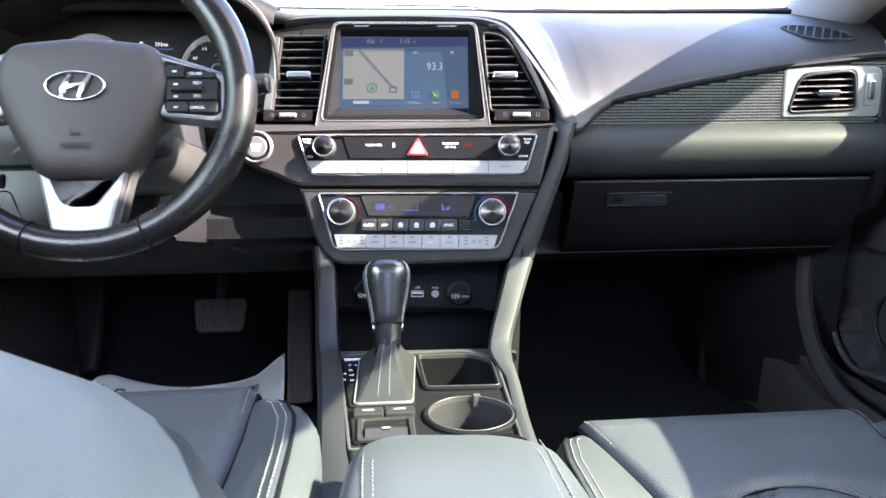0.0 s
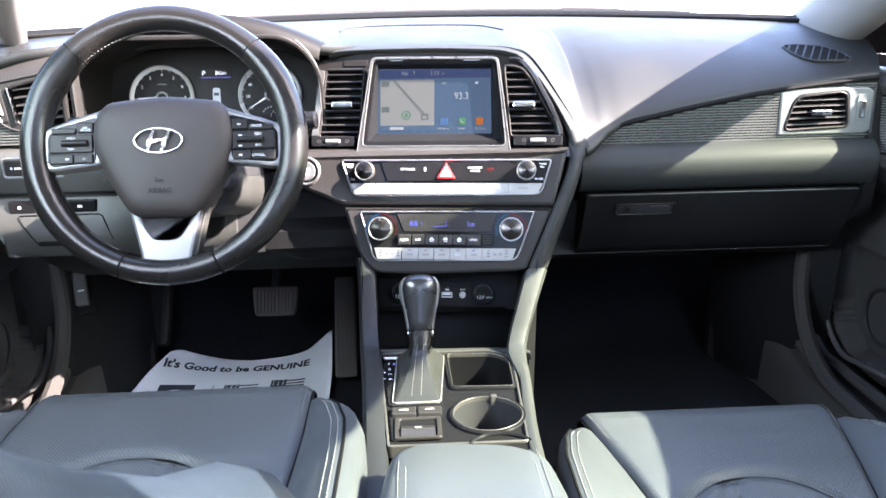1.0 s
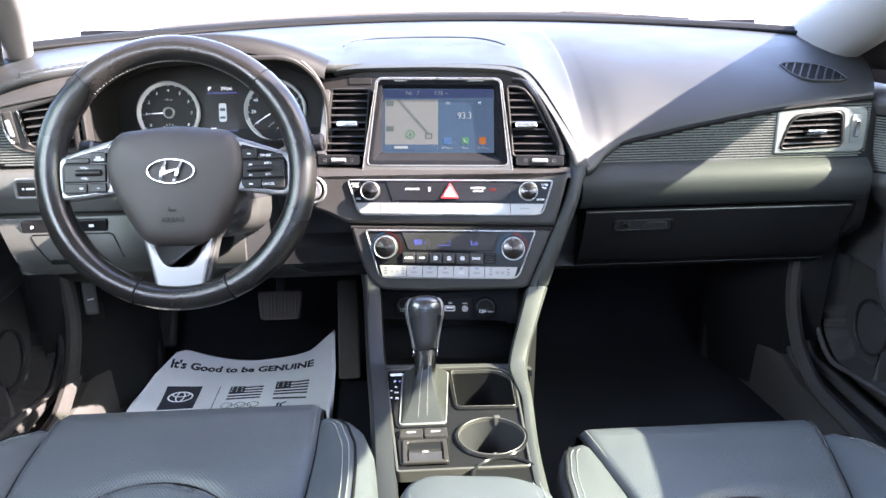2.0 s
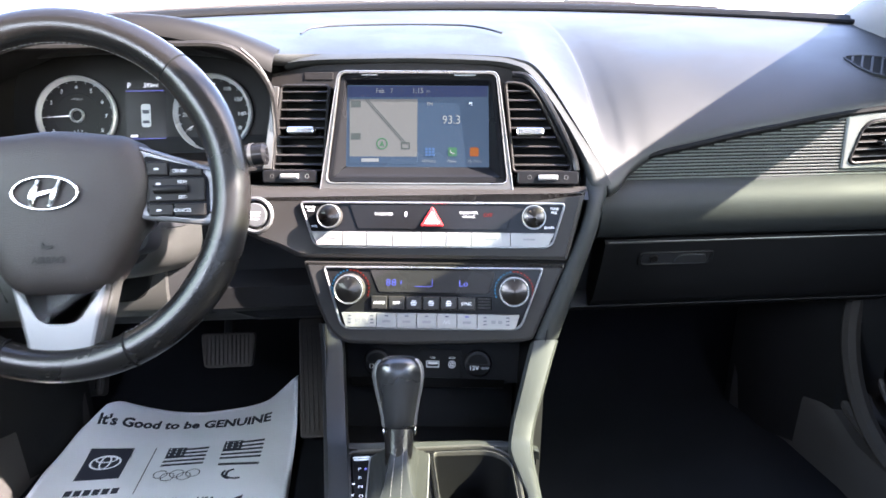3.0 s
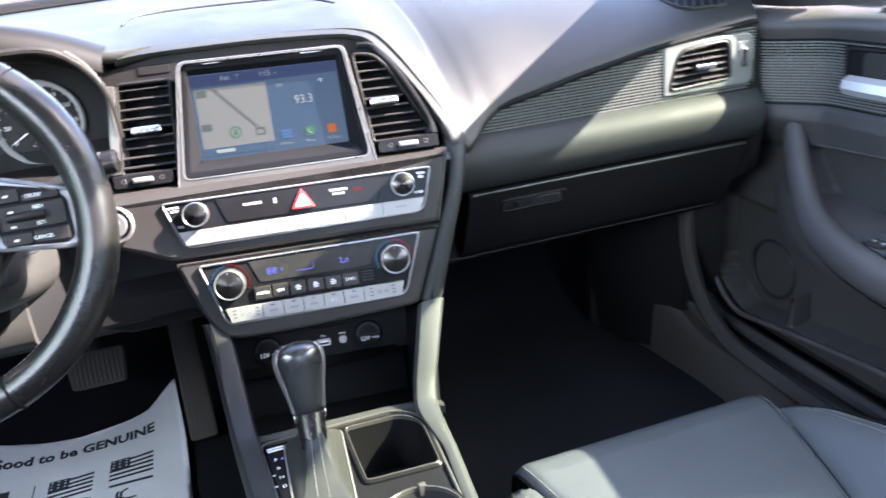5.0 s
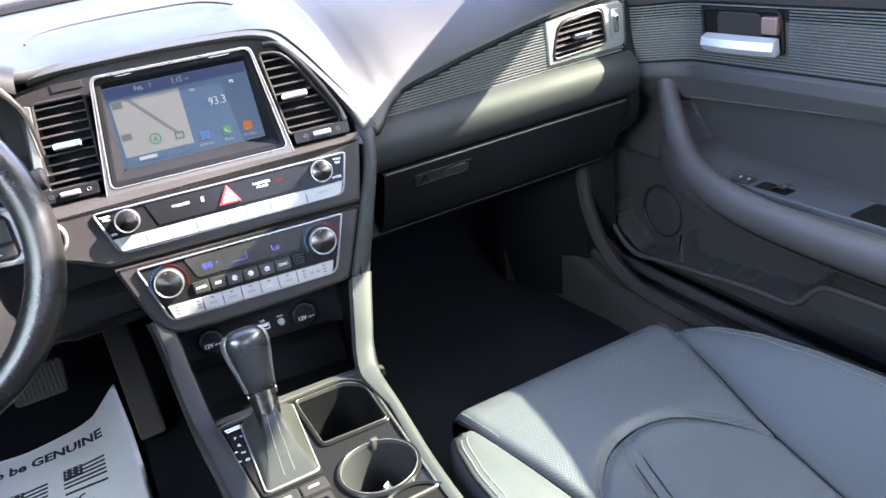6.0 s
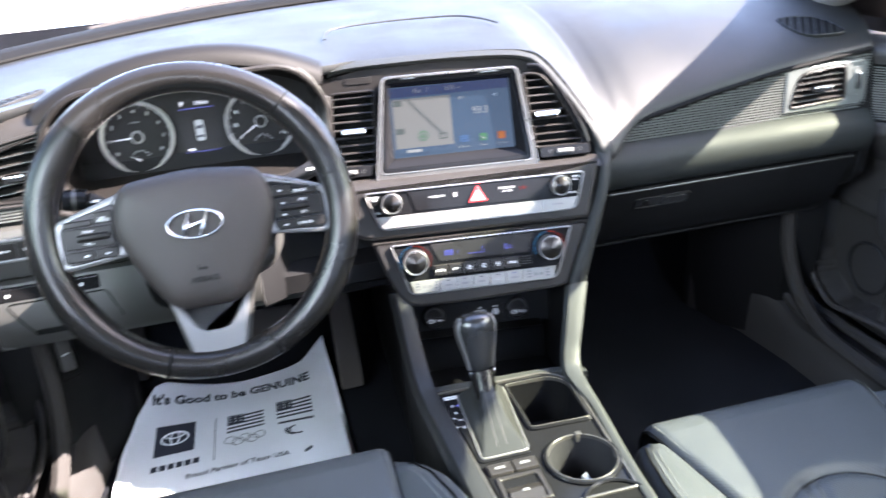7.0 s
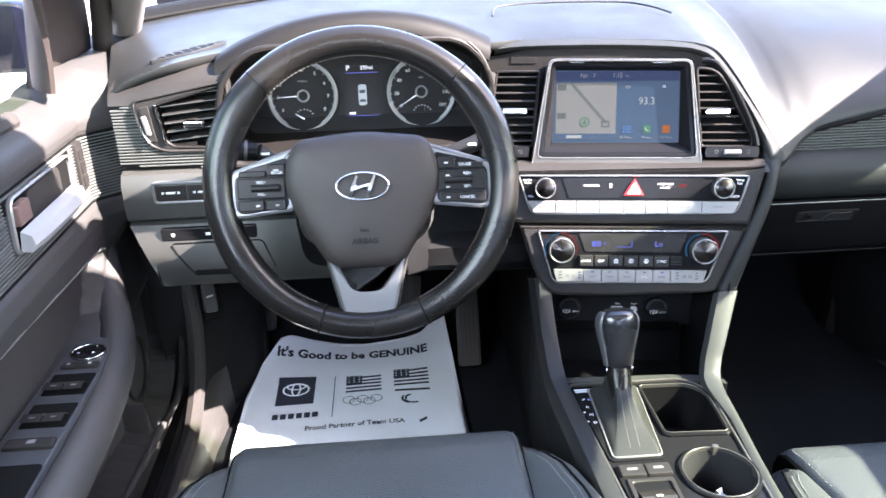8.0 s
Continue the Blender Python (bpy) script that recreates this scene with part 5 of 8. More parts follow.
# ---- steering column and wheel ----
TILT_W = radians(17.65)
MW = Matrix(((1, 0, 0, -0.3633), (0, math.sin(TILT_W), -math.cos(TILT_W), 0.8732), (0, math.cos(TILT_W), math.sin(TILT_W), 0.5665), (0, 0, 0, 1)))
col = thing("steering_column", (-0.365, 1.0, 0.44), "grey steering column shroud with two stalks", "steering column")
bm = bmnew()
rows = []
for y, w, h, zc in ((0.905, 0.074, 0.046, 0.522), (0.915, 0.082, 0.053, 0.518), (0.96, 0.089, 0.059, 0.507), (1.03, 0.095, 0.067, 0.495)):
    rows.append([(-0.365 + w * math.copysign(abs(math.cos(a)) ** 0.7, math.cos(a)), y, zc + h * math.copysign(abs(math.sin(a)) ** 0.6, math.sin(a))) for a in [2 * math.pi * i / 32 for i in range(32)]])
low = [[r[i] for i in list(range(16, 32)) + [0]] for r in rows]
loft(bm, low, False)
bm.faces.new([bm.verts.new(p) for p in low[0]])
part("shroud", bm, M_KNEE, col, "smooth grey-green plastic lower shroud")
bm = bmnew()
high = [[(x, y, z + 0.0008) for x, y, z in r[:17]] for r in rows]
loft(bm, high, False)
bm.faces.new([bm.verts.new(p) for p in high[0]])
part("upper_shroud", bm, M_DARK, col, "dark upper cover of the column")
bm = bmnew()
slab(bm, rpoly([(-0.455, 0.405), (-0.330, 0.405), (-0.322, 0.50), (-0.465, 0.50)], 0.03), 0.0, 0.012, 0.003)
part("column_gap", bm, M_GAP, col, "", MY(1.008))
for s, y, reach in ((-1, 1.003, 0.158), (1, 1.008, 0.177)):
    x0, x1 = -0.365 + s * 0.085, -0.365 + s * reach
    stalk = part("stalk", tube(bmnew(), [(x0, y, 0.550), (x0 + s * 0.03, y - 0.004, 0.560), (x1 - s * 0.022, y - 0.010, 0.577)], [0.010, 0.0115, 0.0135], 14, squash=0.8), M_DARK, col, "black stalk")
    part("end_cap", tube(bmnew(), [(x1 - s * 0.022, y - 0.010, 0.577), (x1 - s * 0.008, y - 0.012, 0.579), (x1 + s * 0.006, y - 0.014, 0.581), (x1 + s * 0.008, y - 0.014, 0.581)], [0.0140, 0.0150, 0.0145, 0.011], 16, squash=0.9), M_BLACK, stalk)
    part("collar", tube(bmnew(), [(x1 - s * 0.010, y - 0.0117, 0.5788), (x1 - s * 0.006, y - 0.0122, 0.5794)], 0.0152, 16, squash=0.9), M_FRAME, stalk)
    part("mark", slab(bmnew(), R4(-0.005, 0.005, -0.0015, 0.0015), 0, 0.0006), M_PRINT, stalk, "", Matrix.Translation((x1 - s * 0.034, y - 0.0225, 0.577)) @ pose(0, 0, 0, 75))

wheel = thing("steering_wheel", (-0.3633, 0.90, 0.40), "black leather steering wheel with silver spokes and airbag", "steering wheel")
RW, RT = 0.1655, 0.0178


def rim_at(a, b, extra=0.0):
    r = RT + extra
    return (RW + r * 0.96 * math.cos(b)) * math.cos(a), (RW + r * 0.96 * math.cos(b)) * math.sin(a), r * 1.05 * math.sin(b)


bm = bmnew()
loops = []
for i in range(96):
    a = 2 * math.pi * i / 96
    grip = 0.0016 * math.exp(-((abs(math.degrees(math.atan2(math.sin(a), abs(math.cos(a))))) - 32) / 13) ** 2) + 0.0016 * math.cos(a) ** 2
    loops.append([rim_at(a, 2 * math.pi * j / 18, grip) for j in range(18)])
loft(bm, loops + [loops[0]], True)
part("rim", bm, M_RIM, wheel, "worn black leather rim", MW, 70)
for deg in (47, 133, 250, 293):
    part("rim_seam", tube(bmnew(), [rim_at(radians(deg), 2 * math.pi * j / 24, 0.0003) for j in range(24)], 0.0013, 5, closed=True), M_GAP, wheel, "", MW)
for b in (math.pi * 0.93,):
    part("stitching", stitches(bmnew(), [rim_at(radians(d), b, 0.0010) for d in range(-66, 247, 2)], 0.0030, 0.0022, 0.0004), M_FINETHREAD, wheel, "grey-white stitching inside the rim", MW)
PADO = rpoly([(-0.092, 0.000), (-0.089, 0.032), (-0.074, 0.055), (0.0, 0.063), (0.074, 0.055), (0.089, 0.032), (0.092, 0.000), (0.072, -0.048), (0.047, -0.088), (0.030, -0.098), (-0.030, -0.098), (-0.047, -0.088), (-0.072, -0.048)][::-1], 0.02, 4)
bm = bmnew()
lift = lambda o, z: [(x, y, z) for x, y in o]
loops = [lift(PADO, -0.035), lift(PADO, 0.002), lift(offset(PADO, 0.0015), 0.008), lift(offset(PADO, 0.004), 0.0135), lift(offset(PADO, 0.009), 0.0185), lift(offset(PADO, 0.015), 0.0220)]
cx, cy = 0.0, -0.012
for f in (0.85, 0.68, 0.48, 0.26, 0.08):
    loops.append([(cx + (x - cx) * f, cy + (y - cy) * f, 0.0220 + 0.0075 * (1 - f * f)) for x, y, _ in loops[5]])
loft(bm, loops, True, True, True)
part("airbag_cover", bm, M_AIRBAG, wheel, "grained dark grey airbag cover", MW, 60)
lettering("AIRBAG", 0.0085, 0.0, -0.063, 0.0283, M_HOOD, wheel, MW, fat=0.0003)
bars([(-0.005, 0.005, -0.0505), (-0.005, -0.0035, -0.0475)], 0.003, 0.0288, M_HOOD, wheel, MW, "symbol")
em = part("emblem", ring(bmnew(), circle(0, 0.000, 0.0310, 48, 0.0165), circle(0, 0.000, 0.0285, 48, 0.0142), 0.022, 0.0325, 0.0009), M_CHROME, wheel, "oval chrome emblem", MW)
bm = bmnew()
for s in (-1, 1):
    tube(bm, smooth_path([(s * 0.0085 - 0.0045, -0.0125, 0.0305), (s * 0.0100 - 0.0010, -0.002, 0.0318), (s * 0.0100 + 0.0045, 0.0120, 0.0305)], 5), [0.0026] * 3 + [0.0034] * 5 + [0.0026] * 3, 6)
tube(bm, smooth_path([(-0.0100, -0.0030, 0.0310), (0.0, 0.0, 0.0318), (0.0115, 0.0025, 0.0310)], 5), 0.0026, 6)
part("emblem_bar", bm, M_CHROME, em, "", MW)
for s in (-1, 1):
    sp = rpoly([(s * 0.078, 0.046), (s * 0.128, 0.030), (s * 0.156, 0.020), (s * 0.158, -0.032), (s * 0.140, -0.033), (s * 0.080, -0.026), (s * 0.074, 0.01)], [0.004, 0.02, 0.002, 0.002, 0.006, 0.004, 0.01])
    spoke = part("spoke", slab(bmnew(), sp, -0.022, 0.0085, 0.004), M_SILVER, wheel, "satin silver spoke", MW)
    pl = rpoly([(s * 0.084, 0.036), (s * 0.134, 0.0232), (s * 0.1460, 0.013), (s * 0.1460, -0.022), (s * 0.140, -0.0275), (s * 0.086, -0.022)], 0.006)
    part("switch_plate", slab(bmnew(), pl, 0.0, 0.0098, 0.001), M_BLACK, spoke, "black switch plate", MW)
    for (x0, x1, y0, y1) in ((0.0875, 0.1080, 0.0155, 0.0290), (0.1095, 0.1405, 0.0145, 0.0218), (0.0885, 0.1428, -0.0100, 0.0135), (0.0885, 0.1120, -0.0235, -0.0115), (0.1135, 0.1428, -0.0242, -0.0115)):
        a, b = sorted((s * x0, s * x1))
        part("switch", slab(bmnew(), rpoly(R4(a, b, y0, y1), 0.0022, 3), 0.006, 0.0125, 0.0014), M_KEY, spoke, "", MW)
    a, b = sorted((s * 0.095, s * 0.126))
    part("toggle", tube(bmnew(), [(a, 0.0020, 0.0135), ((a + b) / 2, 0.0020, 0.0150), (b, 0.0020, 0.0135)], 0.0042, 10), M_KEY, spoke, "", MW)
    words = ((("MODE", 0.117, 0.0190), ("VOL+", 0.0985, 0.0085), ("VOL-", 0.0985, -0.0050)) if s < 0 else (("CRUISE", 0.119, 0.0195), ("RES+", 0.1215, 0.0090), ("SET-", 0.1215, -0.0058), ("CANCEL", 0.1210, -0.0185)))
    for word, x, y in words:
        lettering(word, 0.0044, (s * x if s > 0 else -0.214 + x), y, 0.0128, M_GREYPRINT, spoke, MW, fat=0.0001)
    for x, y in ((0.097, 0.0220), (0.0985, -0.0180), (0.1205, -0.0180 if s < 0 else 0.030), (0.0985, 0.0075 if s > 0 else 0.0220), (0.0985, -0.0060 if s > 0 else -0.018)):
        if y < 0.029:
            bars([(s * x - 0.0022, s * x + 0.0022, y)], 0.0020, 0.0128, M_GREYPRINT, spoke, MW, "symbol")
Y1 = rpoly([(-0.047, -0.080), (-0.0275, -0.166), (0.0275, -0.166), (0.047, -0.080), (0.032, -0.086), (0.0165, -0.121), (-0.0165, -0.121), (-0.032, -0.086)], [0.003, 0.010, 0.010, 0.003, 0.004, 0.010, 0.010, 0.004])
lower = part("spoke", slab(bmnew(), Y1, -0.016, 0.0075, 0.004), M_SILVER, wheel, "satin silver forked lower spoke", MW)
part("spoke_back", slab(bmnew(), offset(Y1, -0.0035), -0.026, -0.006, 0.003), M_KNEE, wheel, "", MW)
part("spoke_inset", slab(bmnew(), rpoly([(-0.0315, -0.084), (-0.0175, -0.1225), (0.0175, -0.1225), (0.0315, -0.084)], 0.005), -0.012, -0.0010, 0.001), M_FASCIA, lower, "dark satin inset between the fork's arms", MW)
for s in (-1, 1):
    front = smooth_path([(s * 0.029, -0.153, -0.004), (s * 0.0395, -0.115, -0.004), (s * 0.050, -0.080, -0.004), (s * 0.066, -0.052, -0.006), (s * 0.084, -0.028, -0.010)], 5)
    bm = bmnew()
    loft(bm, [[tuple(p), tuple(p + Vector((s * 0.0015, -0.001, -0.008))), tuple(p + Vector((s * 0.001, 0.0, -0.024))), tuple(p + Vector((-s * 0.006, 0.004, -0.036))), tuple(p + Vector((-s * 0.020, 0.010, -0.038)))] for p in front], False)
    part("spoke_flank", bm, M_KNEE, wheel, "grey-green side of the lower spoke", MW, 60)
part("hub_back", slab(bmnew(), rpoly([(-0.08, -0.06), (0.08, -0.06), (0.08, 0.045), (-0.08, 0.045)], 0.02), -0.07, -0.02, 0.01), M_DARK, wheel, "", MW)

# ---- centre console ----
con = thing("centre_console", (0, 0.7, 0.0), "grey centre console with gloss black tray and cup holder", "console")


def side_strip(s, pts, wd, material, label):
    """The raised edge strip of the console, from the stack down and back, with the flank below it."""
    path = smooth_path(pts, 6)
    rows = []
    base_wd = wd
    for i, p in enumerate(path):
        wd = base_wd * (1 + (0.18 * max(0.0, min(1.0, (p.z - 0.27) / 0.09)) if s > 0 else 0.0)) * (1.0 if s < 0 else 0.50 + 0.50 * max(0.0, min(1.0, (p.y - 0.80) / 0.07)))
        a, b = path[max(0, i - 1)], path[min(len(path) - 1, i + 1)]
        d = (b - a).normalized()
        side = Vector((s, 0, 0))
        up = (side.cross(d) * s).normalized()
        if up.dot(Vector((0, -0.5, 1))) < 0:
            up = -up
        rows.append([tuple(p - side * wd - up * 0.014), tuple(p - side * wd * 0.9 + up * 0.0), tuple(p - side * wd * 0.4 + up * 0.003), tuple(p + up * 0.0015), tuple(p + side * 0.004 - up * 0.006), tuple(p + side * 0.006 - up * 0.022)])
    bm = bmnew()
    loft(bm, rows, False)
    part("edge_strip", bm, material, con, label, angle=50)
    bm = bmnew()
    loft(bm, [[r[-1] for r in rows], [(r[-1][0] - s * 0.012, r[-1][1] + 0.01, r[-1][2] - 0.03) for r in rows], [(r[-1][0] - s * 0.016, r[-1][1] + 0.02, -0.005) for r in rows]], False)
    part("flank", bm, M_SHADEVINYL, con, "dark grained console flank")


side_strip(1, [(0.1500, 0.948, 0.3570), (0.1400, 0.933, 0.336), (0.1250, 0.910, 0.302), (0.1135, 0.892, 0.276), (0.1070, 0.868, 0.2590), (0.1030, 0.80, 0.2515), (0.0900, 0.66, 0.250), (0.0860, 0.50, 0.250), (0.0860, 0.25, 0.250)], 0.024, M_SUNSTRIP, "grained grey edge strip of the console")
# driver's strip takes the darker dash vinyl in place of the stack's shade
side_strip(-1, [(-0.131, 0.998, 0.368), (-0.128, 0.986, 0.340), (-0.126, 0.952, 0.300), (-0.124, 0.915, 0.268), (-0.121, 0.880, 0.256), (-0.115, 0.80, 0.2515), (-0.108, 0.66, 0.250), (-0.102, 0.50, 0.250), (-0.102, 0.25, 0.250)], 0.024, M_PAD, "grained edge strip beside the driver, darkened for the stack's shade")
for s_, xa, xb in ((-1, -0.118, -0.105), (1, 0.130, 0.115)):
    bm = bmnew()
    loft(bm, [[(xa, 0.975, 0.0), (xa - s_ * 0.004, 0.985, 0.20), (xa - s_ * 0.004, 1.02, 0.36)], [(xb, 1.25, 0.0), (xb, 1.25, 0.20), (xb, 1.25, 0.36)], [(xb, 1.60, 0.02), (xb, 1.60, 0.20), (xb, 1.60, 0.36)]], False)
    part("tunnel_side", bm, M_SHADEVINYL, con, "dark side of the tunnel under the stack")
CT = rpoly([(-0.099, 0.898), (-0.082, 0.640), (0.077, 0.640), (0.090, 0.868), (0.064, 0.898)], [0.010, 0.004, 0.004, 0.030, 0.02])
CUP = circle(0.038, 0.706, 0.0425, 40)
BIN = rpoly([(0.000, 0.782), (0.080, 0.778), (0.084, 0.862), (0.064, 0.884), (-0.002, 0.886)], [0.006, 0.006, 0.02, 0.02, 0.006])
# top plate with real openings: a grid of cells left out where the openings are, edged by the liners
def plate(bm, outline, holes, z, step=0.004):
    from_poly = lambda p, o: sum(((o[i][1] > p[1]) != (o[i - 1][1] > p[1])) and (p[0] < (o[i - 1][0] - o[i][0]) * (p[1] - o[i][1]) / (o[i - 1][1] - o[i][1] + 1e-12) + o[i][0]) for i in range(len(o))) % 2 == 1
    xs = [p[0] for p in outline]
    ys = [p[1] for p in outline]
    grid = {}
    nx, ny = int((max(xs) - min(xs)) / step), int((max(ys) - min(ys)) / step)
    vert = lambda i, j: grid.setdefault((i, j), bm.verts.new((min(xs) + i * step, min(ys) + j * step, z))) if (i, j) not in grid else grid[(i, j)]
    for i in range(nx):
        for j in range(ny):
            c = (min(xs) + (i + 0.5) * step, min(ys) + (j + 0.5) * step)
            if from_poly(c, outline) and not any(from_poly(c, h) for h in holes):
                bm.faces.new((vert(i, j), vert(i + 1, j), vert(i + 1, j + 1), vert(i, j + 1)))
    return bm


part("top_plate", plate(bmnew(), CT, [offset(CUP, -0.003), offset(BIN, -0.003)], 0.2468), M_BLACK, con, "scratched gloss black top plate")
part("plate_edge", ring(bmnew(), offset(CT, -0.0022), offset(CT, 0.0012), 0.235, 0.2505, 0.0008), M_FRAME, con, "thin satin edge")
cup = part("cup_holder", ring(bmnew(), offset(CUP, -0.0055), CUP, 0.240, 0.2510, 0.0018), M_BLACK, con, "round gloss black cup holder rim")
part("well", lathe(bmnew(), [(0.0425, 0.2495), (0.040, 0.225), (0.036, 0.165), (0.030, 0.160), (0.001, 0.160)], 40, 0.038, 0.706, False, False), M_DARK, cup, "grey lined well")
part("rim_line", ring(bmnew(), offset(CUP, -0.0010), offset(CUP, 0.0004), 0.246, 0.2515, 0.0003), M_FRAME, cup, "thin bright rim")
part("tab", slab(bmnew(), rpoly(R4(0.046, 0.054, 0.7455, 0.7515), 0.0015), 0.240, 0.2530, 0.001), M_FRAME, cup)
cup2 = part("cup_holder", ring(bmnew(), offset(circle(0.046, 0.618, 0.038, 40), -0.005), circle(0.046, 0.618, 0.038, 40), 0.236, 0.2515, 0.0018), M_BLACK, con, "second cup holder, half under the armrest")
part("well", slab(bmnew(), circle(0.046, 0.618, 0.0385, 36), 0.20, 0.2475), M_GAP, cup2)
bin_ = part("tray", ring(bmnew(), offset(BIN, -0.005), BIN, 0.240, 0.2508, 0.0016), M_BLACK, con, "open gloss black tray")
part("well", loft(bmnew(), [[(x, y, 0.2495) for x, y in BIN], [(x, y, 0.205) for x, y in offset(BIN, 0.004)], [(x, y, 0.185) for x, y in offset(BIN, 0.012)], [(0.04, 0.83, 0.185) for _ in BIN]], True), M_POCKETSHADE, bin_)
part("rim_line", ring(bmnew(), offset(BIN, -0.0008), offset(BIN, 0.0004), 0.246, 0.2514, 0.0003), M_FRAME, bin_, "thin bright rim")
# switches and parking brake behind the gear lever
sw = part("switch_block", slab(bmnew(), rpoly([(-0.084, 0.728), (-0.079, 0.652), (-0.018, 0.652), (-0.016, 0.728)][::-1], 0.004), 0.235, 0.2500, 0.001), M_BLACK, con, "black switch block")
for a in (-0.0795, -0.0480):
    part("switch", slab(bmnew(), rpoly(R4(a, a + 0.030, 0.706, 0.725), 0.002), 0.245, 0.2540, 0.0015), M_SLAT, sw)
    bars([(a + 0.009, a + 0.021, 0.716)], 0.004, 0.2543, M_DIMPRINT, sw, None, "symbol")
part("brake_recess", ring(bmnew(), rpoly(R4(-0.076, -0.020, 0.652, 0.702), 0.004), rpoly(R4(-0.070, -0.026, 0.656, 0.696), 0.003), 0.24, 0.2525, 0.001), M_SLAT, sw)
part("brake_switch", loft(bmnew(), [[(x, 0.695, 0.236), (x, 0.682, 0.2505), (x, 0.668, 0.2555), (x, 0.655, 0.2505)] for x in (-0.068, -0.048, -0.028)], False), M_SLAT, sw)
bars([(-0.052, -0.044, 0.668)], 0.004, 0.2562, M_DIMPRINT, sw, None, "symbol")
# pocket under the stack, with a rounded sill along its front
sill = smooth_path([(0.118, 0.880, 0.2545), (0.100, 0.893, 0.2525), (0.060, 0.9035, 0.2505), (-0.02, 0.9085, 0.2500), (-0.10, 0.9125, 0.2505), (-0.120, 0.912, 0.2560)], 5)
bm = bmnew()
loft(bm, [[tuple(q + Vector((0, -0.010, -0.010))), tuple(q + Vector((0, -0.008, -0.001))), tuple(q), tuple(q + Vector((0, 0.006, -0.002))), tuple(q + Vector((0, 0.008, -0.028)))] for q in sill], False)
part("pocket_sill", bm, M_SUNSTRIP, con, "grained grey sill of the pocket")
bm = bmnew()
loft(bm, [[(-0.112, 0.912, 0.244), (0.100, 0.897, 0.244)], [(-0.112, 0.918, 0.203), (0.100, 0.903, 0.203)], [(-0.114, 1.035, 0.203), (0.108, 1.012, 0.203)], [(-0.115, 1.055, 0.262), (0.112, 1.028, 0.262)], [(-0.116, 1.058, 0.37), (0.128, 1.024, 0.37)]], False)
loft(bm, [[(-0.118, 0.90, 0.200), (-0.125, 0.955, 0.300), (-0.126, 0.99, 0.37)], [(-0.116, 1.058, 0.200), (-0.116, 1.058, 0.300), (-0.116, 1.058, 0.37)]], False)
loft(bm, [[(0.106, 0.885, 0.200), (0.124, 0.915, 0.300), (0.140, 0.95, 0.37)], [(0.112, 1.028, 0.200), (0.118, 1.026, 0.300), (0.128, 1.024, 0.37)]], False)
part("pocket", bm, M_POCKETSHADE, con, "open storage pocket, shade put into its dark colour")
part("pocket_shelf", loft(bmnew(), [[(-0.10, 1.022, 0.269), (0.095, 0.997, 0.269)], [(-0.10, 1.020, 0.271), (0.095, 0.995, 0.271)], [(-0.10, 1.05, 0.272), (0.10, 1.02, 0.272)]], False), M_POCKETSHADE, con)
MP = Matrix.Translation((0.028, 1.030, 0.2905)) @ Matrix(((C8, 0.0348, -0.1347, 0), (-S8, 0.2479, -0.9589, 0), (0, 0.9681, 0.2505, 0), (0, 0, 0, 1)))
part("socket_panel", slab(bmnew(), rpoly(R4(-0.135, 0.098, -0.024, 0.040), 0.004), -0.012, 0.0, 0.001), M_POCKETSHADE, con, "", MP)
for u in (-0.094, 0.038):
    so = part("power_socket", lathe(bmnew(), [(0.0175, -0.004), (0.0175, 0.004), (0.0160, 0.0065), (0.0008, 0.0070)], 32, u, 0.002), M_POCKETSHADE, con, "round black power socket cap", MP)
    part("grip", ring(bmnew(), [(u + r * math.cos(a), 0.002 + r * math.sin(a)) for r, a in [(0.0168, math.pi * k / 12) for k in range(13)]], [(u + r * math.cos(a), 0.002 + r * math.sin(a)) for r, a in [(0.0130, math.pi * k / 12) for k in range(13)]], 0.004, 0.0085, 0.0006), M_DARK, so, "", MP)
    lettering("12V", 0.0080, u - 0.005, -0.0035, 0.0074, M_PRINT, so, MP, fat=0.00015)
    lettering("180W", 0.0046, u + 0.0085, -0.0035, 0.0074, M_PRINT, so, MP)
part("port_plate", slab(bmnew(), rpoly(R4(-0.040, 0.016, -0.018, 0.020), 0.003), -0.004, 0.0014, 0.0006), M_POCKETSHADE, con, "", MP)
part("usb_port", ring(bmnew(), rpoly(R4(-0.030, -0.0125, -0.0045, 0.0045), 0.0015), rpoly(R4(-0.0285, -0.0140, -0.0030, 0.0030), 0.001), 0.0, 0.0042, 0.0004), M_GREYPRINT, con, "small usb port", MP)
part("usb_tongue", slab(bmnew(), R4(-0.0275, -0.0150, 0.0000, 0.0022), 0.0, 0.0036), M_PRINT, con, "", MP)
part("aux_port", ring(bmnew(), circle(0.004, 0, 0.0050, 20), circle(0.004, 0, 0.0034, 20), 0.0, 0.0042, 0.0004), M_GREYPRINT, con, "round aux port", MP)
part("aux_hole", ring(bmnew(), circle(0.004, 0, 0.0024, 16), circle(0.004, 0, 0.0014, 16), 0.0, 0.0036, 0.0002), M_PRINT, con, "", MP)
lettering("USB", 0.0042, -0.021, 0.0085, 0.0028, M_PRINT, con, MP)
lettering("AUX", 0.0042, 0.004, 0.0085, 0.0028, M_PRINT, con, MP)

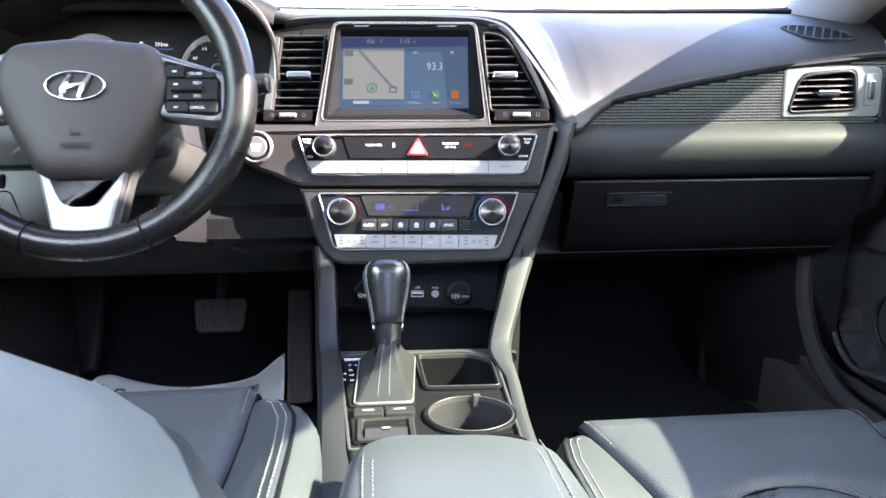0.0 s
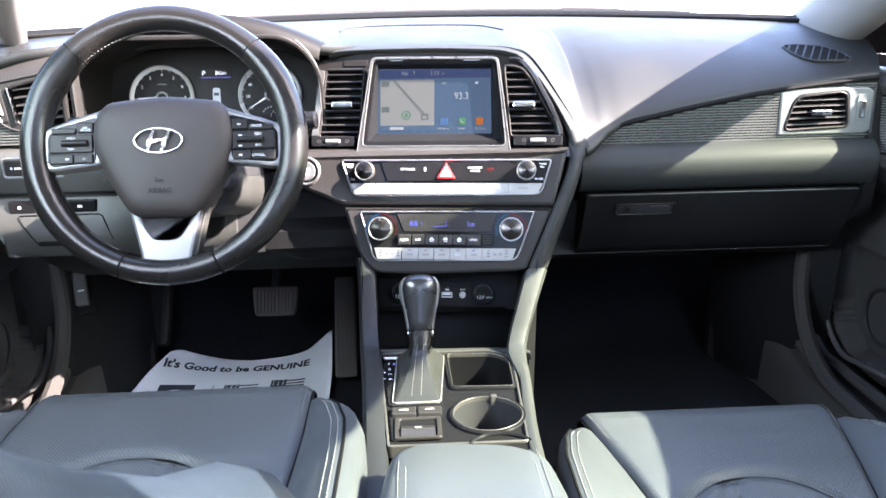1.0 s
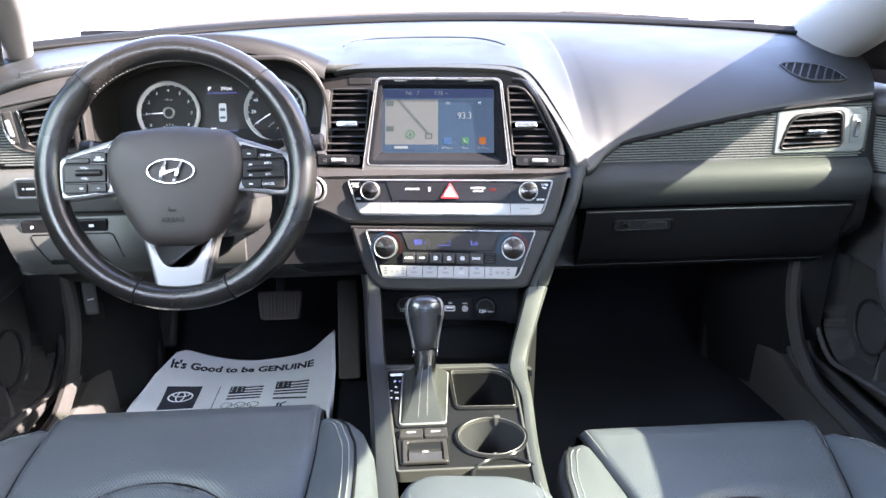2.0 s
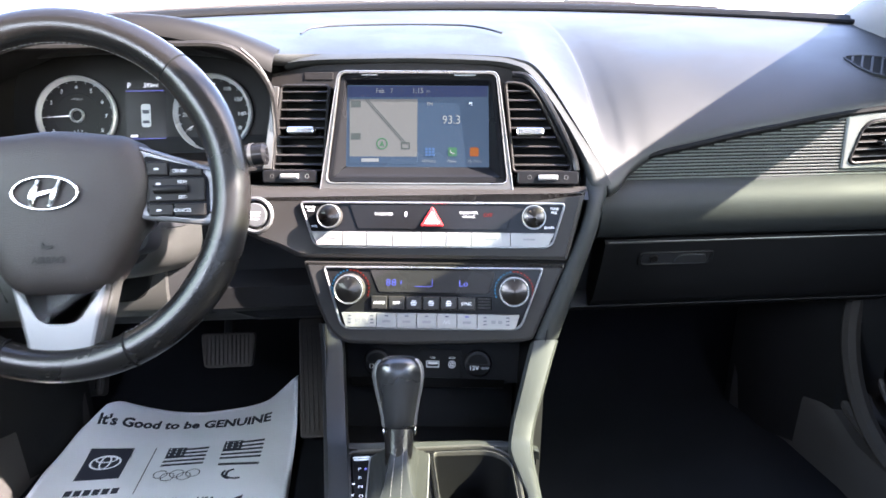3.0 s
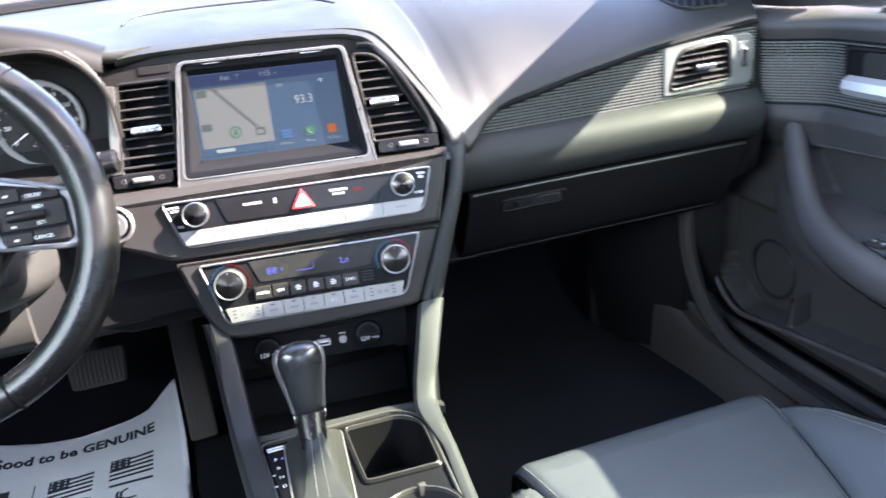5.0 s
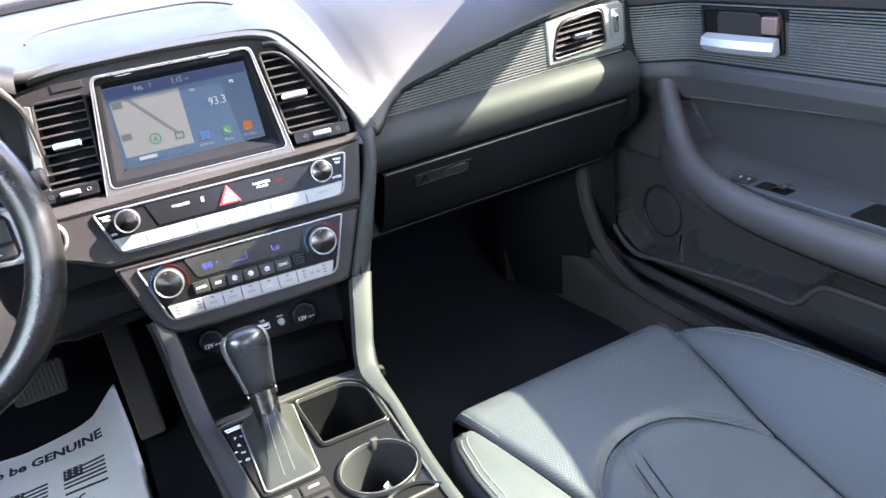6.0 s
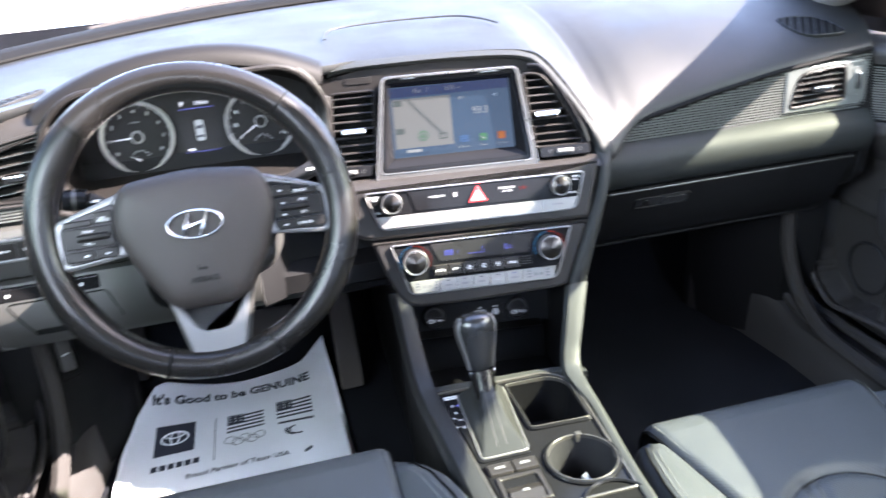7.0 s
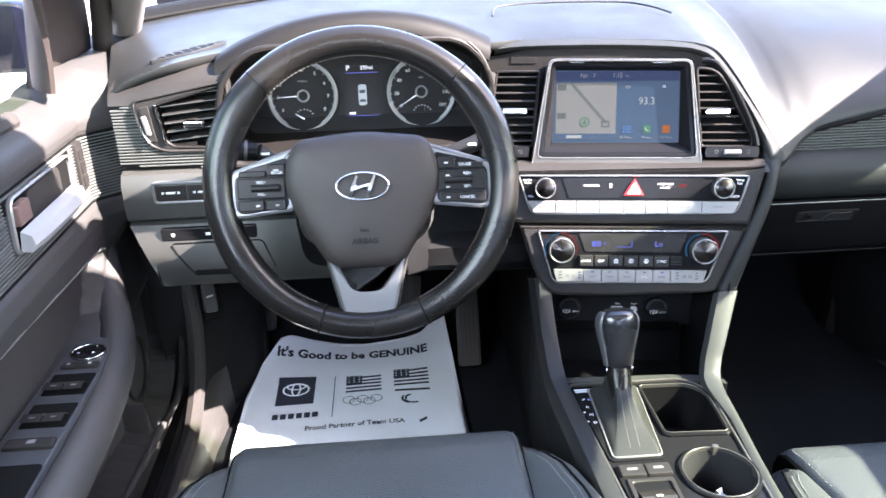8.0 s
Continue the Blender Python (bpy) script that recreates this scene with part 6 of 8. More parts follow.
# gear lever
gear = thing("gear_lever", (-0.05, 0.815, 0.247), "black leather gear lever with stitched gaiter", "gear lever")
part("quadrant", slab(bmnew(), rpoly([(-0.0965, 0.893), (-0.0840, 0.737), (-0.0150, 0.737), (-0.0060, 0.893)], 0.008), 0.243, 0.2492, 0.0008), M_BLACK, gear, "gloss black gear quadrant")
GO = rpoly([(-0.0790, 0.742), (-0.0185, 0.742), (-0.0070, 0.884), (-0.0735, 0.884)], 0.006)
part("gaiter_frame", ring(bmnew(), offset(GO, -0.0013), offset(GO, 0.0004), 0.245, 0.2515, 0.0004), M_SILVERKEY, gear, "thin bright frame")
bm = bmnew()
neck = Vector((-0.040, 0.8640, 0.2900))
loops = []
n = len(GO)
for t, bulge in ((0, 1.0), (0.06, 0.98), (0.14, 0.91), (0.24, 0.80), (0.34, 0.70), (0.46, 0.61), (0.60, 0.54), (0.74, 0.48), (0.88, 0.42), (1.0, 0.34)):
    loop = []
    for i, (x, y) in enumerate(GO):
        c = Vector((-0.047, 0.811, 0.249)).lerp(neck, t)
        d = Vector((x + 0.047, y - 0.811, 0))
        k = d.normalized() * 0.0195
        rad = d.lerp(k, min(1, (1 - bulge) / 0.60))
        a = math.atan2(d.y, d.x)
        fold = 1 + 0.04 * math.sin(i * 2.4 + t * 9) * math.sin(t * math.pi) - (0.24 * math.exp(-((a + 2.15) / 0.34) ** 2) + 0.14 * math.exp(-((a + 0.95) / 0.3) ** 2)) * math.sin(t * math.pi)
        loop.append(tuple(c + rad * fold))
    loops.append(loop)
loft(bm, loops, True)
gaiter_ob = part("gaiter", bm, M_GAITER, gear, "soft black leather gaiter", angle=70)
sleeve_ob = part("sleeve", tube(bmnew(), smooth_path([(-0.0455, 0.8235, 0.2600), (-0.0435, 0.8370, 0.2680), (-0.0412, 0.8510, 0.2790), (-0.0400, 0.8655, 0.2925)], 4), [0.0060, 0.0082, 0.0102, 0.0118, 0.0130, 0.0139, 0.0146, 0.0151, 0.0155, 0.0158, 0.0160, 0.0161, 0.0162], 20), M_RIM, gear, "narrow black leather sleeve", angle=70)
n_ = len(gaiter_ob.data.vertices)
gt = BVHTree.FromPolygons([tuple(v.co) for ob in (gaiter_ob, sleeve_ob) for v in ob.data.vertices], [tuple(q.vertices) for q in gaiter_ob.data.polygons] + [tuple(k + n_ for k in q.vertices) for q in sleeve_ob.data.polygons])


def gaiter_front(dx):
    """A line down the gaiter's front face."""
    out = []
    for i in range(13):
        k = i / 12
        at, nrm, _, _ = gt.ray_cast(Vector((-0.040 - 0.0085 * k + dx * (1 + 0.5 * k), 0.60, 0.2880 - 0.0350 * k)), Vector((0, 1, 0)))
        if at is not None:
            out.append(at - Vector((0, 0.0004, 0)))
    return out


for dx in (-0.004, 0.004):
    part("stitching", stitches(bmnew(), smooth_path(gaiter_front(dx), 8), 0.0036, 0.0016, 0.0004), M_FINETHREAD, gear, "white double stitching")
part("neck", tube(bmnew(), [(-0.0400, 0.8655, 0.2915), (-0.0398, 0.8680, 0.2985)], 0.0158, 20), M_BLACK, gear, "glossy black neck")
KB, KT = Vector((-0.0398, 0.8680, 0.2970)), Vector((-0.0390, 0.8990, 0.3690))
KAX = (KT - KB).normalized()
KF = Vector((1, 0, 0)).cross(KAX).normalized()
KTAB = ((0, 0.0168, 0.0160), (0.02, 0.0180, 0.0172), (0.15, 0.0192, 0.0188), (0.35, 0.0222, 0.0215), (0.55, 0.0258, 0.0240), (0.72, 0.0278, 0.0256), (0.82, 0.0270, 0.0252), (0.89, 0.0247, 0.0234), (0.945, 0.0208, 0.0202), (0.982, 0.0148, 0.0148), (1.0, 0.006, 0.006))


def knob_at(t, w, d, a, out=0.0):
    c = KB.lerp(KT, t) + KF * (0.004 * max(0.0, (t - 0.6) / 0.4))
    return tuple(c + Vector((1, 0, 0)) * (w + out) * math.copysign(abs(math.cos(a)) ** 0.88, math.cos(a)) + KF * (d + out) * math.copysign(abs(math.sin(a)) ** 0.88, math.sin(a)))


part("knob", loft(bmnew(), [[knob_at(t, w, d, 2 * math.pi * j / 32) for j in range(32)] for t, w, d in KTAB], True, True, True), M_KNOB, gear, "smooth black leather knob", angle=60)
for a0, a1 in ((148, 212), (30, -30)):
    bm = bmnew()
    loft(bm, [[knob_at(t, w, d, radians(a0 + (a1 - a0) * j / 10), 0.0012 - 0.0022 * (j in (0, 10))) for j in range(11)] for t, w, d in KTAB[1:9]], False)
    part("knob_inlay", bm, M_SILVER, gear, "satin silver side inlay", angle=60)
for sx in (-1, 1):
    part("neck_clip", tube(bmnew(), [(-0.0399 + sx * 0.0168, 0.861, 0.2900), (-0.0398 + sx * 0.0170, 0.863, 0.2990)], 0.0016, 8), M_CHROME, gear, "small chrome clip")
for i, ch in enumerate("PRND"):
    lettering(ch, 0.0072, -0.0855 + i * 0.0011, 0.862 - i * 0.0165, 0.2496, M_PRINT, gear)
bars([(-0.0800, -0.0770, 0.8620)], 0.003, 0.2496, M_SEG, gear, None, "indicator")
bars([(-0.0925, -0.0895, 0.835), (-0.0925, -0.0895, 0.815)], 0.002, 0.2496, M_PRINT, gear, None, "symbol")
bars([(-0.0935, -0.0745, 0.8850), (-0.0925, -0.0755, 0.8805)], 0.0026, 0.2496, M_PRINT, gear)

# armrest lid behind the cup holders
arm = thing("armrest_box", (0, 0.35, 0.25), "padded leather armrest lid on the console", "armrest")
bm = bmnew()
AO = rpoly([(-0.092, 0.10), (-0.090, 0.470), (-0.080, 0.545), (-0.050, 0.566), (0.045, 0.556), (0.082, 0.530), (0.090, 0.460), (0.090, 0.10)][::-1], 0.03, 5)
loft(bm, [lift(AO, 0.246), lift(AO, 0.275), lift(offset(AO, 0.002), 0.289), lift(offset(AO, 0.007), 0.2985), lift(offset(AO, 0.015), 0.303), [(x * 0.6, 0.33 + (y - 0.33) * 0.6, 0.307) for x, y in AO], [(x * 0.2, 0.33 + (y - 0.33) * 0.2, 0.309) for x, y in AO]], True, True, True)
part("lid", bm, M_LEATHER, arm, "smooth dark leather lid", angle=60)
for x in (-0.069, -0.062, 0.062, 0.069):
    part("stitching", stitches(bmnew(), [(x, 0.12, 0.3062), (x, 0.40, 0.3052), (x, 0.50, 0.3045), (x * 0.98, 0.538, 0.301)], 0.0042, 0.0020, 0.0005), M_THREAD, arm, "white stitching")
part("box", box(bmnew(), -0.086, 0.084, 0.10, 0.535, 0.12, 0.247, 0.004), M_VINYL, arm)
# crumpled clear wrapper in the cup holder
random.seed(5)
bm = bmnew()
rows = []
for i in range(9):
    rows.append([(0.018 + 0.0052 * j + random.uniform(-0.002, 0.002), 0.684 + 0.0052 * i + random.uniform(-0.002, 0.002), 0.172 + 0.050 * math.exp(-((i - 3) ** 2 + (j - 4) ** 2) / 10) + random.uniform(0, 0.014)) for j in range(9)])
loft(bm, rows, False)
bmesh.ops.solidify(bm, geom=bm.faces[:], thickness=0.0006)
solid("wrapper", bm, mat("wrapper_film", (0.16, 0.17, 0.18), 0.18, metal=0.4), "crumpled shiny wrapper lying in the cup holder", "wrapper", angle=15)

# ---- seats ----
def car_seat(xc, z0, name, label, reach=0.0, widen=0.0, swell=0.004):
    seat = thing(name, (xc, 0.45, 0.0), label, "car seat", "front seats")
    half = lambda y: interp(y, [(0.30, 0.130), (0.46, 0.145), (0.58, 0.166), (0.68, 0.173), (0.75, 0.173), (0.79, 0.172)] if widen else [(0.30, 0.105), (0.46, 0.108), (0.58, 0.125), (0.68, 0.149), (0.75, 0.166), (0.79, 0.172)])
    # cushion middle, drawn in along its seams
    prof = [(0.745, 0.045), (0.790, 0.075), (0.812, 0.110), (0.8195, 0.140), (0.8200, 0.165), (0.813, 0.183), (0.797, 0.1945), (0.772, 0.199), (0.72, 0.197), (0.66, 0.1925), (0.60, 0.185), (0.54, 0.176), (0.45, 0.166), (0.36, 0.160), (0.28, 0.163)]
    fine = [(p.x, p.y) for p in smooth_path([(y, z, 0) for y, z in prof[:8]], 5)]
    fine += [(0.768 - 0.004 * i, interp(0.768 - 0.004 * i, prof[:6:-1])) for i in range(122)]
    side = 1 if xc < 0 else -1      # towards the console
    arc_y = lambda x: (lambda k: 0.645 - 0.050 * k * k - 0.03 * k ** 4)((x - xc + 0.004) / 0.112)
    pleat_x = lambda y, k: xc + side * (0.036 - 0.014 * k + 0.20 * (0.64 - y))

    def sink(x, y):
        out = 0.0
        if abs(x - xc) < 0.125:
            out += 0.0065 * math.exp(-((y - arc_y(x)) / 0.008) ** 2)
            if y < arc_y(x):
                out += 0.004 * math.exp(-((x - pleat_x(y, 0)) / 0.006) ** 2) + 0.004 * math.exp(-((x - pleat_x(y, 1)) / 0.006) ** 2)
        return out

    rows = []
    for i, (y, z) in enumerate(fine):
        row = []
        for j in range(81):
            s = -1 + j / 40
            x = xc + s * half(y)
            edge = max(0, abs(s) - 0.90) / 0.10
            row.append((x, y, z0 + z - 0.200 - 0.012 * edge ** 2 - 0.006 * (1 - s * s) * max(0.0, min(1.0, (0.64 - y) / 0.04)) - (sink(x, y) if i > 34 else 0)))
        rows.append(row)
    part("cushion", loft(bmnew(), rows, False), M_PERF, seat, "perforated black leather cushion", angle=70)
    def on(x, y):
        ys = [p[0] for p in prof[5:]][::-1]
        zs = [p[1] for p in prof[5:]][::-1]
        s = (x - xc) / half(y)
        return z0 - 0.200 + float(np.interp(y, ys, zs)) - 0.006 * (1 - s * s) * max(0.0, min(1.0, (0.64 - y) / 0.04)) - sink(x, y)
    arc = [(xc - 0.004 + s * 0.112, 0.645 - 0.050 * s * s - 0.03 * s ** 4, 0) for s in [-1 + i / 10 for i in range(21)]]
    part("seam", tube(bmnew(), [(x, y, on(x, y) - 0.0004) for x, y, _ in arc], 0.0013, 8), M_GAP, seat, "deep curved seam")
    for k in (0, 1):
        part("seam", tube(bmnew(), [(pleat_x(y, k), y, on(pleat_x(y, k), y) - 0.0002) for y in (0.634, 0.60, 0.56, 0.5, 0.4, 0.3)], 0.0011, 8), M_GAP, seat)
    # front roll's end seams
    for s in (-1, 1):
        part("seam", tube(bmnew(), [(xc + s * (half(y) - 0.002), y, z0 + z - 0.200 - 0.010) for y, z in prof[2:15]], 0.0022, 6), M_GAP, seat)
        part("stitching", stitches(bmnew(), smooth_path([(xc + s * (half(y) - 0.008), y, z0 + z - 0.1985 - 0.002) for y, z in prof[6:9]], 4), 0.0036, 0.0028, 0.0006), M_THREAD, seat)
        # side bolster: a flank that rises from the seam to a stitched crest
        outer = lambda y: interp(y, [(0.24, 0.238), (0.46, 0.236), (0.58, 0.232), (0.66, 0.226), (0.72, 0.214), (0.76, 0.200), (0.785, 0.186)])
        crest = lambda y: interp(y, [(0.24, 0.040), (0.46, 0.036), (0.58, 0.028), (0.66, 0.018), (0.72, 0.006), (0.76, -0.008), (0.785, -0.030)])

        def flank(y):
            xi, xo, zc = half(y) - 0.003, outer(y), crest(y)
            zs = on(xc + s * (xi - 0.004), y) - z0 - 0.009
            zs = min(zs, zc - 0.004)
            sect = [(xi - 0.012, zs - 0.035), (xi, zs - 0.004)]
            for k in (0.06, 0.2, 0.4, 0.6, 0.78, 0.92):
                sect.append((xi + (xo - 0.012 - xi) * k, zs + (zc - zs) * (1.25 * k - 0.25 * k * k) + 0.004 * math.sin(k * math.pi)))
            return sect + [(xo - 0.012, zc), (xo - 0.006, zc - 0.001), (xo - 0.001 + 0.4 * swell, zc - 0.006), (xo + 0.75 * swell, zc - 0.015), (xo + 0.001 + swell, zc - 0.034), (xo + swell, zc - 0.07), (xo - 0.006 + swell, zc - 0.13)]

        spots = [0.24, 0.32, 0.40, 0.46, 0.52, 0.58, 0.62, 0.66, 0.69, 0.72, 0.74, 0.76, 0.775]
        rows = [[(xc + s * x, y, z0 + z) for x, z in flank(y)] for y in spots]
        last = rows[-1]
        rows.append([(x, 0.784 + 0.4 * swell, z - 0.006) for x, y, z in last])
        rows.append([(x, 0.789 + 0.7 * swell, z - 0.020) for x, y, z in last])
        rows.append([(x, 0.790 + 0.7 * swell, z0 - 0.14) for x, y, z in last])
        part("side_bolster", loft(bmnew(), rows, False), M_LEATHER, seat, "padded black leather side bolster", angle=70)
        for dx in (0.0125, 0.0200):
            line = []
            for y in spots[::-1]:
                sect = flank(y)
                x = outer(y) - dx
                line.append((xc + s * x, y, z0 + float(np.interp(x, [q[0] for q in sect[1:11]], [q[1] for q in sect[1:11]])) + 0.0006))
            front = []
            for k in (0.15, 0.5, 0.8):
                sect = flank(0.772 - (dx - 0.0125))
                x = sect[2][0] + (outer(0.772) - dx - sect[2][0]) * k
                front.append((xc + s * x, 0.772 - (dx - 0.0125), z0 + float(np.interp(x, [q[0] for q in sect[1:11]], [q[1] for q in sect[1:11]])) + 0.0006))
            part("stitching", stitches(bmnew(), smooth_path(front + line[2:], 5), 0.0042, 0.0022, 0.0007), M_THREAD, seat, "white double stitching")
        part("piping", tube(bmnew(), smooth_path([(xc + s * (outer(y) - 0.0055), y, z0 + crest(y) - 0.0006) for y in spots], 4), 0.0017, 6), M_GAP, seat)
    # plinth
    part("plinth", loft(bmnew(), [[(xc - 0.20, y0, z0 - 0.07), (xc + 0.20, y0, z0 - 0.07), (xc + 0.19, y1, 0.0), (xc - 0.19, y1, 0.0)] for y0, y1 in ((0.75, 0.70), (0.25, 0.25))], True, True, True), M_DARK, seat)
    # backrest, leaning back
    A, B = Vector((xc, 0.305, z0 - 0.03)), Vector((xc, -0.21, z0 + 0.49))
    up = (B - A).normalized()
    out = Vector((1, 0, 0)).cross(up).normalized()
    if out.y < 0:
        out = -out
    rows = []
    for i in range(13):
        t = i / 12
        w = 0.172 - 0.02 * t ** 2
        c = A.lerp(B, t) + out * 0.02 * math.sin(t * math.pi)
        rows.append([tuple(c + Vector((s * w, 0, 0)) + out * (0.012 * s * s)) for s in [-1 + j / 8 for j in range(17)]])
    part("backrest", loft(bmnew(), rows, False), M_PERF, seat, "perforated black leather backrest", angle=70)
    rows = []
    for t, w, d in ((-0.06, 0.21, 0.05), (0.0, 0.225, 0.07), (0.3, 0.232, 0.075), (0.6, 0.228, 0.07), (0.9, 0.20, 0.06), (1.02, 0.17, 0.045), (1.05, 0.14, 0.02)):
        c = A.lerp(B, t) - out * (d + 0.004)
        rows.append([tuple(c + Vector((w * math.copysign(abs(math.cos(a)) ** 0.6, math.cos(a)), 0, 0)) + out * d * math.copysign(abs(math.sin(a)) ** 0.6, math.sin(a))) for a in [2 * math.pi * j / 28 for j in range(28)]])
    part("back_shell", loft(bmnew(), rows, True, True, True), M_LEATHER, seat, angle=70)
    for s in (-1, 1):
        rows = []
        for t, w, h in ((-0.10, 0.016, 0.100), (-0.06, 0.028, 0.142), (0.0, 0.036, 0.152), (0.12, 0.040, 0.142), (0.27, 0.041, 0.127), (0.4, 0.040, 0.104), (0.54, 0.038, 0.091), (0.66, 0.036, 0.082), (0.8, 0.030, 0.058), (0.92, 0.022, 0.030), (0.98, 0.010, 0.012)):
            h += 1.2 * swell * max(0.0, 1 - max(0.0, t - 0.12) / 0.4) * (0.40 + 0.60 * max(0.0, min(1.0, (t + 0.02) / 0.16))) - 0.005
            c = A.lerp(B, t) + Vector((s * (0.200 - 0.012 * t), 0, 0)) + out * 0.004
            rows.append([tuple(c + Vector((s * w * math.cos(a), 0, 0)) + out * h * math.copysign(abs(math.sin(a)) ** 0.8, math.sin(a))) for a in [2 * math.pi * j / 24 for j in range(24)]])
        part("back_bolster", loft(bmnew(), rows, True, True, True), M_LEATHER, seat, "padded leather back bolster", angle=70)
        line = []
        for t, w, h in ((0.0, 0.036, 0.152), (0.12, 0.040, 0.142), (0.27, 0.041, 0.127), (0.4, 0.040, 0.104), (0.54, 0.038, 0.091), (0.66, 0.036, 0.082), (0.8, 0.030, 0.058)):
            c = A.lerp(B, t) + Vector((s * (0.200 - 0.012 * t), 0, 0)) + out * 0.004
            line.append(c + Vector((s * w * math.cos(0.35), 0, 0)) + out * (h * math.sin(0.35) ** 0.8 + 0.0004))
        part("piping", tube(bmnew(), smooth_path(line, 6), 0.0026, 6), M_GAP, seat)
        part("stitching", stitches(bmnew(), smooth_path([p + Vector((-s * 0.0015, 0, 0)) + out * 0.0085 for p in line], 6), 0.0042, 0.0026, 0.0007), M_THREAD, seat)
    # headrest on two rods
    H = B + up * 0.115 - out * 0.045
    rows = []
    for t, w, d in ((-0.075, 0.09, 0.028), (-0.06, 0.115, 0.042), (0.0, 0.128, 0.050), (0.05, 0.118, 0.044), (0.075, 0.09, 0.026)):
        c = H + up * t
        rows.append([tuple(c + Vector((w * math.copysign(abs(math.cos(a)) ** 0.6, math.cos(a)), 0, 0)) + out * d * math.copysign(abs(math.sin(a)) ** 0.7, math.sin(a))) for a in [2 * math.pi * j / 24 for j in range(24)]])
    part("headrest", loft(bmnew(), rows, True, True, True), M_LEATHER, seat, "black leather headrest", angle=70)
    for s in (-1, 1):
        part("headrest_rod", tube(bmnew(), [B - out * 0.045 + Vector((s * 0.06, 0, 0)) - up * 0.02, H + Vector((s * 0.06, 0, 0))], 0.006, 10), M_CHROME, seat)
    # the cushion stands further forward where the seat's base is set long
    for ob in seat.children:
        for v in ob.data.vertices if reach else ():
            k = max(0.0, min(1.0, (v.co.y - 0.32) / 0.30))
            v.co.y += reach * k
            v.co.x += (v.co.x - xc) * widen * k
    return seat


car_seat(-0.364, 0.255, "driver_seat", "black perforated leather driver's seat with white stitching", 0.008, 0.046, 0.018)
car_seat(0.347, 0.200, "passenger_seat", "black perforated leather passenger seat with white stitching")

# rear bench, behind the camera
bench = thing("rear_bench", (0, -0.85, 0.0), "black leather rear bench seat", "rear seat")
part("bench_cushion", box(bmnew(), -0.66, 0.66, -1.0, -0.50, 0.02, 0.26, 0.04), M_LEATHER, bench)
part("bench_back", slab(bmnew(), rpoly(R4(-0.66, 0.66, 0, 0.52), 0.05), 0.0, 0.13, 0.03), M_LEATHER, bench, "", pose(0, -1.0, 0.22, 108))

# ---- paper floor mat ----
def mat_z(x, y):
    t = max(0.0, (y - 1.25) / 0.21)
    left, right = math.exp(-((x + 0.60) / 0.085) ** 2), math.exp(-((x + 0.225) / 0.06) ** 2)
    return 0.014 + t * t * (0.050 * left + 0.034 * right + 0.006) + 0.0035 * math.sin(14 * x + 3 * y) * math.sin(9 * y + 1)


def mat_xy(s, t):
    x0 = interp(t, [(0, -0.615), (0.45, -0.628), (0.72, -0.626), (0.88, -0.606), (1, -0.574)])
    x1 = interp(t, [(0, -0.205), (0.4, -0.214), (0.8, -0.222), (1, -0.231)])
    top = interp(s, [(0, 1.415), (0.06, 1.428), (0.25, 1.432), (0.5, 1.425), (0.68, 1.432), (0.85, 1.436), (1, 1.472)])
    return x0 + (x1 - x0) * s, 0.86 + (top - 0.86) * t


pm = thing("paper_floor_mat", (-0.42, 1.15, 0.003), "white printed paper mat on the driver's carpet", "paper mat")
bm = bmnew()
loft(bm, [[(*mat_xy(i / 40, j / 44), mat_z(*mat_xy(i / 40, j / 44))) for i in range(41)] for j in range(45)], False)
bmesh.ops.solidify(bm, geom=bm.faces[:], thickness=0.0006)
part("sheet", bm, M_PAPER, pm, "wavy white paper", angle=80)
lettering("It's Good to be GENUINE", 0.0335, -0.4255, 1.3800, 0.0012, M_INK, pm, bend=mat_z, fat=0.0013, squeeze=0.85)
lettering("Proud Partner of Team USA", 0.0175, -0.4165, 1.1500, 0.0012, M_INK, pm, bend=mat_z, fat=0.0003, squeeze=0.89)


def printed(x0, x1, y0, y1, material=M_INK, n=8, lift_=0.0010, name="print", skew=0.0):
    bm = bmnew()
    loft(bm, [[(x0 + (x1 - x0) * i / n, y0 + (y1 - y0) * j / n + skew * i / n, mat_z(x0 + (x1 - x0) * i / n, y0 + (y1 - y0) * j / n) + lift_) for i in range(n + 1)] for j in range(n + 1)], False)
    return part(name, bm, material, pm)


def printed_ring(cx, cy, rx, ry, w, material=M_INK, lift_=0.0012, name="print", a0=0.0, a1=360.0):
    bm = bmnew()
    k = 36
    arcs = [radians(a0 + (a1 - a0) * i / k) for i in range(k + 1)]
    P = lambda rx_, ry_, a: (cx + rx_ * math.cos(a), cy + ry_ * math.sin(a), mat_z(cx + rx_ * math.cos(a), cy + ry_ * math.sin(a)) + lift_)
    loft(bm, [[P(rx, ry, a) for a in arcs], [P(rx - w, ry - w, a) for a in arcs]], False)
    return part(name, bm, material, pm)


